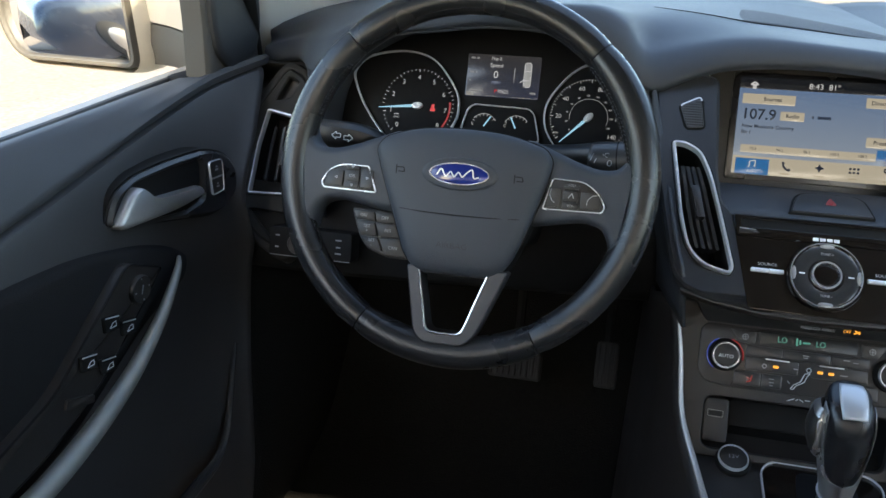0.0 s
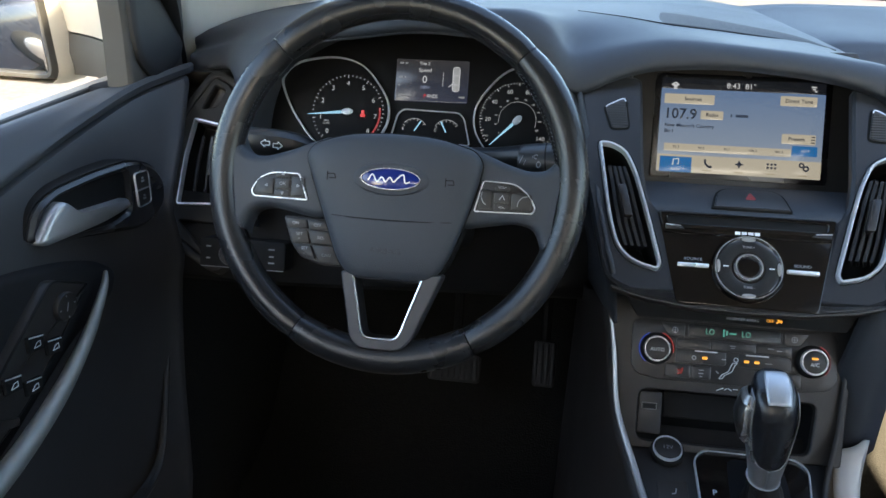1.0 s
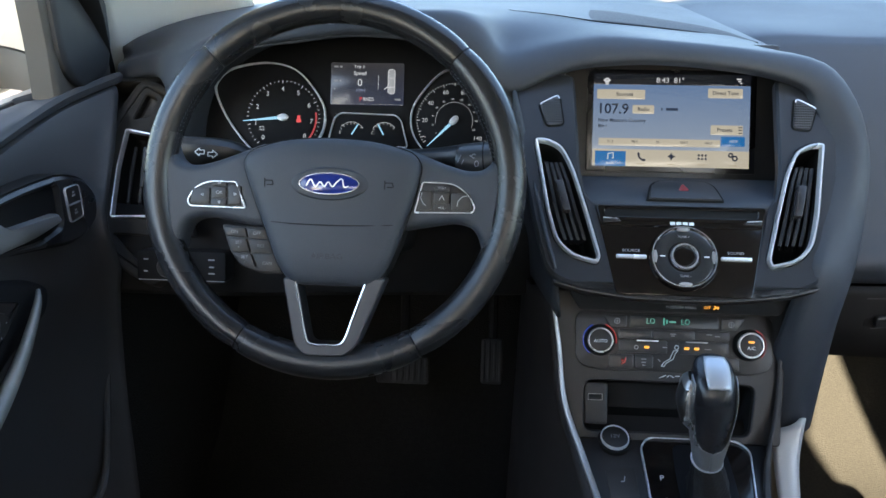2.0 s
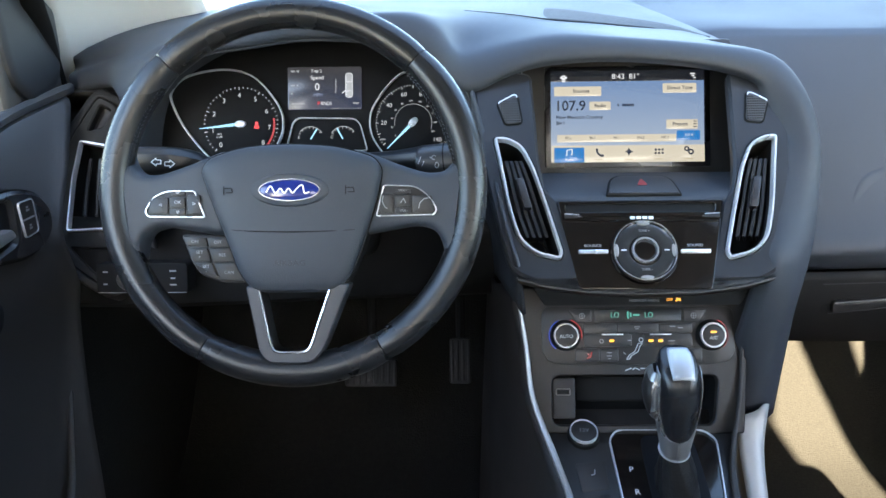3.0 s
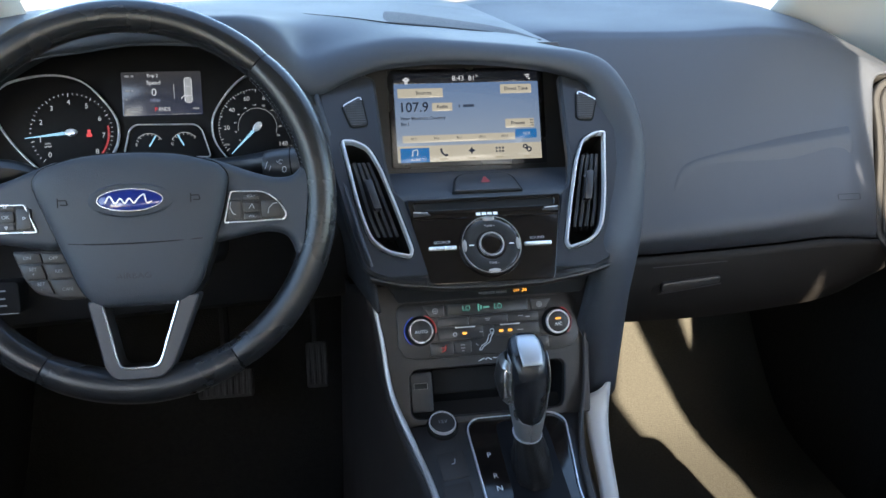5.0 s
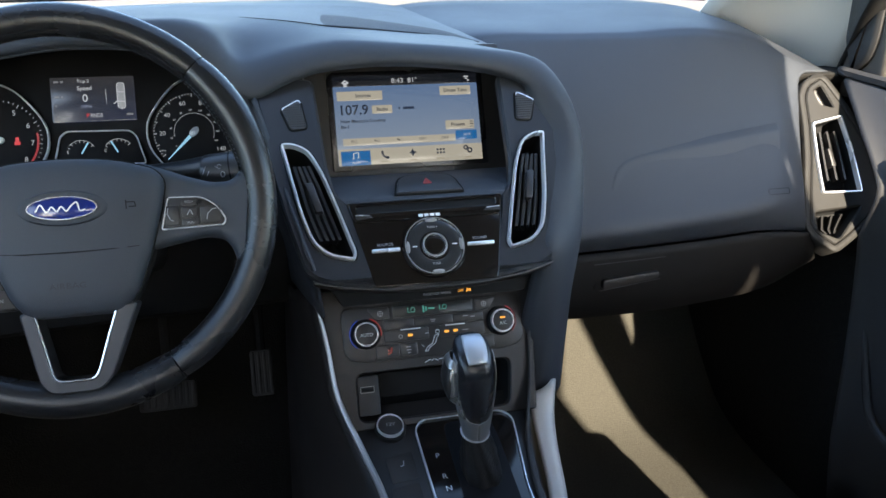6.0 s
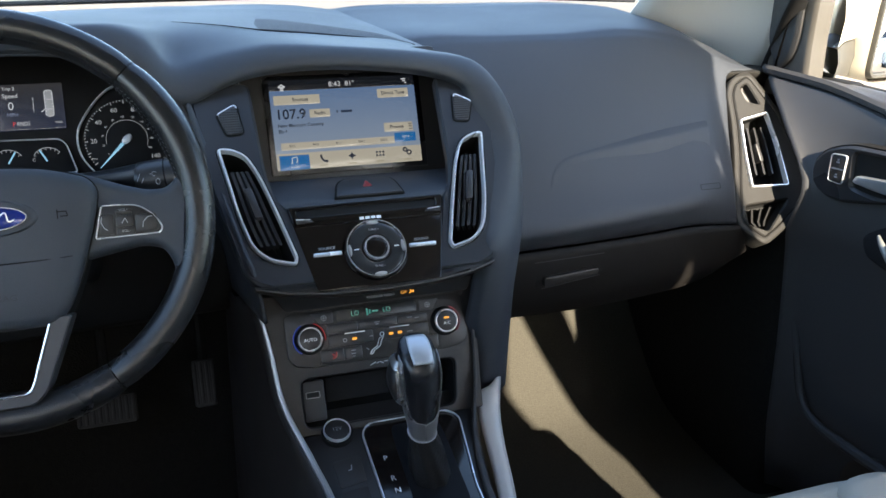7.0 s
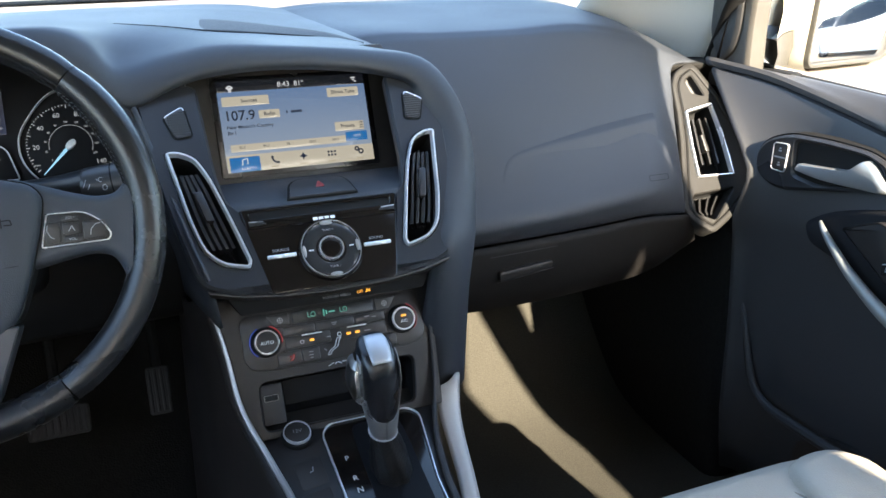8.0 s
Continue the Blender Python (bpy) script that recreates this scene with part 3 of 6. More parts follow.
for s in (-1, 1):
    a, b = CX + s * 0.70, CX + s * 0.79
    # Kick panels use the darkened carpet for the dim sides.
    part("kick_panel", box(min(a, b), 0.20, 0.0, max(a, b), 0.76, 0.50, 0.03, None, 4), SHADE_CARPET, dash, "dark carpeted panel beside the footwell")
    # Added dark box that keeps the gap beside the door in shade.
    a, b = CX + s * 0.752, CX + s * 0.785
    part("side_closure", box(min(a, b), 0.20, 0.45, max(a, b), 0.48, 0.74, 0.006), DARK, dash, "dark filler box in the gap between dashboard and door")
    edge = [(CX + s * 0.738, 0.44, 0.66), (CX + s * 0.728, 0.37, 0.735), (CX + s * 0.688, 0.26, 0.88), (CX + s * 0.658, 0.09, 1.03), (CX + s * 0.643, -0.05, 1.14)]
    solid(part("pillar_closure", sheet([edge, [(CX + s * 0.757, y - 0.01, z) if z < 0.8 else (x + s * 0.022, y - 0.012, z) for x, y, z in edge]], 3, 2), DARK, dash), 0.004)
bm = box(CX - 0.66, 0.37, 0.50, CX + 0.66, 0.72, 0.74, 0.02)
part("core", bm, DARK, dash)

# ---- steering wheel ----
FW = plane((0.003, 0.0, 0.70), (0, math.sin(radians(20)), math.cos(radians(20))))
wheel = thing("steering_wheel", (0.003, 0.0, 0.70), "black leather three-spoke steering wheel with satin trim and a blue badge", "steering wheel")


def rim_arc(a0, a1, n):
    """A stretch of the rim between two angles from the top, pinched at the seams."""
    bm = bmesh.new()
    rings = []
    for i in range(n + 1):
        a = radians(a0 + (a1 - a0) * i / n)
        edge = min(i, n - i)
        pinch = 0.0012 if edge == 0 else (0.0003 if edge == 1 else 0.0)
        grip = 0.0018 * math.exp(-((abs(math.degrees(a)) - 62) / 16) ** 2) + 0.0012 * math.exp(-((abs(math.degrees(a)) - 180) / 30) ** 2)
        ra, rn = 0.0150 + grip - pinch, 0.0150 + grip * 0.6 - pinch
        ring_ = []
        for j in range(16):
            b = 2 * math.pi * j / 16
            r = 0.1690 + ra * math.cos(b)
            ring_.append(bm.verts.new((r * math.sin(a), r * math.cos(a), rn * math.sin(b))))
        rings.append(ring_)
    for p, q in zip(rings, rings[1:]):
        for j in range(16):
            bm.faces.new((p[j - 1], p[j], q[j], q[j - 1]))
    bm.faces.new(rings[0])
    bm.faces.new(rings[-1][::-1])
    return bm


for a0, a1, n, lab in ((-43.8, 43.8, 24, "smooth leather top of the rim"), (44.2, 149.8, 28, "perforated leather side of the rim"), (150.2, 209.8, 18, "smooth leather foot of the rim"), (210.2, 315.8, 28, "perforated leather side of the rim")):
    part("rim", rim_arc(a0, a1, n), LEATHER, wheel, lab, FW, 60)
bm = bmesh.new()
for s in (-1, 1):
    for i in range(46):
        a = radians(46 + i * 1.5) * s
        for w in (-0.5, 0.5):
            r, z = 0.1545, 0.0082
            p = Vector((r * math.sin(a), r * math.cos(a), z))
            t = Vector((math.cos(a), -math.sin(a), 0)) * 0.0011
            q = Vector((math.sin(a), math.cos(a), 0.5)).normalized() * 0.0016 * w
            up = Vector((-math.sin(a), -math.cos(a), 1)).normalized() * 0.0006
            vs = [bm.verts.new(v) for v in (p - t + q, p + t + q * 2, p + t + q * 2 + up, p - t + q + up)]
            bm.faces.new(vs)
tagged(part("stitching", bm, material("dark_thread", (0.09, 0.09, 0.095), 0.7, vary=0.1), wheel, "dark thread stitching", FW), kind="stuff")

hub = rounded([(-0.033, -0.0945), (0.0415, -0.0945), (0.0555, -0.080), (0.0675, -0.05), (0.0815, -0.005), (0.086, 0.020), (0.078, 0.031), (0.045, 0.041), (0.0, 0.044), (-0.045, 0.041), (-0.076, 0.031), (-0.084, 0.020), (-0.0755, -0.005), (-0.058, -0.05), (-0.0465, -0.080)], 0.02, 3)
hub = [p + Vector((0.0005, 0)) for p in hub]
pad = part("airbag_cover", dome(hub, [(1, -0.02), (1, 0.011), (0.985, 0.016), (0.95, 0.0195), (0.87, 0.0222), (0.70, 0.0242), (0.45, 0.0252), (0.2, 0.0256)]), SOFT, wheel, "dark soft airbag cover", FW, 50)
part("cover_gap", slab(inset(hub, -0.0012), -0.02, 0.0102, 0.0003), DARK, wheel, "dark gap round the airbag cover", FW)
logo = oval(0.003, 0.0, 0.0285, 0.0105, 40)
part("badge", dome(oval(0.003, 0.0, 0.036, 0.0155, 40), [(1, 0.020), (1, 0.0255), (0.92, 0.0268), (0.8, 0.0262)]), SOFT, pad, "", FW, 50)
part("badge_border", ring(logo, 0.0016, 0.025, 0.0292), BRIGHT, pad, "bright oval border", FW)
part("badge_face", dome(inset(logo, 0.0013), [(1, 0.025), (1, 0.0276), (0.7, 0.0286), (0.3, 0.0288)]), BLUE, pad, "deep blue oval badge", FW, 60)
# a plain wavy line in place of the maker's mark
strokes("badge_mark", loop(catmull([(-0.0190, -0.0022, 0), (-0.0150, 0.0036, 0), (-0.0105, -0.0030, 0), (-0.0062, 0.0014, 0), (-0.0024, -0.0028, 0), (0.0014, 0.0014, 0), (0.0052, -0.0028, 0), (0.0090, 0.0012, 0), (0.0140, 0.0044, 0), (0.0160, -0.0028, 0), (0.0205, -0.0020, 0)], 6), False), 0.0012, FW @ Matrix.Translation((0.001, 0, 0)), CHROME, pad, 0.0291)
# Embossed word of one colour; darker plastic puts in its shade.
words("AIRBAG", 0.0072, FW, (0.002, -0.067), FASCIA, pad, 0.0251, wide=1.2)
# Dark line laid in for the soft shade along the crease.
part("crease", tube([(-0.052, -0.036, 0.0226), (-0.03, -0.0375, 0.0245), (0.004, -0.0382, 0.0250), (0.035, -0.0378, 0.0245), (0.062, -0.0365, 0.0226)], [0.0003, 0.0007, 0.0009, 0.0007, 0.0003], 6, 5), DARK, pad, "", FW)
for u in (-0.054, 0.058):
    strokes("horn_mark", loop([(u - 0.004, 0.002), (u + 0.003, 0.002), (u + 0.004, -0.002), (u - 0.002, -0.002)], False) + [((u - 0.004, 0.004), (u - 0.004, -0.004))], 0.0009, FW, DARK, pad, 0.0252)

for s in (-1, 1):
    sp = rounded([(s * x, y) for x, y in ((0.062, 0.040), (0.086, 0.031), (0.106, 0.0230), (0.128, 0.0165), (0.143, 0.0175), (0.151, 0.0245), (0.1565, 0.040), (0.169, 0.042), (0.174, 0.0), (0.166, -0.062), (0.1440, -0.067), (0.1425, -0.050), (0.1360, -0.037), (0.119, -0.0325), (0.096, -0.0365), (0.066, -0.042), (0.050, -0.036), (0.050, 0.03))], 0.008, 3)
    spoke = part("spoke", plate(sp, [(0, -0.016), (0, -0.001), (0.0010, 0.0035), (0.0028, 0.0068), (0.0055, 0.0088), (0.0085, 0.0095)]), SOFT, wheel, "dark side spoke with switches", FW, 50)
    pod = rounded([(s * 0.0795, -0.0245), (s * (0.0895 if s < 0 else 0.087), 0.0015 if s < 0 else 0.0055), (s * 0.117, 0.0015 if s < 0 else 0.0045), (s * 0.130, -0.0045), (s * 0.1375, -0.0175), (s * 0.135, -0.0235)], [0.003, 0.003, 0.006, 0.008, 0.003, 0.003], 3)
    part("switch_frame", ring(pod, 0.0014, 0.007, 0.0118), CHROME, spoke, "satin chrome frame round the switches", FW)
    part("switch_base", slab(inset(pod, 0.001), 0.007, 0.0102, 0.0004), HARD, spoke, "", FW)
    for x0, y0, x1, y1 in ((0.0985, -0.0145, 0.1125, -0.005), (0.0845, -0.021, 0.0965, -0.003), (0.0985, -0.0035, 0.1125, 0.0005), (0.0985, -0.0220, 0.1135, -0.0160), (0.1145, -0.0205, 0.1325, -0.005)):
        part("switch", slab(rounded([(s * x0, y0), (s * x1, y0), (s * x1, y1), (s * x0, y1)], 0.0015, 2), 0.0095, 0.0118, 0.0006), HARD, spoke, "", FW)
    ws_ = []
    if s < 0:
        words("OK", 0.0045, FW, (-0.1055, -0.0098), GREY, spoke, 0.0121)
        for x, y, d in ((-0.1055, 0.0, (0, 1)), (-0.1055, -0.019, (0, -1)), (-0.09, -0.011, (1, 0)), (-0.122, -0.012, (-1, 0))):
            d = Vector(d) * 0.0012
            e = Vector((-d.y, d.x))
            c = Vector((x, y))
            ws_ += loop([c + d, c - d + e, c - d - e])
    else:
        ws_ += loop([(0.087, -0.005), (0.086, -0.010), (0.0885, -0.0155), (0.091, -0.017)], False) + loop([(0.120, -0.017), (0.121, -0.012), (0.125, -0.008), (0.129, -0.0075)], False)
        ws_ += loop([(0.103, -0.012), (0.106, -0.0075), (0.108, -0.012)], False)
        words("VOL+", 0.0032, FW, (0.1055, -0.0003), GREY, spoke, 0.0121)
        words("VOL-", 0.0032, FW, (0.106, -0.019), GREY, spoke, 0.0121)
    strokes("symbols", ws_, 0.0007, FW, GREY, spoke, 0.0121)

# lower spoke: a frame round an open slot
oute = rounded([(-0.0415, -0.088), (-0.029, -0.150), (-0.0205, -0.1605), (0.0200, -0.1605), (0.0305, -0.149), (0.0560, -0.086)], [0.004, 0.014, 0.010, 0.010, 0.014, 0.004], 3)
hole = rounded([(-0.0285, -0.092), (-0.0165, -0.1495), (0.0175, -0.1495), (0.0372, -0.092)], [0.001, 0.007, 0.007, 0.001], 4)
low = part("lower_spoke", holed(oute, [hole], -0.014, 0.0168), SATIN, wheel, "dark satin lower spoke with an open slot", FW)
edge = [(-0.0285, -0.092, 0.0172), (-0.0222, -0.122, 0.0172), (-0.0178, -0.143, 0.0172), (-0.012, -0.1492, 0.0172), (0.003, -0.1498, 0.0172), (0.0135, -0.1492, 0.0172), (0.0195, -0.143, 0.0172), (0.0268, -0.122, 0.0172), (0.0372, -0.092, 0.0172)]
part("chrome_edge", tube(edge, 0.0012, 8, 4), BRIGHT, low, "bright edge of the slot", FW)
# speed control switches under the left spoke
cr = part("speed_switch_pad", slab(rounded([(-0.1075, -0.0395), (-0.062, -0.041), (-0.045, -0.086), (-0.066, -0.086), (-0.088, -0.079), (-0.098, -0.066)], 0.004, 3), -0.012, -0.002, 0.002), HARD, wheel, "", FW)
for pts, txt, at in ((((-0.1055, -0.0415), (-0.083, -0.0425), (-0.081, -0.0515), (-0.101, -0.0505)), "ON", (-0.0935, -0.0465)),
                     (((-0.082, -0.0425), (-0.064, -0.0435), (-0.060, -0.0520), (-0.080, -0.0515)), "OFF", (-0.0715, -0.0475)),
                     (((-0.100, -0.0525), (-0.082, -0.0530), (-0.078, -0.066), (-0.096, -0.0655)), "SET +", (-0.089, -0.059)),
                     (((-0.0955, -0.067), (-0.0775, -0.0672), (-0.072, -0.080), (-0.087, -0.0775)), "SET -", (-0.083, -0.0725)),
                     (((-0.080, -0.0530), (-0.060, -0.0535), (-0.055, -0.066), (-0.076, -0.066)), "RES", (-0.0675, -0.0595)),
                     (((-0.0755, -0.0672), (-0.0545, -0.0672), (-0.047, -0.084), (-0.068, -0.0835)), "CAN", (-0.061, -0.076))):
    part("switch", slab(rounded(pts, 0.0015, 2), -0.004, 0.0005, 0.0008), HARD, cr, "", FW)
    words(txt.replace(" ", "\n") if " " in txt else txt, 0.0044, FW, at, GREY, cr, 0.0009)

column = thing("steering_column", (0.0, 0.15, 0.62), "black shroud of the steering column with its stalks", "steering column")
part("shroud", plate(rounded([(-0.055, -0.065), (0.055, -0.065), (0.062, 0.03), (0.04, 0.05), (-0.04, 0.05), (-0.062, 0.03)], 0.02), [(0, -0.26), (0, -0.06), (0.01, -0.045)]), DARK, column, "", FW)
GLOSSY = material("stalk_black", (0.012, 0.012, 0.013), 0.38, vary=0.15)
for s in (-1, 1):
    part("stalk", tube([(s * 0.05, 0.105, 0.672), (s * 0.090, 0.100, 0.688), (s * 0.126, 0.087, 0.705), (s * 0.188, 0.08, 0.711)] if s < 0 else [(0.05, 0.095, 0.70), (0.095, 0.09, 0.703), (0.13, 0.085, 0.706), (0.165, 0.08, 0.71)], [0.007, 0.009, 0.0155, 0.0145] if s < 0 else [0.012, 0.013, 0.016, 0.013], 12, 5, flat=1.25), GLOSSY, column, "black indicator stalk" if s < 0 else "black wiper stalk with a ribbed knob")
SM = plane((-0.141, 0.066, 0.713), (0, 0.35, 1))
strokes("symbols", loop([(-0.012, 0.0), (-0.007, 0.004), (-0.007, 0.002), (-0.002, 0.002), (-0.002, -0.002), (-0.007, -0.002), (-0.007, -0.004)]) + loop([(0.012, -0.002), (0.007, 0.002), (0.007, 0.0), (0.002, 0.0), (0.002, -0.004), (0.007, -0.004), (0.007, -0.006)]), 0.0008, SM, WHITE, column, 0.004)

# ribbed knob and signs of the wiper stalk
part("stalk_knob", tube([(0.120, 0.080, 0.7055), (0.126, 0.079, 0.706), (0.154, 0.076, 0.709), (0.160, 0.075, 0.710)], [0.0175, 0.0190, 0.0190, 0.0165], 16, 4), material("stalk_grey", (0.030, 0.030, 0.032), 0.35, vary=0.1), column, "dark ribbed knob")
part("knob_gap", tube([(0.1465, 0.0768, 0.7082), (0.1480, 0.0766, 0.7084)], 0.0193, 16, 2), DARK, column)
WM = plane((0.135, 0.0605, 0.7135), (0, 0.62, 1))
tagged(strokes("symbols", loop(oval(0.0, 0.003, 0.0022, 0.0022, 8)) + loop(oval(0.003, -0.005, 0.002, 0.003, 8)) + [((-0.004, 0.004), (-0.003, 0.002)), ((-0.016, -0.004), (-0.013, 0.004)), ((-0.012, -0.006), (-0.010, -0.001))], 0.0006, WM, GREY, column, 0.0010), kind="stuff")

# ---- instrument cluster ----
FG = plane((0.0, 0.231, 0.717), (0, math.sin(radians(20)), math.cos(radians(20))))
cluster = thing("instrument_cluster", (0.0, 0.231, 0.717), "black instrument cluster with two lit dials and a trip display", "instrument cluster")
FACE = material("dial_face", (0.004, 0.004, 0.005), 0.62, vary=0.15, spec=0.18)
DIALRING = material("dial_ring_grey", (0.62, 0.63, 0.66), 0.38, metal=0.25, vary=0.05)
NEEDLE = lit("needle_light", (0.30, 0.62, 0.85), 0.9)
INK = lit("dial_print", (0.75, 0.80, 0.85), 0.42)
REDL = lit("red_light", (0.9, 0.05, 0.05), 0.7)
AMBER = lit("amber_light", (1.0, 0.42, 0.05), 1.1)
TEAL = lit("teal_digits", (0.16, 0.75, 0.62), 0.36)
part("backing", slab(rounded([(-0.205, -0.07), (0.205, -0.07), (0.205, 0.05), (0.15, 0.085), (0.0, 0.105), (-0.15, 0.085), (-0.205, 0.05)], 0.03), -0.012, -0.003, 0.002), FACE, cluster, "", FG)


def polar(c, r, a):
    return (c[0] + r * math.cos(radians(a)), c[1] + r * math.sin(radians(a)))


for s in (-1, 1):
    o = [(-0.1885, 0.026), (-0.187, 0.044), (-0.168, 0.0595), (-0.125, 0.067), (-0.090, 0.059), (-0.065, 0.034), (-0.052, 0.008), (-0.057, -0.022), (-0.085, -0.050), (-0.13, -0.050), (-0.168, -0.012)]
    o = [(p.x * -s, p.y) for p in catmull([(a, b, 0) for a, b in o], 5, True)]
    dial = part("dial", slab(o, -0.004, 0.0, 0.0005), FACE, cluster, "black rev counter face with white figures" if s < 0 else "black speedometer face with white figures", FG)
    part("dial_ring", ring(o, 0.0018, -0.002, 0.006), DIALRING, dial, "thin bright ring round the dial", FG)
    c = (s * 0.1045, 0.0)
    ticks = []
    if s < 0:
        ang = [225 - i * (225 + 40) / 8 for i in range(9)]
        for i in range(41):
            a = 225 - i * 265 / 40
            ticks.append((polar(c, 0.0455, a), polar(c, 0.0415 if i % 5 == 0 else 0.0435, a)))
        for i, a in enumerate(ang):
            words(str(i), 0.0082, FG, polar(c, 0.035, a), INK, dial, 0.0006)
        strokes("red_band", loop([polar(c, 0.0405, a) for a in range(-38, 12, 4)], False), 0.0022, FG, lit("dim_red", (0.8, 0.05, 0.05), 0.38), dial, 0.0005, "red end of the scale")
        tip = polar(c, 0.050, 186)
        lamp = (c[0] + 0.019, c[1])
        strokes("belt_light", [((lamp[0], lamp[1] - 0.0045), (lamp[0], lamp[1] + 0.003)), ((lamp[0] - 0.003, lamp[1] - 0.0035), (lamp[0] + 0.003, lamp[1] - 0.0035))], 0.0035, FG, REDL, dial, 0.0007, "red warning light")
        words("RPM\nx1000", 0.0032, FG, (-0.131, -0.0135), INK, dial, 0.0006)
    else:
        for i in range(57):
            a = 216 - i * 252 / 56
            ticks.append((polar(c, 0.0455, a), polar(c, 0.0415 if i % 4 == 0 else 0.0438, a)))
        for i in range(1, 8):
            words(str(20 * i), 0.0072, FG, polar(c, 0.0355, 216 - i * 36), INK, dial, 0.0006)
        for i in range(0, 11):
            words(str(20 * i), 0.0030, FG, polar(c, 0.0262, 216 - i * 24), INK, dial, 0.0006)
        strokes("inner_scale", loop([polar(c, 0.0225, a) for a in range(-20, 200, 10)], False), 0.0004, FG, INK, dial, 0.0005)
        words("MPH", 0.0030, FG, (0.068, -0.020), INK, dial, 0.0006)
        tip = polar(c, 0.044, 225)
    strokes("ticks", ticks, 0.0008, FG, INK, dial, 0.0005)
    d = (Vector(tip) - Vector(c)).normalized()
    e = Vector((-d.y, d.x))
    cc = Vector(c)
    part("needle", slab([cc - d * 0.004 + e * 0.0022, cc - d * 0.004 - e * 0.0022, Vector(tip) - e * 0.0003, Vector(tip) + e * 0.0003], 0.003, 0.0045, 0.0003), NEEDLE, dial, "pale blue lit needle", FG)
    part("needle_cap", slab([cc + d * (0.0068 * math.cos(a)) + e * (0.0040 * math.sin(a)) for a in [i * math.pi / 10 for i in range(20)]], 0.002, 0.0065, 0.001), DIALRING, dial, "", FG)

pod = rounded([(-0.050, -0.032), (-0.0415, 0.0015), (-0.034, 0.0075), (0.034, 0.0060), (0.041, -0.0005), (0.050, -0.034)], 0.005, 3)
small = part("small_dial", slab(pod, -0.004, 0.0, 0.0005), FACE, cluster, "fuel and temperature dials", FG)
part("dial_ring", ring(pod, 0.0013, -0.002, 0.005), DIALRING, small, "thin bright frame", FG)
for cx_, flip, t_ in ((-0.020, -1, "E"), (0.020, 1, "C")):
    cc = (cx_, -0.020)
    strokes("ticks", loop([polar(cc, 0.0165, 90 + flip * -50 + flip * i * 12) for i in range(10)], False) + [(polar(cc, 0.0165, a), polar(cc, 0.0135, a)) for a in range(40, 150, 18)], 0.0006, FG, INK, small, 0.0005)
    a = 118 if flip > 0 else 58
    strokes("needle", [(polar(cc, 0.001, a), polar(cc, 0.0155, a))], 0.0017, FG, NEEDLE, small, 0.003)
    words(t_, 0.005, FG, (cx_ - 0.014 * 1, -0.0165), INK, small, 0.0006)

def screen_light(name, low, high, power):
    """Screen light that runs from one colour below to another above."""
    mt = lit(name, high, power, 0.18)
    nt = mt.node_tree
    co, sep, mp, mx = (nt.nodes.new("ShaderNode" + n) for n in ("TexCoord", "SeparateXYZ", "MapRange", "Mix"))
    mx.data_type = "RGBA"
    nt.links.new(co.outputs["Generated"], sep.inputs[0])
    nt.links.new(sep.outputs[2], mp.inputs[0])
    nt.links.new(mp.outputs[0], mx.inputs[0])
    mx.inputs[6].default_value, mx.inputs[7].default_value = (*low, 1), (*high, 1)
    nt.links.new(mx.outputs[2], nt.nodes["Principled BSDF"].inputs["Emission Color"])
    return mt


# trip display
disp = part("trip_display", slab(rect(-0.047, 0.017, 0.0425, 0.068, 0.002), -0.003, 0.0015, 0.0005), screen_light("trip_screen", (0.020, 0.026, 0.052), (0.031, 0.031, 0.033), 1.0), cluster, "small lit trip display", FG)
DW = lit("trip_white", (0.85, 0.88, 0.92), 0.62)
words("Trip 2", 0.0052, FG, (-0.012, 0.0630), DW, disp, 0.0020)
words("Speed", 0.0066, FG, (-0.011, 0.0550), DW, disp, 0.0020)
words("0", 0.0125, FG, (-0.011, 0.0435), DW, disp, 0.0020)
words("MPH", 0.0056, FG, (-0.010, 0.0340), lit("trip_dim", (0.35, 0.42, 0.6), 0.6), disp, 0.0020)
words("P", 0.0068, FG, (-0.0095, 0.0238), REDL, disp, 0.0020)
words("RNDS", 0.0064, FG, (-0.0068, 0.0238), DW, disp, 0.0020, align="LEFT", wide=0.8)
tagged(strokes("marks", [((-0.043, 0.063), (-0.038, 0.063)), ((-0.036, 0.063), (-0.033, 0.063)), ((-0.043, 0.046), (-0.038, 0.046)), ((-0.036, 0.046), (-0.034, 0.046)), ((-0.042, 0.024), (-0.026, 0.024)), ((0.032, 0.024), (0.039, 0.024)), ((-0.043, 0.036), (-0.041, 0.036))], 0.0022, FG, lit("trip_grey", (0.5, 0.52, 0.55), 0.35), disp, 0.0020), kind="stuff")
strokes("car_picture", loop(rounded([(0.0235, 0.031), (0.0315, 0.031), (0.0315, 0.060), (0.0235, 0.060)], 0.003, 3)) + [((0.0245, 0.050), (0.0305, 0.050)), ((0.0245, 0.039), (0.0305, 0.039)), ((0.0235, 0.040), (0.019, 0.036))], 0.0009, FG, DW, disp, 0.0020)
part("car_shape", slab(rect(0.0242, 0.0318, 0.0308, 0.0592, 0.003), 0.001, 0.0018, 0.0002), lit("car_grey", (0.45, 0.47, 0.5), 0.55, 0.3), disp, "", FG)
strokes("divider", [((0.0115, 0.036), (0.0115, 0.053))], 0.0004, FG, DW, disp, 0.0020)

# ---- centre stack ----
FA = plane((CX - 0.005, 0.038, 0.623), (0, 0.829, 1))
FB = plane((CX, 0.190, 0.730), (0, 0.388, 1))
FC = plane((CX, 0.059, 0.518), (0, 0.5, 1))
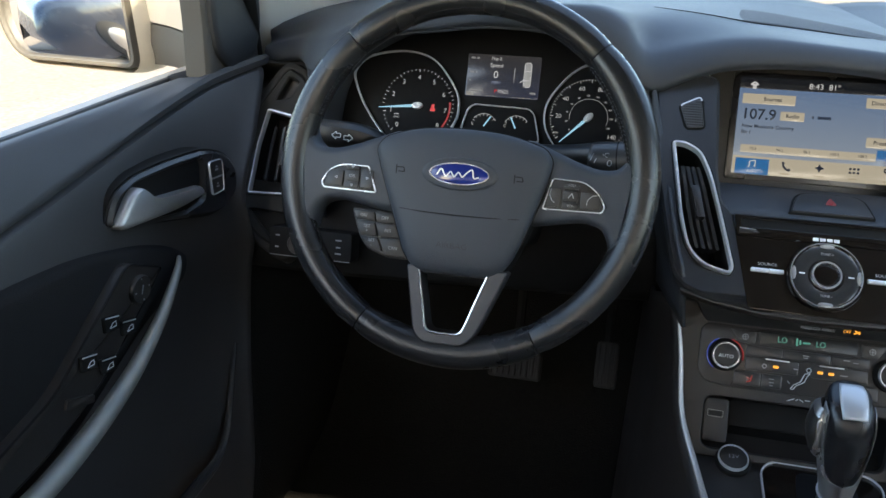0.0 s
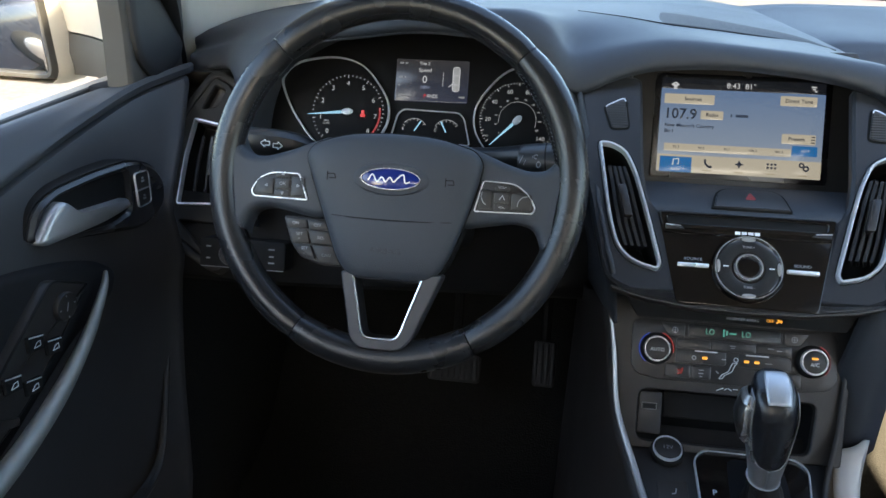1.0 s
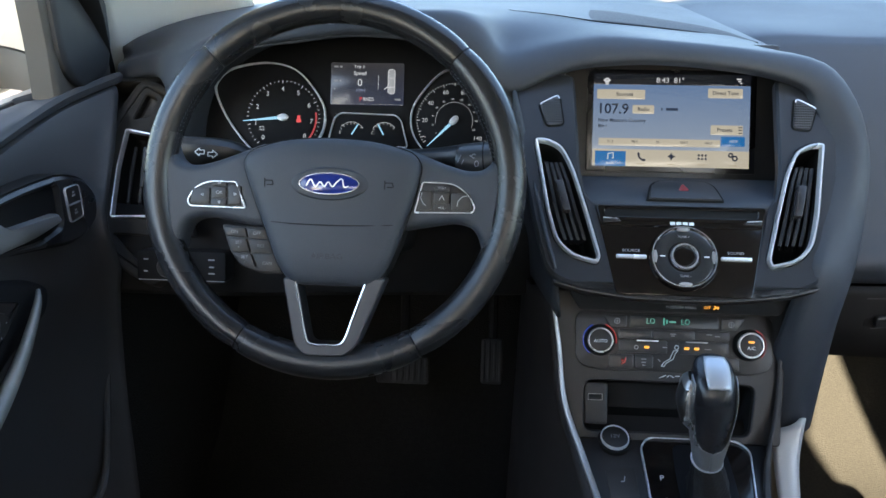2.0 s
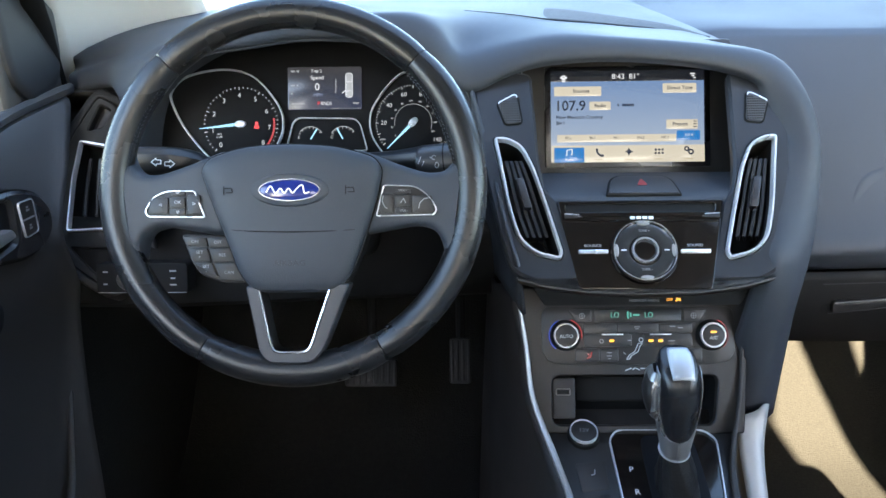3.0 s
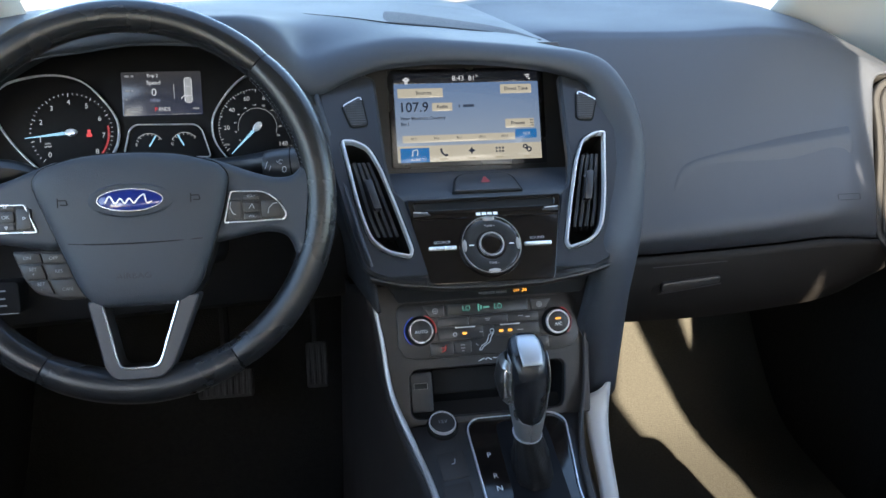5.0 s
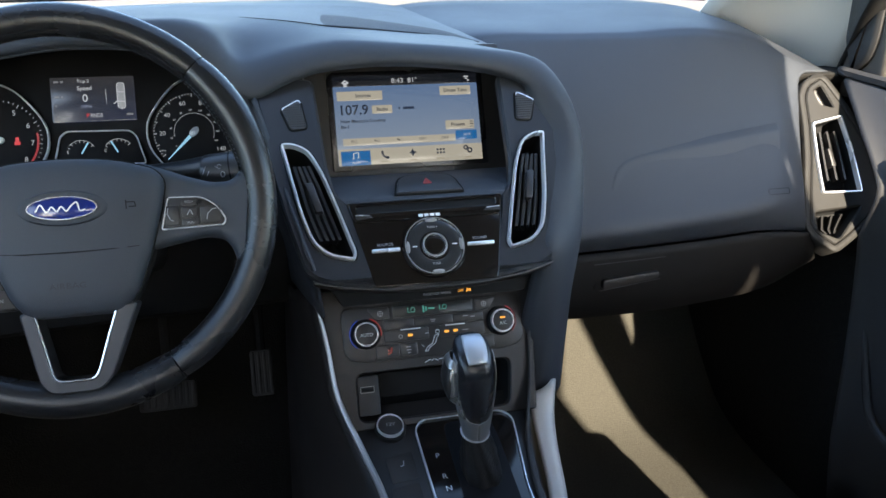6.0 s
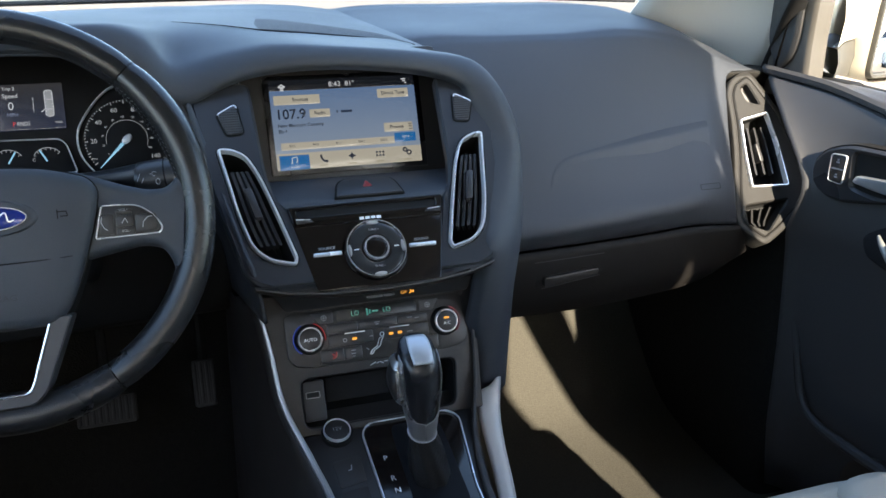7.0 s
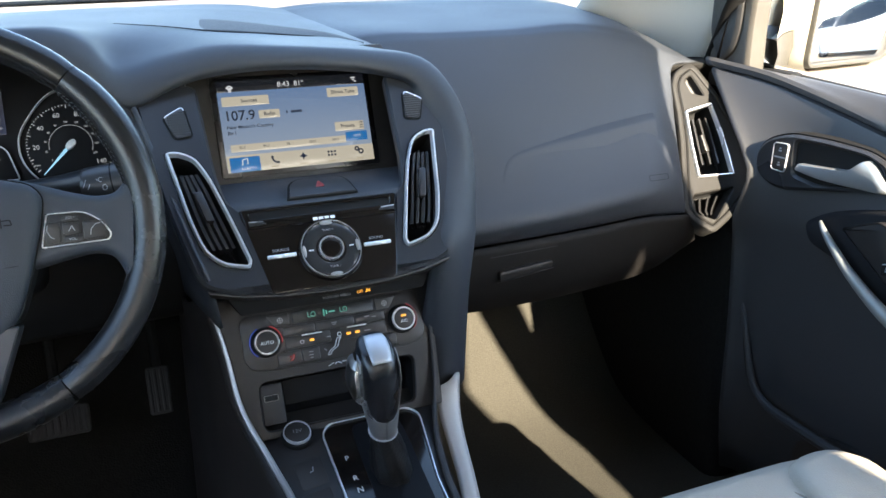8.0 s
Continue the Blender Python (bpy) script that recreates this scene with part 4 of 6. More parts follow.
FD = plane((CX, 0.0, 0.420), (0, 1, 0.25))
stack = thing("centre_stack", (CX, 0.10, 0.60), "dark fascia of the centre stack round screen, vents and radio", "fascia")


def vent_slats(m, outline, cols, lean, depth, owner, mat):
    """Upright vanes that follow the leaning opening."""
    lo, hi = min(p[1] for p in outline), max(p[1] for p in outline)
    for k in range(1, cols):
        f = k / cols
        pts = []
        for v in [lo + (hi - lo) * i / 6 for i in range(7)]:
            xs = []
            for i in range(len(outline)):
                a, b = outline[i - 1], outline[i]
                if (a[1] - v) * (b[1] - v) < 0:
                    xs.append(a[0] + (b[0] - a[0]) * (v - a[1]) / (b[1] - a[1]))
            if len(xs) >= 2:
                pts.append((min(xs) + (max(xs) - min(xs)) * f, v))
        if len(pts) < 2:
            continue
        bm = bmesh.new()
        rows_ = []
        for p in pts:
            rows_.append([bm.verts.new(q) for q in ((p[0] - 0.0017, p[1], -0.004), (p[0] + 0.0017, p[1], -0.004), (p[0] + 0.0012 + lean, p[1], -depth), (p[0] - 0.0012 + lean, p[1], -depth))])
        for a, b in zip(rows_, rows_[1:]):
            for i in range(4):
                bm.faces.new((a[i - 1], a[i], b[i], b[i - 1]))
        part("slat", bm, mat, owner, "", m)


# Key black holds a trace of the warm bounce too.
KEY = material("key_black", (0.029, 0.027, 0.027), 0.36, vary=0.1)
VANE = material("vent_vane", (0.019, 0.018, 0.018), 0.36, vary=0.1)
for s in (-1, 1):
    F = lambda pts: [(p[0] * s, p[1]) for p in pts]
    # half of the fascia, with the opening of its vent
    out = [(0.1715, 0.194), (0.1665, 0.150), (0.160, 0.087), (0.149, 0.034), (0.138, -0.012), (0.128, -0.024), (0.1035, -0.0335), (0.065, -0.0405), (0.066, -0.020), (0.0855, 0.058), (0.0965, 0.068), (0.102, 0.100), (0.1045, 0.156), (0.107, 0.208), (0.14, 0.212)]
    vent_o = [(0.1500, 0.1290), (0.1367, 0.1290), (0.1200, 0.1205), (0.1085, 0.0965), (0.0955, 0.0520), (0.0814, -0.0015), (0.0850, -0.0095), (0.1110, -0.0030), (0.1270, 0.0130), (0.1365, 0.0470), (0.1450, 0.1000)]
    vo = rounded(F(vent_o), [0.005, 0.008, 0.012, 0.02, 0.03, 0.004, 0.004, 0.012, 0.012, 0.02, 0.02], 3)
    half = part("fascia_half", holed(rounded(F(out), 0.008, 3), [inset(vo, 0.001)], -0.012, 0.0, lip=0.003), FASCIA, stack, "", FA)
    vent = thing("air_vent", FA @ Vector((s * 0.115, 0.06, 0)), "black slatted air vent in a satin chrome frame, leaning outwards", "air vent", "air vents of the centre stack")
    part("frame", ring(vo, 0.0036, -0.004, 0.0045), CHROME, vent, "satin chrome frame", FA)
    part("throat", plate(inset(vo, 0.003), [(0, 0.0), (0.001, -0.03), (0.004, -0.035)]), DARK, vent, "", FA)
    inn = inset(vo, 0.004)
    vent_slats(FA, [(p.x, p.y) for p in inn], 5, 0.006 * s, 0.02, vent, VANE)
    k = (0.1195 * s, 0.064)
    part("tab", slab(rounded([(k[0] - 0.0042 - 0.004 * s, k[1] - 0.017), (k[0] + 0.0042 - 0.004 * s, k[1] - 0.017), (k[0] + 0.0042 + 0.004 * s, k[1] + 0.017), (k[0] - 0.0042 + 0.004 * s, k[1] + 0.017)], 0.002, 3), -0.012, 0.003, 0.001), KEY, vent, "small dark thumb tab", FA)
    # tweeter cover
    gr = rounded(F([(0.1445, 0.1695), (0.1245, 0.181), (0.1195, 0.1465), (0.1365, 0.1448)]), [0.003, 0.005, 0.004, 0.004], 3)
    tw = thing("tweeter", FA @ Vector((s * 0.13, 0.163, 0)), "small grey speaker grille with a bright edge", "speaker", "tweeters of the centre stack")
    # Dark plate put in for the shadow round the grille.
    part("gap", slab(inset(gr, -0.0022), -0.004, 0.0006, 0.0004), DARK, tw, "dark plate standing for the shadow round the grille", FA)
    part("grille", slab(gr, -0.002, 0.003, 0.001), material("speaker_mesh", (0.055, 0.055, 0.06), 0.5, grain=1.0, size=1400, vary=0.3, broad=300), tw, "", FA)
    holes_ = []
    for i in range(9):
        for j in range(11):
            u, v = s * (0.1215 + i * 0.0024), 0.148 + j * 0.0029
            if v < 0.1695 + (0.1445 - abs(u)) * 0.3 and abs(u) < 0.1375 + (v - 0.1448) * 0.26:
                holes_.append(((u - 0.0007, v), (u + 0.0007, v)))
    tagged(strokes("perforation", holes_, 0.0013, FA, DARK, tw, 0.0033), kind="stuff")
    strokes("bright_edge", loop(gr[1:8], False), 0.0013, FA, CHROME, tw, 0.0036)

# screen
touch = thing("touch_screen", FB @ Vector((0, 0, 0)), "lit touch screen showing the radio in a dark recessed bezel", "touch screen")
part("bezel", slab(rect(-0.119, -0.076, 0.119, 0.088, 0.006), -0.02, 0.0, 0.002), HARD, touch, "", FB)
part("glass_border", slab(rect(-0.094, -0.0585, 0.094, 0.0575, 0.003), -0.001, 0.0012, 0.0006), material("screen_border", (0.005, 0.005, 0.006), 0.3, vary=0.1), touch, "glossy black border", FB)


def su(px, py):
    return ((px - 265) / 447 * 0.174 - 0.087, 0.0525 - (py - 68) / 272 * 0.105)


def area(x0, y0, x1, y1, name, mat, lift, r=0.001, label=""):
    a, b = su(x0, y0), su(x1, y1)
    return part(name, slab(rect(a[0], b[1], b[0], a[1], r, 2), lift - 0.0006, lift, 0.0001), mat, touch, label, FB)


part("picture", slab(rect(-0.087, -0.0525, 0.087, 0.0402, 0.0005, 1), 0.0008, 0.0016, 0.0001), screen_light("screen_blue", (0.36, 0.43, 0.52), (0.15, 0.245, 0.43), 0.62), touch, "pale blue radio page", FB)
part("status_bar", slab(rect(-0.087, 0.0402, 0.087, 0.0525, 0.0005, 1), 0.0008, 0.0016, 0.0001), lit("screen_black", (0.006, 0.007, 0.010), 1.0, 0.18), touch, "", FB)
CREAM = lit("screen_cream", (0.60, 0.55, 0.44), 0.62, 0.2)
SBLUE = lit("screen_tab", (0.02, 0.17, 0.46), 0.65, 0.2)
SINK = lit("screen_ink", (0.006, 0.010, 0.025), 1.0, 0.4)
SWHITE = lit("screen_white", (0.8, 0.82, 0.85), 0.62, 0.2)
for x0, y0, x1, y1, txt in ((275, 115, 413, 143, "Sources"), (592, 108, 690, 136, "Direct Tune"), (378, 160, 440, 185, "Radio"), (602, 215, 693, 243, "Presets")):
    area(x0, y0, x1, y1, "button", CREAM, 0.0022, 0.001)
    c = su((x0 + x1) / 2 + (10 if txt == "Sources" else -6 if txt == "Presets" else 0), (y0 + y1) / 2)
    words(txt, 0.0058, FB, c, SINK, touch, 0.0026, bold=0.00008)
words("107.9", 0.0160, FB, su(322, 173), SINK, touch, 0.0022, bold=0.00022)
words("8:43  81°", 0.0086, FB, su(484, 87), SWHITE, touch, 0.0022)
words("New Mexico's Country", 0.0056, FB, su(280, 206), SINK, touch, 0.0022, align="LEFT", bold=0.0001)
words("Big I", 0.0056, FB, su(280, 223), SINK, touch, 0.0022, align="LEFT", bold=0.0001)
strokes("call_sign", [(su(460, 171), su(464, 171)), (su(474, 171), su(508, 171))], 0.0030, FB, lit("screen_grey", (0.03, 0.05, 0.10), 0.6), touch, 0.0020)
area(283, 258, 630, 280, "preset_bar", CREAM, 0.0022, 0.0005)
area(632, 248, 699, 276, "preset_tab", SBLUE, 0.0024, 0.0008)
for i, txt in enumerate(("93.3", "94.5", "96.1", "104.3", "100.3")):
    words(txt, 0.0042, FB, su(316 + i * 70, 268), SINK, touch, 0.0025)
words("107.9", 0.0042, FB, su(666, 262), SWHITE, touch, 0.0027)
area(266, 290, 712, 340, "menu_bar", CREAM, 0.0021, 0.0004)
area(274, 296, 362, 340, "menu_tab", SBLUE, 0.0024, 0.0004)
words("Audio", 0.0042, FB, su(318, 332), SWHITE, touch, 0.0027)
strokes("note_symbol", [(su(311, 318), su(311, 304)), (su(311, 304), su(326, 301)), (su(326, 301), su(326, 316)), (su(307, 319), su(312, 319)), (su(322, 317), su(327, 317))], 0.0011, FB, SWHITE, touch, 0.0028)
strokes("phone_symbol", loop([su(398, 302), su(400, 312), su(408, 320), su(416, 322)], False) + [(su(397, 300), su(401, 305)), (su(412, 318), su(418, 322))], 0.0022, FB, SINK, touch, 0.0026)
strokes("star_symbol", [(su(482, 309), su(503, 309)), (su(492, 299), su(492, 320)), (su(488, 305), su(497, 313)), (su(497, 305), su(488, 313))], 0.0017, FB, SINK, touch, 0.0026)
for i in range(3):
    for j in range(2):
        strokes("app_dot", [(su(567 + i * 10, 304 + j * 10), su(573 + i * 10, 304 + j * 10))], 0.0023, FB, SINK, touch, 0.0026)
for u, v, k in ((660, 302, 6), (672, 311, 7)):
    strokes("gear_symbol", loop([su(u + k * math.cos(a), v + k * math.sin(a)) for a in range(0, 7)]), 0.0017, FB, SINK, touch, 0.0026)
strokes("menu_captions", [(su(x - 12, 332), su(x + 12, 332)) for x in (405, 492, 578, 666)], 0.0012, FB, lit("screen_brown", (0.30, 0.26, 0.18), 1.0), touch, 0.0024)
strokes("home_symbol", [(su(298, 94), su(308, 94)), (su(298, 99), su(308, 99)), (su(293, 90), su(303, 82)), (su(303, 82), su(313, 90)), (su(296, 90), su(310, 90))], 0.0016, FB, SWHITE, touch, 0.0022)
strokes("signal_symbol", [(su(672, 80), su(686, 80)), (su(676, 86), su(684, 86)), (su(682, 92), su(688, 92))], 0.0014, FB, SWHITE, touch, 0.0022)
strokes("list_symbol", [(su(680, y), su(691, y)) for y in (221, 229, 237)], 0.0010, FB, SINK, touch, 0.0026)

# shelf with the hazard switch
part("shelf", sheet([[(CX - 0.119, 0.16, 0.672), (CX, 0.16, 0.672), (CX + 0.119, 0.16, 0.672)], [(CX - 0.105, 0.115, 0.674), (CX, 0.112, 0.674), (CX + 0.105, 0.115, 0.674)], [(CX - 0.097, 0.080, 0.670), (CX, 0.0755, 0.668), (CX + 0.097, 0.080, 0.670)], [(CX - 0.09, 0.073, 0.658), (CX, 0.070, 0.658), (CX + 0.09, 0.073, 0.658)]], 4, 4), SOFT, stack)
FH = plane((CX, 0.097, 0.6785), (0, 1, 0.42))
hz = thing("hazard_switch", FH @ Vector((0, 0, 0)), "black hazard switch with a red triangle", "switch")
part("button", slab(rounded([(-0.037, -0.021), (0.037, -0.021), (0.030, 0.009), (-0.030, 0.009)], [0.002, 0.002, 0.014, 0.014], 4), -0.018, 0.0028, 0.0015), KEY, hz, "", FH)
part("button_gap", slab(rounded([(-0.0395, -0.0215), (0.0395, -0.0215), (0.0322, 0.0112), (-0.0322, 0.0112)], [0.002, 0.002, 0.015, 0.015], 4), -0.018, 0.0008, 0.0004), DARK, hz, "dark gap round the button", FH)
strokes("triangle", loop([(-0.0045, -0.0075), (0.0045, -0.0075), (0.0, 0.0015)]) + loop([(-0.002, -0.006), (0.002, -0.006), (0.0, -0.002)]), 0.0012, FH, lit("hazard_red", (0.5, 0.04, 0.04), 0.3), hz, 0.0032)

# radio
radio = thing("radio", FA @ Vector((0, 0, 0)), "glossy black radio with a round control dial and a disc slot", "radio")
part("panel", slab(rounded([(-0.0670, -0.0395), (0.0650, -0.0405), (0.0855, 0.0560), (-0.0865, 0.0560)], 0.004, 3), -0.010, 0.001, 0.001), GLOSS, radio, "", FA)
part("lower_lip", slab(rounded([(-0.130, -0.026), (-0.10, -0.0345), (-0.055, -0.0405), (0.0, -0.0425), (0.055, -0.0405), (0.10, -0.0345), (0.130, -0.026), (0.129, -0.030), (0.098, -0.0385), (0.052, -0.0445), (0.0, -0.0460), (-0.052, -0.0445), (-0.098, -0.0385), (-0.129, -0.030)], 0.002, 2), -0.010, 0.0, 0.0015), HARD, radio, "", FA)
part("disc_slot", holed(rounded([(-0.0815, 0.0315), (0.0800, 0.0315), (0.0845, 0.0545), (-0.0855, 0.0545)], 0.003, 3), [rounded([(-0.0760, 0.0415), (0.0745, 0.0415), (0.0765, 0.0500), (-0.0775, 0.0500)], 0.003, 3)], 0.0, 0.0030, lip=0.0012), GLOSS, radio, "glossy frame of the disc slot", FA)
part("slot_back", slab(rounded([(-0.0775, 0.0405), (0.076, 0.0405), (0.078, 0.0510), (-0.079, 0.0510)], 0.003, 3), -0.001, 0.0014, 0.0003), DARK, radio, "black disc slot", FA)
part("slot_lip", slab(rounded([(-0.066, 0.0365), (0.066, 0.0365), (0.069, 0.0415), (-0.069, 0.0415)], 0.002, 3), 0.0, 0.004, 0.001), GLOSS, radio, "", FA)
for s in (-1, 1):
    part("slot_key", slab(rounded([(s * 0.079, 0.0345), (s * 0.060, 0.0355), (s * 0.064, 0.0395), (s * 0.079, 0.0400)], 0.0015, 3), 0.0, 0.0045, 0.001), HARD, radio, "", FA)
    strokes("key_edge", [((s * 0.079, 0.0395), (s * 0.064, 0.0385))], 0.0011, FA, CHROME, radio, 0.0048)
# maker's mark as plain blocks
strokes("maker_mark", [((-0.0120 + i * 0.0062, 0.0352), (-0.0070 + i * 0.0062, 0.0352)) for i in range(4)], 0.0036, FA, WHITE, radio, 0.0034)
dial = part("control_dial", slab(oval(0.0, -0.001, 0.0325, 0.0325, 48), 0.0, 0.005, 0.002), GLOSS, radio, "round control dial with bright rings", FA)
part("outer_ring", ring(oval(0.0, -0.001, 0.0322, 0.0322, 48), 0.0015, 0.002, 0.0078), BRIGHT, dial, "", FA)
part("dark_ring", ring(oval(0.0, -0.001, 0.0345, 0.0345, 48), 0.0026, 0.0, 0.0060), GLOSS, dial, "glossy dark rim", FA)
part("face_ring", ring(oval(0.0, -0.001, 0.0295, 0.0295, 48), 0.0135, 0.003, 0.0065), material("dial_grey", (0.030, 0.031, 0.033), 0.16, metal=0.1, vary=0.1, coat=0.6), dial, "", FA)
part("inner_ring", ring(oval(0.0, -0.001, 0.0138, 0.0138, 40), 0.0028, 0.004, 0.0092), BRIGHT, dial, "", FA)
part("centre_key", slab(oval(0.0, -0.001, 0.0102, 0.0102, 32), 0.003, 0.0072, 0.001), GLOSS, dial, "", FA)
for a_ in (0, 90, 180, 270):
    u, v = polar((0.0, -0.001), 0.0285, a_)
    part("ring_tab", slab(oval(u, v, 0.0020 + 0.0046 * (a_ % 180 == 90), 0.0020 + 0.0046 * (a_ % 180 == 0), 16), 0.004, 0.0072, 0.0008), SILVER, dial, "small satin tab", FA)
words("TUNE +", 0.0034, FA, (0.0, 0.0195), GREY, dial, 0.0070)
words("TUNE -", 0.0034, FA, (0.0, -0.0215), GREY, dial, 0.0070)
strokes("seek_marks", [((-0.024, -0.001), (-0.019, -0.001)), ((0.019, -0.001), (0.024, -0.001))], 0.0012, FA, WHITE, dial, 0.0070)
for s, txt in ((-1, "SOURCE"), (1, "SOUND")):
    part("key", slab(rect(*sorted((s * 0.0365, s * 0.0665))[:1], -0.003, sorted((s * 0.0365, s * 0.0665))[1], 0.001, 0.001), 0.0, 0.004, 0.0012), CHROME, radio, "bright bar key", FA)
    words(txt, 0.0042, FA, (s * 0.0515, 0.0056), GREY, radio, 0.0014, wide=1.1)

# airbag notice strip under the radio
FN = plane((CX, 0.046, 0.5630), (0, 0.30, 1))
strip = thing("airbag_notice", FN @ Vector((0, 0, 0)), "black strip with a lit passenger airbag notice", "indicator")
part("strip", slab(rounded([(-0.103, -0.0035), (0.101, -0.0035), (0.112, 0.016), (-0.114, 0.016)], 0.003), -0.030, 0.0, 0.001), DARK, strip, "", FN)
words("PASSENGER AIRBAG", 0.0038, FN, (0.001, 0.0015), GREY, strip, 0.0004, wide=0.92)
words("OFF", 0.0042, FN, (0.0275, 0.0022), AMBER, strip, 0.0004)
strokes("belt_symbol", [((0.0335, 0.0010), (0.0390, 0.0035)), ((0.0345, 0.0042), (0.0390, 0.0012))], 0.0014, FN, AMBER, strip, 0.0006)

# climate panel
clim = thing("climate_panel", FC @ Vector((0, 0, 0)), "black climate control panel with two knobs and lit keys", "control panel")
cpan = rounded([(-0.1035, -0.018), (-0.0965, -0.0285), (-0.078, -0.032), (0.078, -0.032), (0.0965, -0.0285), (0.1035, -0.018), (0.1035, 0.0245), (0.0975, 0.0305), (-0.0975, 0.0305), (-0.1035, 0.0245)], 0.004, 3)
# The panel's slight brown is bounced light put into its colour.
part("panel", slab(cpan, -0.004, 0.0025, 0.001), material("panel_grey", (0.0205, 0.0178, 0.0165), 0.42, grain=0.1, size=1500, vary=0.1), clim, "", FC)
part("display", slab(rect(-0.0465, 0.0145, 0.0465, 0.0285, 0.002), 0.0, 0.0032, 0.0006), material("digit_window", (0.006, 0.007, 0.007), 0.4, vary=0.1), clim, "black digit window", FC)
for u in (-0.0245, 0.012):
    words("LO", 0.0085, FC, (u, 0.0213), TEAL, clim, 0.0036, wide=0.85)
strokes("fan_symbol", [((-0.0105, 0.0175), (-0.0105, 0.0252)), ((-0.0075, 0.019), (-0.0075, 0.0237)), ((-0.005, 0.0213), (0.002, 0.0213))], 0.0017, FC, TEAL, clim, 0.0036)
for s in (-1, 1):
    k = (s * 0.0782, -0.0005)
    kn = part("knob", dome(oval(*k, 0.0168, 0.0168, 40), [(1, 0.002), (0.97, 0.008), (0.90, 0.009)]), DARK, clim, "black round knob with a satin ring", FC, 50)
    arc = [polar(k, 0.0176, a) for a in (range(-10, 80, 10) if s < 0 else range(-45, 75, 10))]
    strokes("warm_arc", loop(arc, False), 0.0010, FC, lit("warm_red", (0.6, 0.03, 0.04), 0.5), clim, 0.0034)
    if s < 0:
        strokes("cold_arc", loop([polar(k, 0.0176, a) for a in range(115, 240, 10)], False), 0.0010, FC, lit("cold_blue", (0.04, 0.09, 0.6), 0.55), clim, 0.0034)
    part("knob_ring", ring(oval(*k, 0.0136, 0.0136, 40), 0.0022, 0.007, 0.0135), CHROME, kn, "", FC)
    part("knob_face", dome(oval(*k, 0.0118, 0.0118, 32), [(1, 0.008), (1, 0.0118), (0.9, 0.0122)]), HARD, kn, "", FC)
    words("AUTO" if s < 0 else "A/C", 0.0052, FC, (k[0], k[1] - 0.001 - 0.002 * (s > 0)), WHITE, kn, 0.0126)
    if s > 0:
        part("lamp", slab(rect(k[0] - 0.0032, k[1] + 0.0022, k[0] + 0.0032, k[1] + 0.0046, 0.0006), 0.011, 0.0126, 0.0003), AMBER, kn, "amber light", FC)
    # fan and heater keys beside the knobs
    part("key", slab(rounded([(s * 0.050, 0.0145), (s * 0.066, 0.0145), (s * 0.0745, 0.0275), (s * 0.050, 0.0275)], 0.0015, 2), 0.001, 0.0036, 0.0008), KEY, clim, "", FC)
    strokes("fan_mark", loop(oval(s * 0.060, 0.0205, 0.003, 0.003, 8)) + [((s * 0.060 - 0.003, 0.0205), (s * 0.060 + 0.003, 0.0205)), ((s * 0.060, 0.0175), (s * 0.060, 0.0235))], 0.0006, FC, GREY, clim, 0.004)
for x0, x1, y0, y1 in ((-0.058, -0.023, 0.0022, 0.0125), (-0.022, 0.022, 0.0022, 0.0125), (0.023, 0.058, 0.0022, 0.0125), (-0.058, -0.007, -0.0125, 0.0012), (0.005, 0.058, -0.0125, 0.0012), (-0.068, -0.042, -0.0285, -0.0145), (-0.041, -0.0215, -0.0285, -0.0145), (0.022, 0.041, -0.0285, -0.0145), (0.042, 0.068, -0.0285, -0.0145)):
    part("key", slab(rect(x0, y0, x1, y1, 0.0018, 2), 0.001, 0.0038, 0.0009), KEY, clim, "", FC)
for u in (-0.0275, 0.0240):
    part("light_bar", slab(rect(u - 0.0115, -0.0002, u + 0.0115, 0.0012, 0.0004, 1), 0.002, 0.0044, 0.0003), CHROME, clim, "thin bright bar", FC)
for u in (-0.0285, 0.0135, 0.0238):
    part("lamp", slab(rect(u - 0.0027, -0.0078, u + 0.0027, -0.0048, 0.0006, 1), 0.002, 0.0042, 0.0003), AMBER, clim, "amber light", FC)
strokes("vent_symbol", loop([(0.0045, -0.0085), (0.0015, -0.0125), (-0.0005, -0.018), (-0.008, -0.0225), (-0.010, -0.026), (-0.013, -0.026), (-0.010, -0.0215), (-0.004, -0.018), (-0.0005, -0.0095)]) + loop(oval(0.003, -0.0055, 0.0022, 0.0022, 10)), 0.0007, FC, WHITE, clim, 0.0036)
tagged(strokes("print", loop(oval(-0.0395, -0.0068, 0.002, 0.002, 10)) + [((-0.004, 0.0085), (0.002, 0.0085)), ((-0.003, 0.0065), (0.001, 0.0065)), ((0.034, 0.009), (0.040, 0.009)), ((0.043, 0.0075), (0.048, 0.0075)), ((0.032, -0.0065), (0.039, -0.0065)), ((-0.034, -0.019), (-0.029, -0.019)), ((-0.034, -0.0225), (-0.029, -0.0225)), ((-0.033, -0.0255), (-0.030, -0.0255)), ((-0.0115, -0.006), (-0.0075, -0.006)), ((-0.0165, -0.0185), (-0.014, -0.021))], 0.0009, FC, GREY, clim, 0.0042), kind="stuff")
strokes("seat_heat_symbol", [((-0.0555, -0.025), (-0.0515, -0.0235)), ((-0.0515, -0.0235), (-0.0505, -0.018)), ((-0.055, -0.020), (-0.053, -0.022))], 0.0010, FC, lit("heat_red", (0.5, 0.03, 0.03), 0.6), clim, 0.0042)
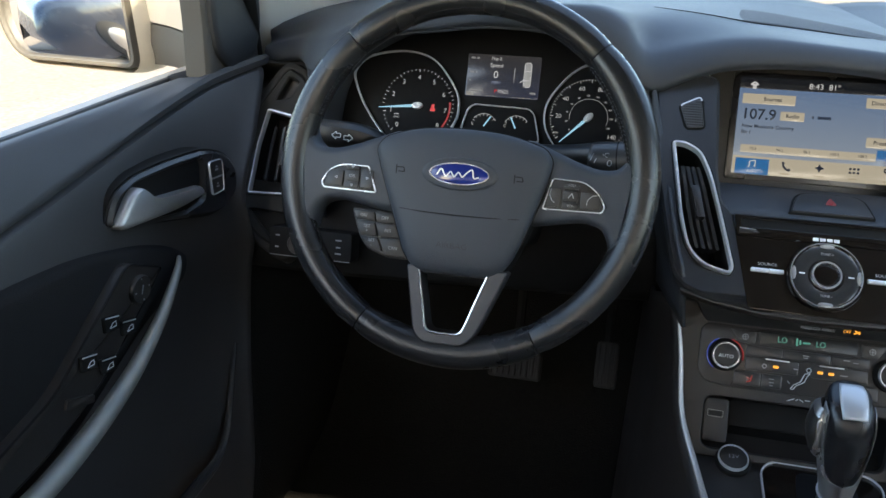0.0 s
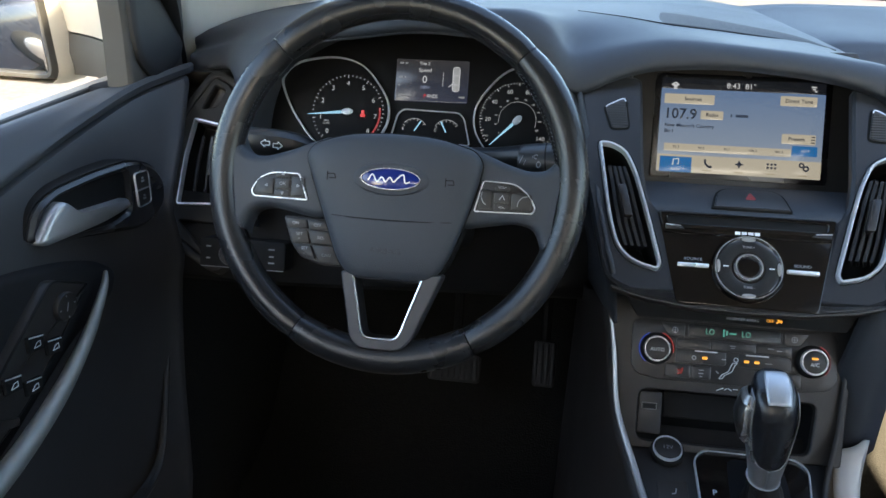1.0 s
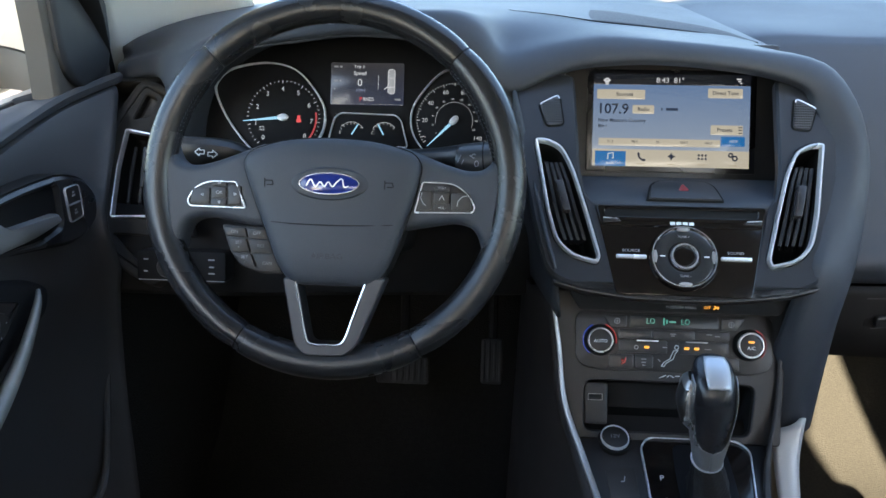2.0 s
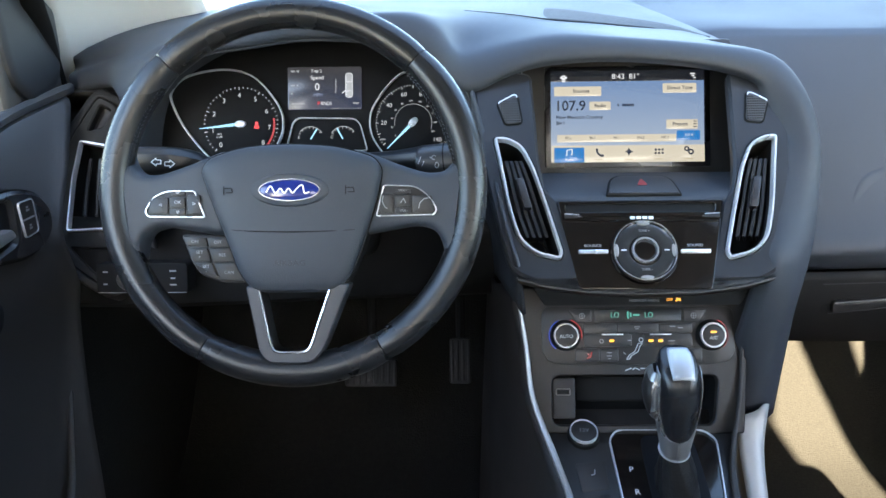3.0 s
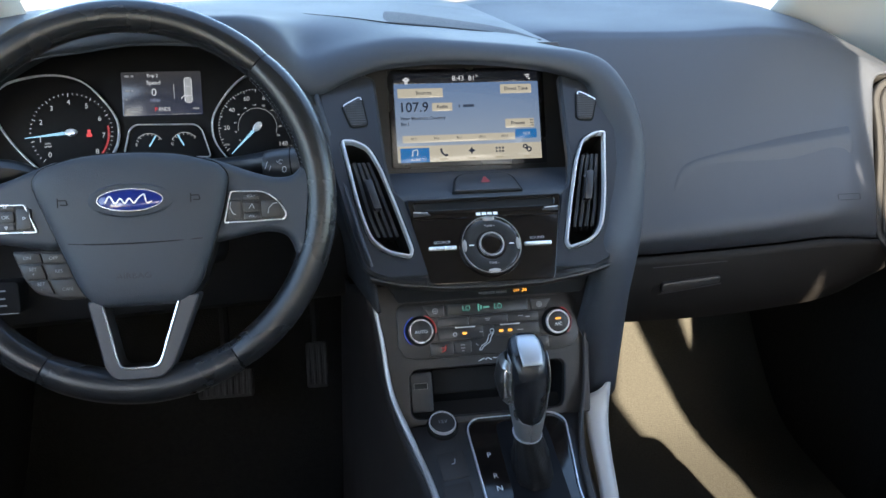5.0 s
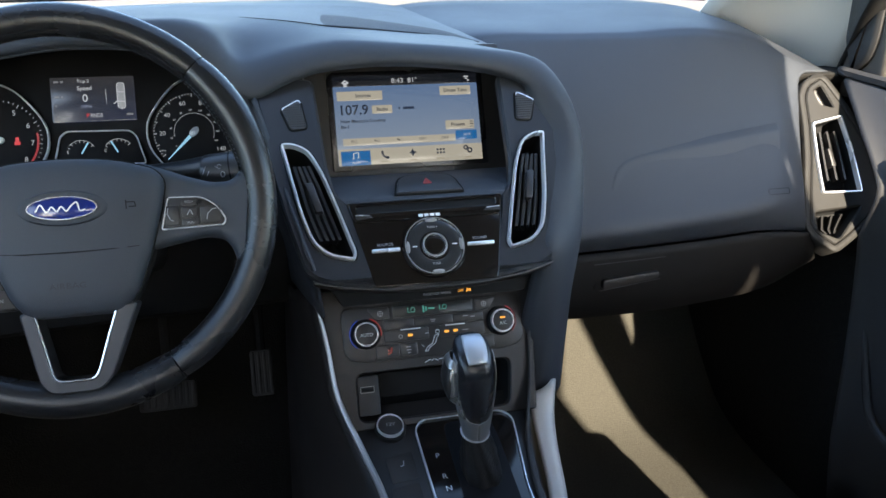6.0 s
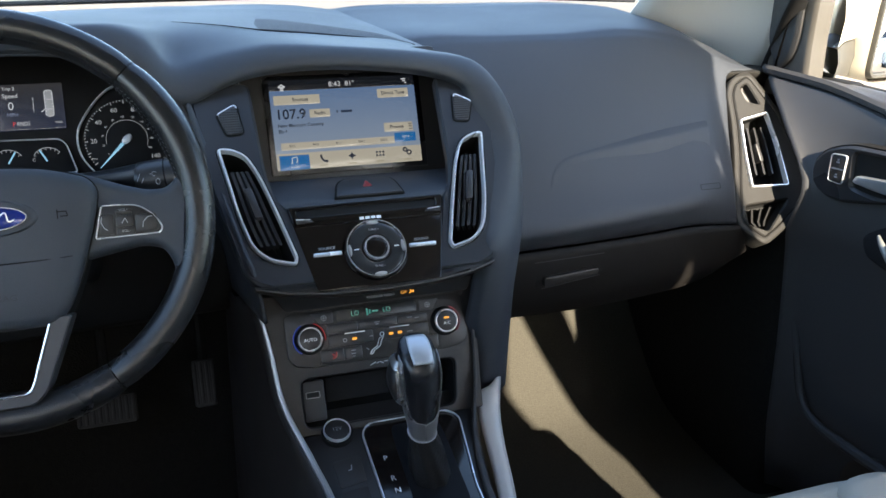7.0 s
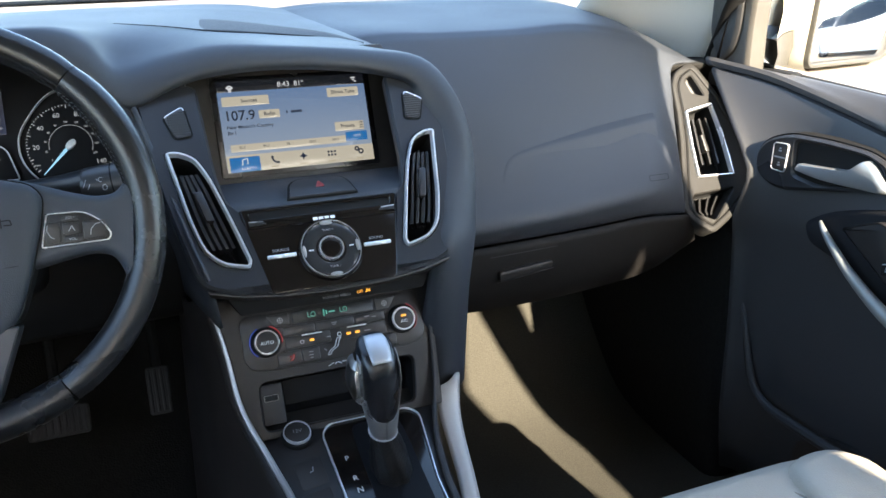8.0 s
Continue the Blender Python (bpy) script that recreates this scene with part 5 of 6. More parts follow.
# maker's mark as plain strokes
strokes("system_mark", [((-0.0145, -0.0385), (-0.0075, -0.0355)), ((-0.0065, -0.0375), (-0.004, -0.0355)), ((-0.003, -0.0355), (0.001, -0.0378)), ((0.002, -0.0360), (0.007, -0.0360))], 0.0008, FC, WHITE, clim, 0.0012)
for line_ in [((-0.074, 0.0275), (-0.066, 0.0145)), ((-0.066, 0.0145), (-0.060, 0.0125)), ((-0.060, -0.0125), (-0.070, -0.030)), ((0.074, 0.0275), (0.066, 0.0145)), ((0.060, -0.0125), (0.070, -0.030))]:
    strokes("seam", [line_], 0.0008, FC, DARK, clim, 0.0028)

# ---- centre console ----
console = thing("centre_console", (CX, -0.1, 0.02), "dark centre console with an open tray below the climate panel", "centre console")
tray = rounded([(-0.0935, -0.0965), (0.0800, -0.0965), (0.0860, -0.0435), (-0.0925, -0.0435)], 0.010, 4)
out = rounded([(-0.129, 0.052), (0.122, 0.052), (0.117, -0.02), (0.111, -0.105), (-0.1115, -0.105), (-0.1205, -0.02)], 0.003, 3)
part("face", holed(out, [tray], -0.010, 0.0), HARD, console, "", FC)
part("tray", plate(inset(tray, -0.0005), [(0, -0.001), (0.002, -0.06), (0.006, -0.066)]), DARK, console, "black open tray", FC)
part("tray_step", slab(rect(-0.064, -0.074, 0.078, -0.046, 0.003), -0.06, -0.034, 0.002), DARK, console, "", FC)
part("port_plate", slab(rect(-0.0925, -0.0905, -0.0675, -0.046, 0.003), -0.03, -0.006, 0.002), HARD, console, "", FC)
part("usb_port", ring(rect(-0.0885, -0.0650, -0.0730, -0.0580, 0.001), 0.0005, -0.007, -0.0050), SILVER, console, "metal rim of the usb port", FC)
part("usb_slot", slab(rect(-0.087, -0.0637, -0.0745, -0.0593, 0.0005), -0.007, -0.0052, 0.0003), DARK, console, "", FC)

# console body: sides and top
L = [(0.222, 0.075, 0.566), (0.231, 0.050, 0.515), (0.238, 0.020, 0.463), (0.2575, -0.03, 0.423), (0.270, -0.10, 0.405), (0.275, -0.22, 0.375), (0.275, -0.5, 0.33)]
Rr = [(2 * CX - x - 0.008, y, z - 0.004) for x, y, z in L]
Lf = [(0.200, 0.30, 0.46), (0.205, 0.25, 0.40), (0.208, 0.20, 0.34), (0.212, 0.10, 0.28), (0.216, 0.0, 0.22), (0.222, -0.22, 0.15), (0.222, -0.5, 0.12)]
Lb = [(x - 0.01, y + 0.08, 0.02) for x, y, z in Lf]
solid(part("side_panel", sheet([L, [((a[0] + b[0]) / 2 - 0.006, (a[1] + b[1]) / 2, (a[2] + b[2]) / 2 + 0.012) for a, b in zip(L, Lf)], Lf, Lb], 5, 4), TRIM, console), 0.004)
Rf = [(2 * CX - x + 0.012, y, z) for x, y, z in Lf]
Rb = [(2 * CX - x + 0.012, y, z) for x, y, z in Lb]
solid(part("side_panel", sheet([Rr, [((a[0] + b[0]) / 2 + 0.004, (a[1] + b[1]) / 2, (a[2] + b[2]) / 2 + 0.008) for a, b in zip(Rr, Rf)], Rf, Rb], 5, 4), TRIM, console), 0.004)
part("edge_strip", tube([(x - 0.001, y - 0.002, z + 0.001) for x, y, z in L], [0.0018, 0.0024, 0.0030, 0.0036, 0.0036, 0.0036, 0.0036], 8, 5), SILVER, console, "thin silver edge strip")
# pale sill that runs down from the stack on the passenger's side
s1 = [(0.462, 0.036, 0.430), (0.458, 0.010, 0.408), (0.455, -0.045, 0.372), (0.445, -0.12, 0.34), (0.44, -0.3, 0.30)]
s2 = [(0.478, 0.034, 0.437), (0.475, 0.010, 0.412), (0.470, -0.045, 0.374), (0.460, -0.12, 0.342), (0.455, -0.3, 0.302)]
s3 = [(0.496, 0.040, 0.443), (0.486, 0.012, 0.402), (0.478, -0.045, 0.362), (0.468, -0.12, 0.33), (0.465, -0.3, 0.29)]
s4 = [(0.500, 0.06, 0.40), (0.490, 0.03, 0.36), (0.482, -0.03, 0.32), (0.472, -0.11, 0.29), (0.468, -0.3, 0.25)]
# Sill silver is warmed for the light bounced onto it.
solid(part("side_sill", sheet([s1, s2, s3, s4], 4, 3), material("sill_silver", (0.48, 0.455, 0.42), 0.5, metal=0.25, vary=0.06, grain=0.15, size=2000), console, "pale silver sill along the console"), 0.004)
top = rounded([(-0.106, 0.050), (0.106, 0.050), (0.094, 0.0), (0.080, -0.09), (0.078, -0.30), (-0.078, -0.30), (-0.080, -0.09), (-0.096, -0.02)], 0.004, 3)
part("top_plate", slab(top, -0.012, 0.0, 0.0015), HARD, console, "", FD)

socket = thing("power_socket", FD @ Vector((-0.061, 0.0095, 0)), "black capped power socket with a bright ring", "socket")
part("collar", dome(oval(-0.061, 0.0095, 0.0172, 0.0185, 36), [(1, 0.0), (1, 0.005), (0.93, 0.006)]), DARK, socket, "", FD)
part("ring", ring(oval(-0.061, 0.0095, 0.0150, 0.0165, 36), 0.0015, 0.004, 0.0096), CHROME, socket, "bright ring", FD)
part("cap", dome(oval(-0.061, 0.0095, 0.0136, 0.0150, 36), [(1, 0.004), (1, 0.008), (0.9, 0.0088)]), HARD, socket, "", FD)
words("12V", 0.0068, FD, (-0.061, 0.0100), GREY, socket, 0.0092)
for v0, lab in ((-0.062, 1), (-0.104, 0)):
    bt = thing("heater_switch" if lab else "blank_switch", FD @ Vector((-0.056, v0 + 0.02, 0)), "flat black seat heater switch" if lab else "flat black blank switch", "switch")
    part("cap", slab(rounded([(-0.072, v0 - 0.002), (-0.043, v0 + 0.002), (-0.044, v0 + 0.038), (-0.074, v0 + 0.034)], 0.003, 3), -0.002, 0.0007, 0.0005), TRIM, bt, "", FD)
    if lab:
        strokes("seat_symbol", [((-0.0595, -0.043), (-0.056, -0.042)), ((-0.056, -0.042), (-0.055, -0.036))], 0.0012, FD, GREY, bt, 0.0012)

shifter = thing("gear_selector", FD @ Vector((0.02, -0.05, 0)), "automatic gear selector with a dark and silver knob", "gear selector")
bz = rounded([(-0.0355, 0.004), (-0.026, 0.0165), (0.068, 0.0165), (0.079, 0.003), (0.066, -0.09), (0.064, -0.26), (-0.0335, -0.26), (-0.0335, -0.09)], 0.008, 4)
part("surround", slab(bz, -0.001, 0.0025, 0.001), GLOSS, shifter, "glossy black surround", FD)
part("surround_frame", ring(bz, 0.0019, 0.0, 0.0044), CHROME, shifter, "satin chrome frame", FD)
gate = rounded([(-0.002, 0.008), (0.052, 0.008), (0.054, -0.02), (0.052, -0.26), (-0.004, -0.26), (-0.004, -0.03)], 0.010, 3)
# Flat plate, its near black standing for shade in the open slot.
part("gate", slab(gate, 0.001, 0.0032, 0.0006), FACE, shifter, "near-black plate standing for the shaded slot of the gate", FD)
for txt, v in (("P", -0.0375), ("R", -0.0655), ("N", -0.0815), ("D", -0.100), ("S", -0.118)):
    words(txt, 0.0092, FD, (-0.0185 + (v + 0.0375) * -0.05, v), WHITE, shifter, 0.0030)
# boot and knob: sections from the base to the top
def fine(secs, n=4):
    """Sections filled in smoothly."""
    mids = catmull([c for c, rx, ry, sq in secs], n)
    sizes = catmull([(rx, ry, sq) for c, rx, ry, sq in secs], n)
    return [((c.x, c.y, c.z), q.x, q.y, max(q.z, 2.0)) for c, q in zip(mids, sizes)]


def pile(secs, n=24, cap=True, fold=0.0):
    bm = bmesh.new()
    rings_ = []
    for (x, y, z), rx, ry, sq in fine(secs):
        rr = []
        for j in range(n):
            a = 2 * math.pi * j / n
            c, s_ = math.cos(a), math.sin(a)
            k = (abs(c) ** sq + abs(s_) ** sq) ** (-1 / sq) * (1 + fold * math.cos(9 * a + 70 * z))
            rr.append(bm.verts.new((x + rx * c * k, y + ry * s_ * k * 0.94, z + ry * s_ * k * 0.30)))
        rings_.append(rr)
    for a, b in zip(rings_, rings_[1:]):
        for j in range(n):
            bm.faces.new((a[j - 1], a[j], b[j], b[j - 1]))
    if cap:
        bm.faces.new(rings_[-1])
    return bm


boot = [((0.376, -0.055, 0.402), 0.0215, 0.034, 2.6), ((0.374, -0.060, 0.415), 0.0200, 0.029, 2.6), ((0.371, -0.068, 0.432), 0.0185, 0.024, 2.4), ((0.369, -0.071, 0.440), 0.0172, 0.021, 2.3), ((0.367, -0.074, 0.449), 0.0160, 0.0185, 2.2), ((0.365, -0.077, 0.458), 0.0142, 0.0160, 2.1), ((0.363, -0.079, 0.466), 0.0128, 0.0138, 2)]
part("boot", pile(boot, 54, True, 0.035), material("boot_leather", (0.0105, 0.0095, 0.0092), 0.42, grain=0.6, size=350, vary=0.25, broad=40), shifter, "soft black leather boot", None, 60)
KN = material("knob_black", (0.014, 0.014, 0.016), 0.28, vary=0.15, grain=0.15, size=700)
kn = [((0.361, -0.081, 0.470), 0.0136, 0.0138, 2.2), ((0.360, -0.082, 0.486), 0.0162, 0.0165, 2.3), ((0.3585, -0.084, 0.500), 0.0184, 0.0190, 2.4), ((0.357, -0.086, 0.518), 0.0205, 0.0220, 2.5), ((0.356, -0.088, 0.536), 0.0215, 0.0240, 2.7), ((0.3555, -0.089, 0.550), 0.0212, 0.0238, 2.9), ((0.355, -0.088, 0.561), 0.0198, 0.0215, 2.9), ((0.355, -0.086, 0.568), 0.0165, 0.0170, 2.7), ((0.355, -0.085, 0.571), 0.0090, 0.0090, 2.2)]
kn = [(c, rx * 0.91, ry, sq) for c, rx, ry, sq in kn]
knob = part("knob", pile(kn, 48), KN, shifter, "glossy dark grip of the selector", None, 60)
part("collar", pile([((0.362, -0.080, 0.4665), 0.0143, 0.0143, 2.1), ((0.3615, -0.0805, 0.468), 0.0150, 0.0150, 2.1), ((0.361, -0.081, 0.4698), 0.0143, 0.0143, 2.1)]), CHROME, knob, "bright collar", None, 60)


KS = material("knob_silver", (0.36, 0.35, 0.34), 0.30, metal=0.75, vary=0.06)
for side in (1, -1):
    rows_ = []
    for (c, rx, ry, sq), a1 in zip(fine(kn[0:7]), [273 if z < 0.494 else 222 + 28 * math.exp(-(z - 0.494) / 0.006) - (z - 0.494) * 190 for z in [c[2] for c, rx, ry, sq in fine(kn[0:7])]]):
        rr = []
        for j in range(11):
            a = radians(178 + (a1 - 178) * j / 10)
            cs, sn = math.cos(a) * side, math.sin(a)
            k = (abs(cs) ** sq + abs(sn) ** sq) ** (-1 / sq)
            rr.append((c[0] + (rx + 0.0008) * cs * k, c[1] + (ry + 0.0008) * sn * k * 0.94, c[2] + (ry + 0.0008) * sn * k * 0.30))
        rows_.append(rr)
    solid(part("side_rail", sheet(rows_, 1, 1), KS, knob, "satin silver shield round the grip", None, 60), 0.0008, 1)
cap_rows = []
for y, z, x0, x1 in ((-0.1105, 0.5455, 0.3480, 0.3635), (-0.1100, 0.5520, 0.3465, 0.3650), (-0.1075, 0.5580, 0.3450, 0.3665), (-0.1010, 0.5640, 0.3440, 0.3675), (-0.0930, 0.5690, 0.3435, 0.3680), (-0.0850, 0.5725, 0.3440, 0.3675), (-0.0770, 0.5740, 0.3455, 0.3660)):
    x0, x1 = 0.3555 + (x0 - 0.3555) * 0.9, 0.3555 + (x1 - 0.3555) * 0.9
    if y > -0.1080:
        cap_rows.append([(x0 + (x1 - x0) * k, y - 0.0016 + 0.0012 * abs(2 * k - 1) ** 3, z + 0.0012 - 0.0014 * abs(2 * k - 1) ** 3) for k in (0, 0.1, 0.3, 0.5, 0.7, 0.9, 1)])
solid(part("top_plate", sheet(cap_rows, 1, 3), material("knob_cap", (0.50, 0.51, 0.53), 0.40, metal=0.5, vary=0.05), knob, "satin silver plate over the top of the knob", None, 70), 0.002, -1)
part("button_rim", pile([((0.3367, -0.086, 0.558), 0.003, 0.007, 2.4), ((0.3337, -0.086, 0.550), 0.0052, 0.0125, 2.4), ((0.3332, -0.086, 0.535), 0.0060, 0.0150, 2.4), ((0.3357, -0.085, 0.518), 0.0052, 0.0120, 2.4), ((0.3392, -0.085, 0.510), 0.003, 0.007, 2.4)]), KS, knob, "satin rim of the button", None, 60)
part("release_button", pile([((0.3327, -0.088, 0.552), 0.004, 0.009, 2.4), ((0.3307, -0.088, 0.535), 0.0058, 0.0125, 2.4), ((0.3332, -0.087, 0.519), 0.004, 0.009, 2.4)]), HARD, knob, "side release button", None, 60)

# pedals
for nm, x0, z0, w, h, lab in (("brake_pedal", -0.036, 0.228, 0.088, 0.045, "black ribbed rubber brake pedal"), ("accelerator_pedal", 0.139, 0.236, 0.036, 0.075, "black ribbed accelerator pedal")):
    PM = plane((x0 + w / 2, 0.45, z0 + h / 2), (0, 0.6, 1))
    ped = thing(nm, (x0 + w / 2, 0.46, z0), lab, "pedal")
    part("pad", slab(rect(-w / 2, -h / 2, w / 2, h / 2, 0.006), -0.012, 0.0, 0.003), RUBBER, ped, "", PM)
    k = int(w / 0.009)
    for i in range(k):
        u = -w / 2 + (i + 0.5) * w / k
        part("rib", slab(rect(u - 0.0022, -h / 2 + 0.004, u + 0.0022, h / 2 - 0.004, 0.001, 1), -0.001, 0.003, 0.001), RUBBER, ped, "", PM)
    part("arm", tube([(x0 + w / 2, 0.465, z0 + h / 2), (x0 + w / 2, 0.50, z0 + 0.10), (x0 + w / 2, 0.52, 0.46)], 0.008, 8, 4), DARK, ped)

# ---- side vents at the ends of the dashboard ----
def end_vent(s):
    m = plane((CX + s * 0.645, 0.25, 0.63), (0, 0.62, 1))
    F = lambda pts: [(p[0] * s, p[1]) for p in pts]
    pan = rounded(F([(0.018, 0.139), (0.032, 0.130), (0.0584, 0.0826), (0.0805, 0.0223), (0.0860, -0.0408), (0.0835, -0.068), (0.0553, -0.0979), (0.0134, -0.1248), (-0.020, -0.142), (-0.052, -0.117), (-0.062, -0.097), (-0.0473, -0.0354), (-0.0357, 0.0096), (-0.028, 0.0557), (-0.0245, 0.103), (-0.012, 0.124)]), 0.010, 3)
    fr = rounded(F([(-0.0150, 0.0575), (0.0390, 0.0675), (0.0450, 0.0150), (0.0455, -0.0545), (-0.0235, -0.0520), (-0.0210, 0.0)]), 0.005, 4)
    low = rounded(F([(-0.040, -0.078), (0.040, -0.074), (-0.0095, -0.121), (-0.041, -0.107)]), 0.006, 4)
    up = rounded(F([(0.0015, 0.1085), (0.0165, 0.1165), (0.0310, 0.080), (0.009, 0.086)]), 0.005, 4)
    end = thing("dash_end_panel", m @ Vector((0, 0, 0)), "dark end panel of the dashboard holding a side vent", "dash panel", "end panels of the dashboard")
    face = inset(pan, 0.011)
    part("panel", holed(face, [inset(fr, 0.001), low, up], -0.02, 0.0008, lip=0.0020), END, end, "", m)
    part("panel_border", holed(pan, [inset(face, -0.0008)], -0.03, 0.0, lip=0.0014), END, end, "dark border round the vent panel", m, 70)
    part("panel_gap", ring(inset(face, -0.004), 0.006, -0.02, -0.005), DARK, end, "", m)
    part("demister_slot", dome(inset(up, -0.001), [(1, -0.001), (0.9, -0.012), (0.7, -0.014)]), HARD, end, "", m)
    part("lower_throat", dome(inset(low, -0.001), [(1, -0.001), (0.95, -0.022), (0.8, -0.025)]), DARK, end, "", m)
    # Lower slats are near black so the sun does not whiten them.
    vent_slats(m @ Matrix.Translation((0, 0, -0.006)), [(p.x, p.y) for p in inset(low, 0.002)], 4, 0.006 * s, 0.018, end, DARK)
    vent = thing("side_vent", m @ Vector((0, 0.01, 0)), "black slatted side air vent in a satin chrome frame", "air vent", "side vents of the dashboard")
    part("frame", ring(fr, 0.0036, -0.004, 0.0045), CHROME, vent, "satin chrome frame", m)
    part("throat", dome(inset(fr, 0.002), [(1, 0.0), (0.97, -0.028), (0.9, -0.030)]), DARK, vent, "", m)
    vent_slats(m, [(p.x, p.y) for p in inset(fr, 0.004)], 4, 0.006 * s, 0.02, vent, VANE)
    part("tab", slab(rounded(F([(0.0035, -0.012), (0.0105, -0.012), (0.0085, 0.016), (0.0020, 0.016)]), 0.002, 3), -0.012, 0.003, 0.001), HARD, vent, "small black thumb tab", m)


for s in (-1, 1):
    end_vent(s)

# light switch panel beside the steering column
LP = plane((-0.23, 0.168, 0.542), (0, 0.25, 1))
lsw = thing("light_switch", LP @ Vector((0, 0, 0)), "black headlamp switch panel with a rotary knob", "switch panel")
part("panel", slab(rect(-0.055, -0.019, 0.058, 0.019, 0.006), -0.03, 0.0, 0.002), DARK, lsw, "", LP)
part("knob", dome(oval(-0.012, 0.0, 0.014, 0.014, 28), [(1, 0.0), (0.95, 0.010), (0.85, 0.012)]), HARD, lsw, "", LP)
tagged(strokes("symbols", [((-0.046, 0.008), (-0.040, 0.008)), ((-0.046, -0.007), (-0.041, -0.007)), ((0.036, 0.009), (0.044, 0.009)), ((0.037, 0.0), (0.043, 0.0)), ((0.036, -0.008), (0.044, -0.008))], 0.0018, LP, GREY, lsw, 0.0006), kind="stuff")
strokes("edge_line", [((-0.053, -0.0175), (0.056, -0.0175))], 0.0008, LP, GREY, lsw, 0.0006)


# ---- doors ----
# Grey trim made lighter and warmer to stand for sun on it.
TRI = material("sun_toned_grey", (0.052, 0.046, 0.038), 0.55, grain=0.2, size=1000, vary=0.12)
COVER = material("tweeter_cover_plastic", (0.012, 0.0115, 0.0115), 0.6, grain=0.3, size=1200, vary=0.15)
PULL = material("pull_grey", (0.27, 0.272, 0.258), 0.46, metal=0.5, vary=0.1, grain=0.15, size=1500)
DOORTRIM = material("door_trim", (0.0300, 0.0295, 0.0310), 0.56, spec=0.6, grain=0.2, size=1000, vary=0.15, broad=4)
BEZEL = material("bezel_plastic", (0.022, 0.022, 0.024), 0.3, vary=0.12)
LEVER = material("lever_silver", (0.40, 0.41, 0.42), 0.36, metal=0.65, vary=0.05)
DOORPAD = material("door_cloth", (0.009, 0.009, 0.010), 0.92, grain=0.6, size=900, vary=0.25, spec=0.25)


def door(s):
    o = lambda d: CX + s * (0.712 + d)
    m = Matrix(((0, 0, -s, o(0)), (-s, 0, 0, 0), (0, 1, 0, 0), (0, 0, 0, 1)))
    P = lambda pts: [(p[0] * -s, p[1]) for p in pts]
    d = tagged(new("door_1" if s < 0 else "door_2"), "dark front door with a silver pull, handle and switches", "car door", kind="structure")
    d.location = (o(0.02), 0, 0.1)
    d.empty_display_size = 0.02
    def at(tab, v):
        for (v0, w0), (v1, w1) in zip(tab, tab[1:]):
            if (v - v0) * (v - v1) <= 0:
                return w0 + (w1 - w0) * (v - v0) / (v1 - v0)
        return tab[0][1] if abs(v - tab[0][0]) < abs(v - tab[-1][0]) else tab[-1][1]
    groove = ((0.34, 0.741), (0.262, 0.735), (0.18, 0.727), (0.10, 0.711), (-0.02, 0.687), (-0.146, 0.661), (-0.4, 0.620), (-0.9, 0.56))
    rail = ((0.34, 0.738), (0.25, 0.735), (0.12, 0.729), (0.0, 0.723), (-0.126, 0.717), (-0.4, 0.709), (-0.9, 0.70))
    seam = ((0.757, 0.345), (0.74, 0.334), (0.684, 0.254), (0.625, 0.190), (0.593, 0.178), (0.54, 0.200), (0.479, 0.21), (0.0, 0.20))
    # depth outwards, then height: from the rail, from the groove, or plain
    prof = [(0.078, "r", -0.020), (0.062, "r", -0.002), (0.046, "r", 0.001), (0.030, "m", 0.5), (0.0195, "g", 0.010), (0.0175, "g", 0.0045), (0.026, "g", 0.001), (0.026, "g", -0.003), (0.0175, "g", -0.0065), (0.0140, "g", -0.012), (0.007, "f", 0.30), (0.001, "f", 0.62), (0.0, "f", 0.85), (0.002, "z", 0.53), (0.010, "z", 0.50), (0.018, "z", 0.44), (0.024, "z", 0.32), (0.026, "z", 0.18), (0.04, "z", 0.06)]
    rows = []
    for a, k, h in prof:
        row = []
        for q in (1.0, 0.85, 0.62, 0.35, 0.0, -0.18, -0.45, -0.9):
            y = q * 0.25
            for _ in range(6):
                g, t_ = at(groove, y), at(rail, y)
                z = t_ + h if k == "r" else g + h if k == "g" else (g + t_) / 2 + 0.004 if k == "m" else (g - 0.012) + (0.545 - g + 0.012) * h if k == "f" else min(h, g - 0.02)
                y = q * at(seam, z) if q > 0 else q
            turn = {1.0: -0.044, 0.85: -0.029, 0.62: -0.013, 0.35: -0.003}.get(q, 0.0) * {"r": 0.25, "m": 0.3, "g": 0.6}.get(k, 1.0)
            row.append((o(a + turn), y - (0.012 if q > 0.9 else 0.0), z))
        rows.append(row)
    solid(part("inner_panel", sheet(rows, 3, 2), DOORTRIM, d, "", None, 40), 0.004, 1.0)
    part("window_seal", tube([(o(0.070), y, at(rail, y) + 0.001) for y in (0.31, 0.2, 0.1, 0.0, -0.2, -0.5, -0.9)], 0.0035, 8, 3), TRI, d, "window seal with sunlit tone put into its colour")
    part("outer_rail", tube([(o(0.082), y, at(rail, y) - 0.004) for y in (0.31, 0.2, 0.1, 0.0, -0.2, -0.5, -0.9)], 0.010, 8, 3), BODY, d, "pale outer edge of the window")
    # handle recess
    hm = m @ Matrix(((1, 0, 0, s * 0.006), (0, 1, 0, 0.004), (-s * 0.17, 0, 1, -0.0060 if s < 0 else -0.0085), (0, 0, 0, 1)))
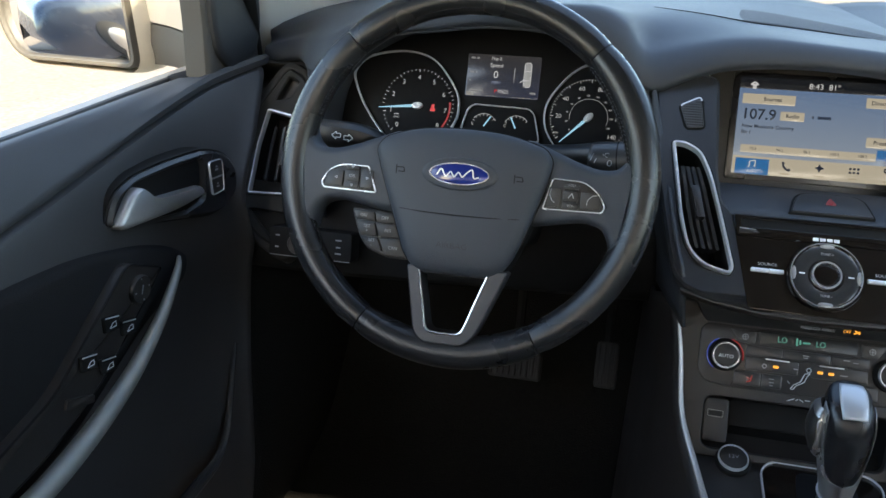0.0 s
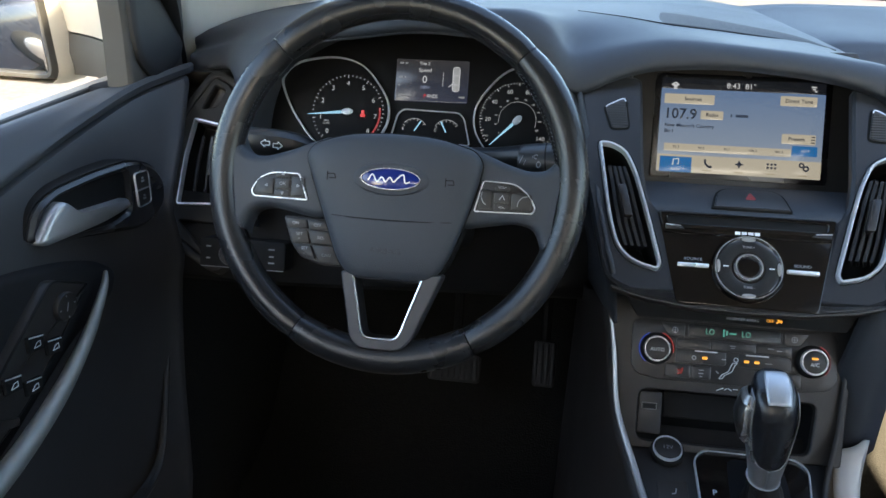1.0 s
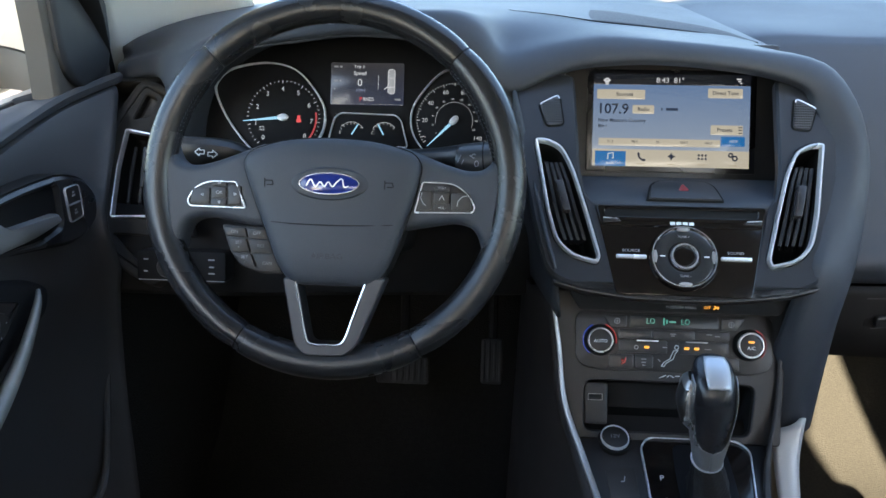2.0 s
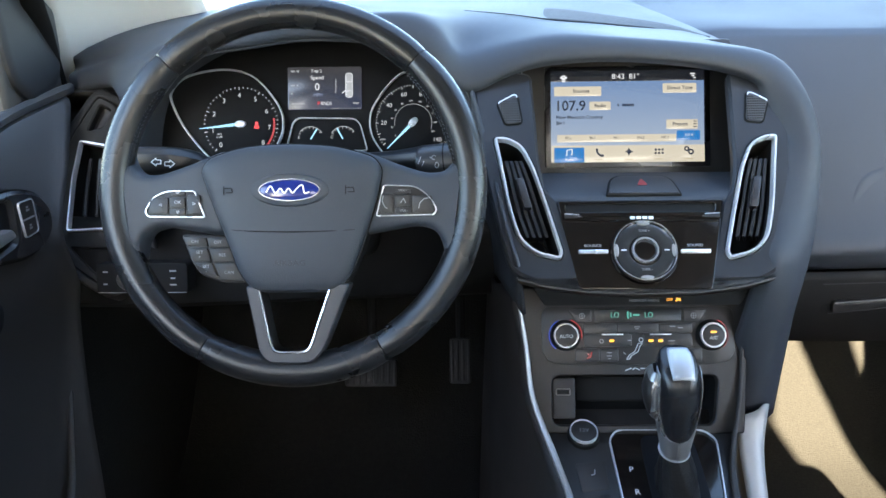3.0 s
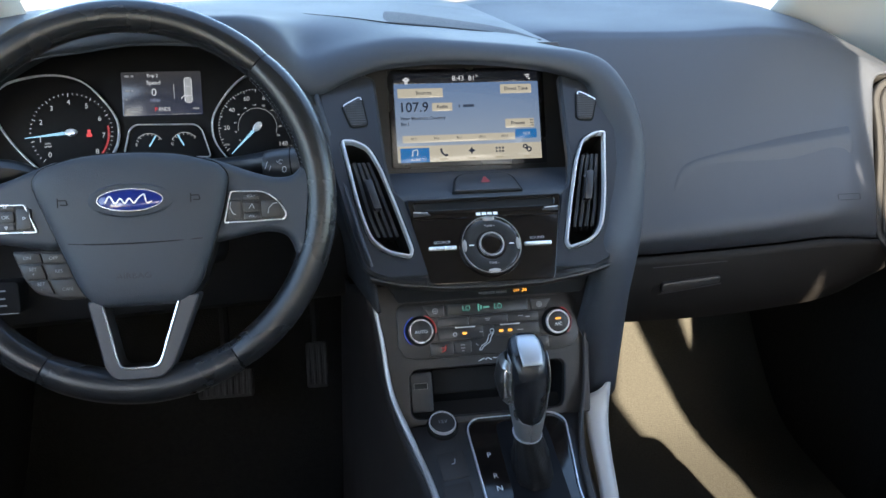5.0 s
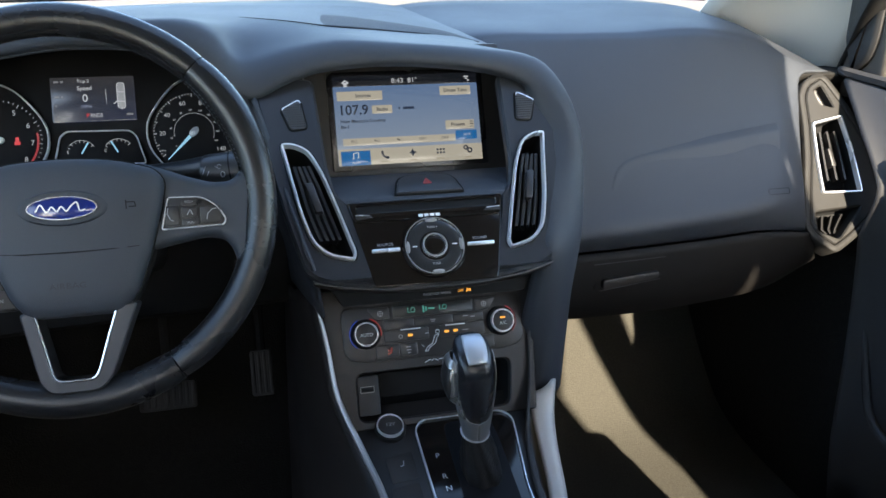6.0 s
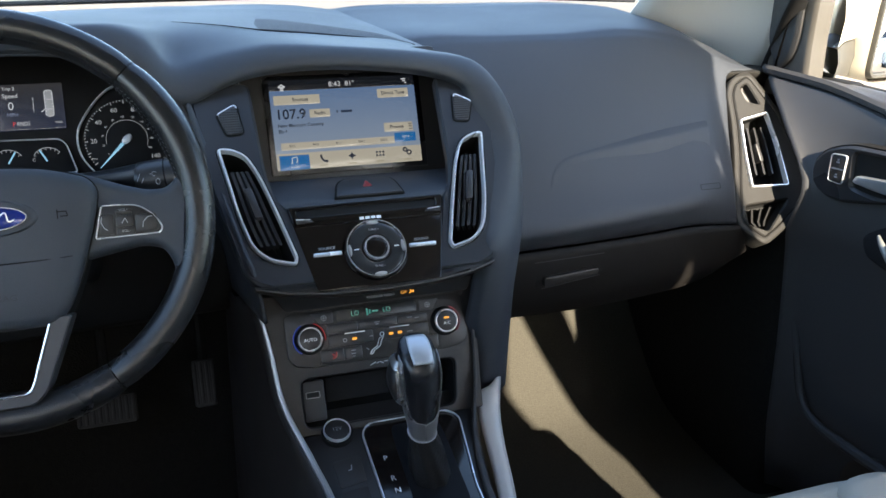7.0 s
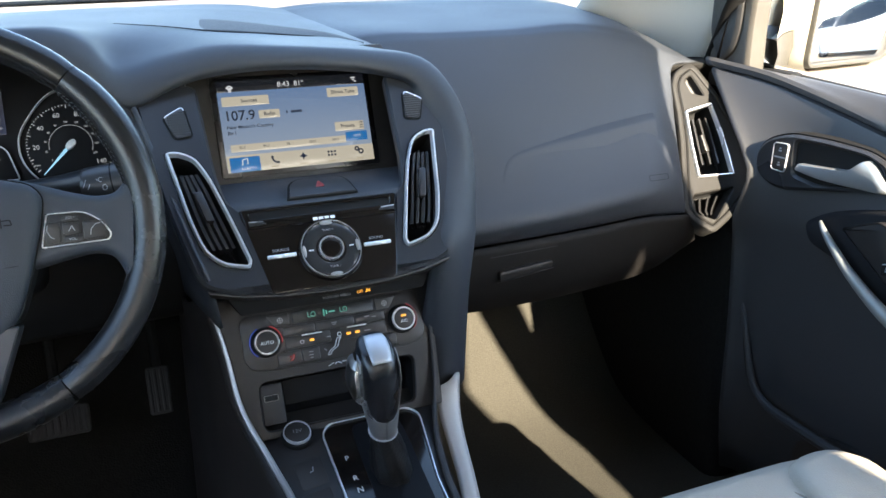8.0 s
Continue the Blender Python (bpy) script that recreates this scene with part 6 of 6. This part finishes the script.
    bz = rounded(P([(-0.043, 0.620), (-0.028, 0.652), (0.002, 0.664), (0.06, 0.668), (0.12, 0.667), (0.155, 0.653), (0.172, 0.630), (0.168, 0.602), (0.146, 0.588), (0.119, 0.586), (0.067, 0.597)]), [0.010, 0.014, 0.02, 0.02, 0.02, 0.015, 0.015, 0.015, 0.012, 0.01, 0.03], 4)
    rc = rounded(P([(-0.034, 0.622), (-0.012, 0.650), (0.004, 0.657), (0.060, 0.660), (0.108, 0.658), (0.106, 0.610), (0.07, 0.604), (0.0, 0.612)]), 0.007, 4)
    part("bezel_groove", plate(inset(bz, -0.0022), [(0, -0.02), (0, 0.0105), (0.002, 0.0105)]), DARK, d, "", hm)
    part("handle_bezel", holed(bz, [rc], -0.004, 0.0165, lip=0.0035), BEZEL, d, "dark rounded surround of the handle", hm)
    part("handle_cup", dome(inset(rc, -0.001), [(1, 0.014), (0.97, 0.0115), (0.9, 0.0112)]), DARK, d, "", hm)
    lev = rounded(P([(-0.036, 0.619), (-0.010, 0.648), (0.002, 0.654), (0.022, 0.634), (0.098, 0.629), (0.103, 0.619), (0.060, 0.613), (-0.030, 0.614)]), [0.004, 0.006, 0.006, 0.02, 0.004, 0.004, 0.02, 0.004], 4)
    part("handle", dome(lev, [(1, 0.008), (1, 0.018), (0.97, 0.0215), (0.88, 0.0235)]), LEVER, d, "silver door handle", hm, 50)
    lk = rounded(P([(0.1155, 0.653), (0.1405, 0.652), (0.1410, 0.612), (0.118, 0.610)]), 0.005, 3)
    part("lock_frame", ring(lk, 0.0014, 0.014, 0.0190), CHROME, d, "thin bright frame of the lock keys", hm)
    part("lock_key", slab(inset(lk, 0.001), 0.013, 0.0183, 0.0015), HARD, d, "", hm)
    strokes("lock_symbols", [((-s * 0.126, 0.641), (-s * 0.131, 0.641)), ((-s * 0.127, 0.6445), (-s * 0.130, 0.6445)), ((-s * 0.126, 0.620), (-s * 0.131, 0.620)), ((-s * 0.127, 0.6235), (-s * 0.130, 0.6235)), ((-s * 0.119, 0.6315), (-s * 0.139, 0.6315))], 0.0022, hm, GREY, d, 0.0188)
    # cloth armrest and pull
    arm = rounded(P([(-0.65, 0.61), (-0.20, 0.617), (-0.10, 0.612), (-0.01, 0.592), (0.045, 0.572), (0.082, 0.548), (0.070, 0.52), (-0.02, 0.50), (-0.15, 0.44), (-0.3, 0.41), (-0.65, 0.40)]), [0.01, 0.05, 0.05, 0.04, 0.03, 0.012, 0.02, 0.03, 0.03, 0.05, 0.01], 4)
    part("armrest", plate(arm, [(0, -0.02), (0, 0.006), (0.003, 0.011), (0.008, 0.014)]), DOORPAD, d, "dark cloth armrest", m)
    deck = rounded(P([(0.040, 0.545), (-0.020, 0.572), (-0.15, 0.490), (-0.36, 0.44), (-0.36, 0.41), (-0.17, 0.437), (-0.08, 0.468)]), [0.006, 0.012, 0.02, 0.01, 0.01, 0.02, 0.03], 4)
    dk = m @ Matrix.Translation((s * 0.036, 0.019, 0))
    part("switch_deck", plate(deck, [(0, 0.0), (0, 0.022), (0.002, 0.0255), (0.004, 0.026)]), HARD, d, "", dk)
    part("deck_seam", ring(deck, 0.0012, 0.024, 0.0264), DARK, d, "", dk)
    pull = [(o(-0.024), 0.040, 0.562), (o(-0.030), 0.026, 0.553), (o(-0.034), 0.002, 0.536), (o(-0.037), -0.034, 0.511), (o(-0.038), -0.097, 0.477), (o(-0.038), -0.18, 0.450), (o(-0.036), -0.27, 0.436), (o(-0.02), -0.40, 0.43)]
    part("pull", tube(pull, [0.0022, 0.0042, 0.0056, 0.0072, 0.0094, 0.0108, 0.011, 0.010], 14, 6), PULL, d, "curved grey door pull")
    if s < 0:
        dm = dk @ Matrix.Translation((0, 0, 0.026))
        part("mirror_knob", dome(oval(-0.008, 0.5385, 0.0175, 0.0150, 28), [(1, -0.001), (1, 0.003), (0.92, 0.005), (0.8, 0.0045)]), HARD, d, "round mirror control", dm)
        strokes("mirror_symbols", [((-0.010, 0.534), (-0.006, 0.543)), ((-0.021, 0.5385), (-0.019, 0.5385)), ((0.003, 0.5385), (0.005, 0.5385)), ((-0.008, 0.549), (-0.008, 0.551)), ((-0.008, 0.526), (-0.008, 0.528))], 0.0014, dm, GREY, d, 0.0054)
        spots = ((-0.060, 0.5225), (-0.034, 0.5065), (-0.100, 0.4995), (-0.073, 0.4825))
    else:
        dm = dk @ Matrix.Translation((0, 0, 0.026))
        spots = ((-0.045, 0.5155),)
    for y, z in spots:
        w, h = 0.0125, 0.0085
        q = rounded([(-s * (y - w), z + 0.003 - h), (-s * (y + w), z - 0.003 - h), (-s * (y + w), z - 0.003 + h), (-s * (y - w), z + 0.003 + h)], 0.002, 3)
        k = part("window_switch", plate(q, [(0, -0.001), (0, 0.0014), (0.0015, 0.0030)]), DARK, d, "", dm)
        strokes("switch_edge", [((-s * (y - w * 0.85), z + 0.003 + h * 0.85), (-s * (y + w * 0.85), z - 0.003 + h * 0.85))], 0.0014, dm, CHROME, d, 0.0036)
        strokes("window_symbol", loop([(-s * (y - 0.005), z - 0.003), (-s * (y + 0.005), z - 0.004), (-s * (y + 0.005), z + 0.001), (-s * y, z + 0.001)]), 0.0007, dm, WHITE, d, 0.0034)
    if s < 0:
        q = rounded([(0.138, 0.480), (0.100, 0.464), (0.102, 0.456), (0.142, 0.470)], 0.002, 3)
        part("lock_switch", slab([Vector((-p.x, p.y)) for p in q], -0.001, 0.003, 0.001), HARD, d, "", dm)
    # kick seam and lower pocket
    part("pocket_lip", tube([(o(-0.008), 0.205, 0.475), (o(-0.008), 0.197, 0.44), (o(-0.008), 0.180, 0.385), (o(-0.008), 0.160, 0.318), (o(-0.008), 0.138, 0.258), (o(-0.008), 0.105, 0.232), (o(-0.008), 0.040, 0.228), (o(-0.010), -0.05, 0.232), (o(-0.012), -0.2, 0.24), (o(-0.012), -0.5, 0.24)], [0.0030, 0.0040, 0.0045, 0.0050, 0.0060, 0.0075, 0.0085, 0.0085, 0.0085, 0.0085], 10, 5), DOORTRIM, d, "raised lip of the door pocket")
    part("lip_gap", tube([(o(-0.004), 0.214, 0.475), (o(-0.004), 0.205, 0.44), (o(-0.004), 0.189, 0.385), (o(-0.004), 0.169, 0.318), (o(-0.004), 0.146, 0.252), (o(-0.004), 0.108, 0.222)], 0.0035, 8, 5), DARK, d, "dark gap beside the lip")
    part("speaker_bulge", dome(oval(-s * -0.05, 0.16, 0.11, 0.075, 32), [(1, -0.03), (0.97, -0.014), (0.9, -0.012)]), HARD, d, "", m)
    # glass and frame
    bm = sheet([[(o(0.068), 0.30, 0.745), (o(0.068), -0.2, 0.75), (o(0.068), -0.86, 0.752)], [(o(0.03), 0.14, 0.94), (o(0.04), -0.3, 0.95), (o(0.05), -0.85, 0.95)], [(o(-0.02), -0.06, 1.12), (o(0.018), -0.4, 1.215), (o(0.030), -0.84, 1.23)]], 4, 4)
    g = part("window_glass", bm, GLASS, d, "clear side window")
    g.visible_shadow = False
    part("window_frame", tube([(o(0.062), 0.385, 0.73), (o(0.056), 0.305, 0.86), (o(0.034), 0.08, 1.01), (o(-0.006), -0.06, 1.115), (o(-0.012), -0.25, 1.17), (o(0.026), -0.43, 1.224), (o(0.032), -0.85, 1.240), (o(0.05), -0.88, 0.95), (o(0.068), -0.89, 0.74)], 0.022, 10, 5), RUBBER, d, "black window frame")
    # mirror triangle with its cover
    e = 0.205 if s < 0 else 0.258
    tri = rounded(P([(0.350, 0.705), (0.30, 0.705), (e + 0.010, 0.705), (e, 0.720), (e + 0.002, 0.80), (e - 0.004, 0.90), (0.350, 0.90)]), 0.01, 3)
    tm = m @ Matrix.Translation((0, 0, -0.021))
    part("mirror_triangle", plate(tri, [(0, -0.024), (0, 0.003), (0.003, 0.007), (0.008, 0.009)]), TRI, d, "cover inside the door mirror with sunlit tone put into its colour", tm)
    k = e + (0.008 if s < 0 else 0.020)
    cov = rounded(P([(0.345, 0.790), (0.325, 0.752), (k + 0.040, 0.741), (k + 0.008, 0.766), (k, 0.80), (k - 0.004, 0.90), (0.345, 0.90)]), 0.014, 4)
    part("tweeter_cover", plate(cov, [(0, 0.006), (0.001, 0.0135), (0.004, 0.0165), (0.010, 0.018)]), COVER, d, "dark tweeter cover", tm)
    return d


for s in (-1, 1):
    door(s)

# ---- door mirrors, outside ----
MIRROR = material("mirror_glass", (0.9, 0.9, 0.9), 0.02, metal=1.0, vary=0.0)


def door_mirror(s):
    t = thing("door_mirror", (CX + s * 1.0, 0.36, 0.72), "door mirror in a pale housing with a dark rim", "mirror", "door mirrors")
    m = Matrix.Translation((CX + s * 1.035, 0.345, 0.795)) @ pose(0, 0, 0, 90, 0, s * 12)
    F = lambda pts: [(p[0] * s, p[1]) for p in pts]
    gl = rounded(F([(-0.130, -0.062), (0.105, -0.066), (0.135, -0.020), (0.130, 0.060), (-0.118, 0.064)]), [0.012, 0.05, 0.05, 0.03, 0.02], 4)
    body = inset(gl, -0.016)
    part("glass", slab(gl, -0.003, 0.0, 0.001), MIRROR, t, "clear mirror glass", m)
    # The dark rim takes the warm trim for its sunlit brown.
    part("rim", ring(inset(gl, -0.010), 0.0095, -0.02, 0.006), TRI, t, "dark rim round the glass", m)
    part("housing", dome(body, [(1, 0.002), (1.03, -0.02), (1.0, -0.06), (0.85, -0.10), (0.5, -0.125)]), BODY, t, "pale painted housing", m, 60)
    def block(z0, z1, z2, z3):
        ends = ((0.77, 0.25, 0.0), (0.84, 0.31, 0.5), (0.90, 0.345, 1.0))
        rows_ = [[(CX + s * x, y + d, (z0 + (z2 - z0) * k) if low else (z1 + (z3 - z1) * k)) for x, y, k in ends] for d, low in ((0.0, 1), (0.0, 0), (0.09, 0), (0.09, 1), (0.0, 1))]
        return sheet(rows_, 3, 2)
    part("arm", block(0.735, 0.783, 0.728, 0.786), TRI, t, "grey foot of the mirror")
    part("neck", block(0.786, 0.860, 0.789, 0.870), BODY, t, "pale painted neck of the mirror")


for s in (-1, 1):
    door_mirror(s)

# ---- passenger seat ----
seat = thing("passenger_seat", (0.69, -0.45, 0.03), "pale leather front passenger seat on the dark floor", "car seat")


def cushion(x0, x1, y0, y1, z0, z1, r, parent, name, mat, m=None, crown=0.012):
    w, h = (x1 - x0) / 2, (y1 - y0) / 2
    o_ = rounded([(-w, -h), (w, -h), (w, h), (-w, h)], r, 6)
    bm = dome(o_, [(0.96, z0), (1.0, z0 + (z1 - z0) * 0.3), (1.0, z1 - 0.03), (0.97, z1 - 0.01), (0.9, z1), (0.7, z1 + crown * 0.5), (0.35, z1 + crown)])
    mm = Matrix.Translation(((x0 + x1) / 2, (y0 + y1) / 2, 0)) if m is None else m
    return part(name, bm, mat, parent, "", mm, 70)


sm = Matrix.Translation((0.685, -0.393, 0.170)) @ pose(0, 0, 0, 8, 0, 0)
cushion(-0.225, 0.225, -0.27, 0.27, 0.0, 0.157, 0.085, seat, "seat_cushion", CLOTH, sm, 0.006)
for x in (-0.165, 0.165):
    cushion(-0.052, 0.052, -0.26, 0.255, 0.06, 0.176, 0.05, seat, "bolster", CLOTH, sm @ Matrix.Translation((x, -0.002, 0)), 0.004)
part("seam", tube([(-0.125, -0.26, 0.163), (-0.12, 0.0, 0.166), (-0.115, 0.18, 0.160), (-0.08, 0.235, 0.152), (0.0, 0.242, 0.153), (0.08, 0.235, 0.152), (0.115, 0.18, 0.160), (0.12, 0.0, 0.166), (0.125, -0.26, 0.163)], 0.0022, 6, 5), material("seat_seam", (0.25, 0.22, 0.18), 0.7), seat, "sewn seam", sm)
# The backrest is out of view, added for the shade it casts.
cushion(-0.20, 0.20, -0.32, 0.32, 0.0, 0.13, 0.08, seat, "backrest", CLOTH, Matrix.Translation((0.70, -0.93, 0.58)) @ pose(0, 0, 0, 66, 0, 0))
part("base", box(0.53, -0.62, 0.02, 0.85, -0.18, 0.17, 0.02), DARK, seat, "dark seat base")

# ---- parked cars behind, met in the door mirrors ----
TYRE = material("tyre", (0.02, 0.02, 0.02), 0.85, vary=0.2)
TINT = material("dark_window", (0.012, 0.015, 0.018), 0.08, vary=0.05)
ALLOY = material("alloy", (0.5, 0.5, 0.52), 0.3, metal=0.9, vary=0.05)


def parked_car(x, y, yaw, paint, label):
    car = thing("parked_car", (x, y, -0.28), label, "car", "parked cars")
    car.rotation_euler = (0, 0, radians(yaw))
    m = Matrix.Translation((x, y, -0.28)) @ pose(0, 0, 0, 0, 0, yaw)
    body = [(-2.2, 0.35, 0.75), (-2.15, 0.62, 0.84), (-1.3, 0.86, 0.88), (-0.6, 0.93, 0.90), (0.8, 0.93, 0.90), (1.7, 0.95, 0.88), (2.15, 0.85, 0.82), (2.25, 0.5, 0.75)]
    low = [[(px, -w, 0.22), (px, -w * 1.02, 0.5), (px, -w * 0.97, h), (px, -w * 0.5, h + 0.03), (px, w * 0.5, h + 0.03), (px, w * 0.97, h), (px, w * 1.02, 0.5), (px, w, 0.22)] for px, h, w in body]
    kids = [part("body", sheet(low, 3, 3), paint, None)]
    cab = [(-1.25, 0.88, 0.74), (-0.65, 1.28, 0.64), (-0.1, 1.42, 0.58), (0.8, 1.42, 0.58), (1.45, 1.22, 0.62), (1.95, 0.92, 0.72)]
    kids.append(part("cabin_glass", sheet([[(px, -0.78, 0.86), (px, -w, h - 0.10), (px, -w * 0.8, h - 0.01), (px, 0, h), (px, w * 0.8, h - 0.01), (px, w, h - 0.10), (px, 0.78, 0.86)] for px, h, w in cab], 3, 3), TINT, None))
    kids.append(part("roof", sheet([[(px, -w * 0.86, h - 0.015), (px, 0, h + 0.015), (px, w * 0.86, h - 0.015)] for px, h, w in cab[1:5]], 3, 3), paint, None))
    for wx in (-1.35, 1.35):
        for wy in (-0.82, 0.82):
            t_ = part("wheel", disc(0.32, -0.10, 0.10, 0.03, 28), TYRE, None, "", Matrix.Translation((wx, wy, 0.32)) @ pose(0, 0, 0, 90, 0, 0))
            part("rim", disc(0.21, -0.105, 0.105, 0.02, 24), ALLOY, t_, "", Matrix.Translation((wx, wy, 0.32)) @ pose(0, 0, 0, 90, 0, 0))
            kids.append(t_)
    for k in kids:
        k.parent = car


parked_car(-3.15, -2.3, 90, material("slate_paint", (0.03, 0.04, 0.06), 0.25, vary=0.05, coat=0.6), "dark slate car parked on the asphalt behind")
parked_car(5.9, -1.0, 90, material("white_paint", (0.75, 0.74, 0.71), 0.25, vary=0.04, coat=0.6), "white car parked on the asphalt behind")
parked_car(8.6, -3.8, 90, material("silver_car_paint", (0.45, 0.46, 0.47), 0.3, metal=0.5, vary=0.05), "silver car parked on the asphalt behind")
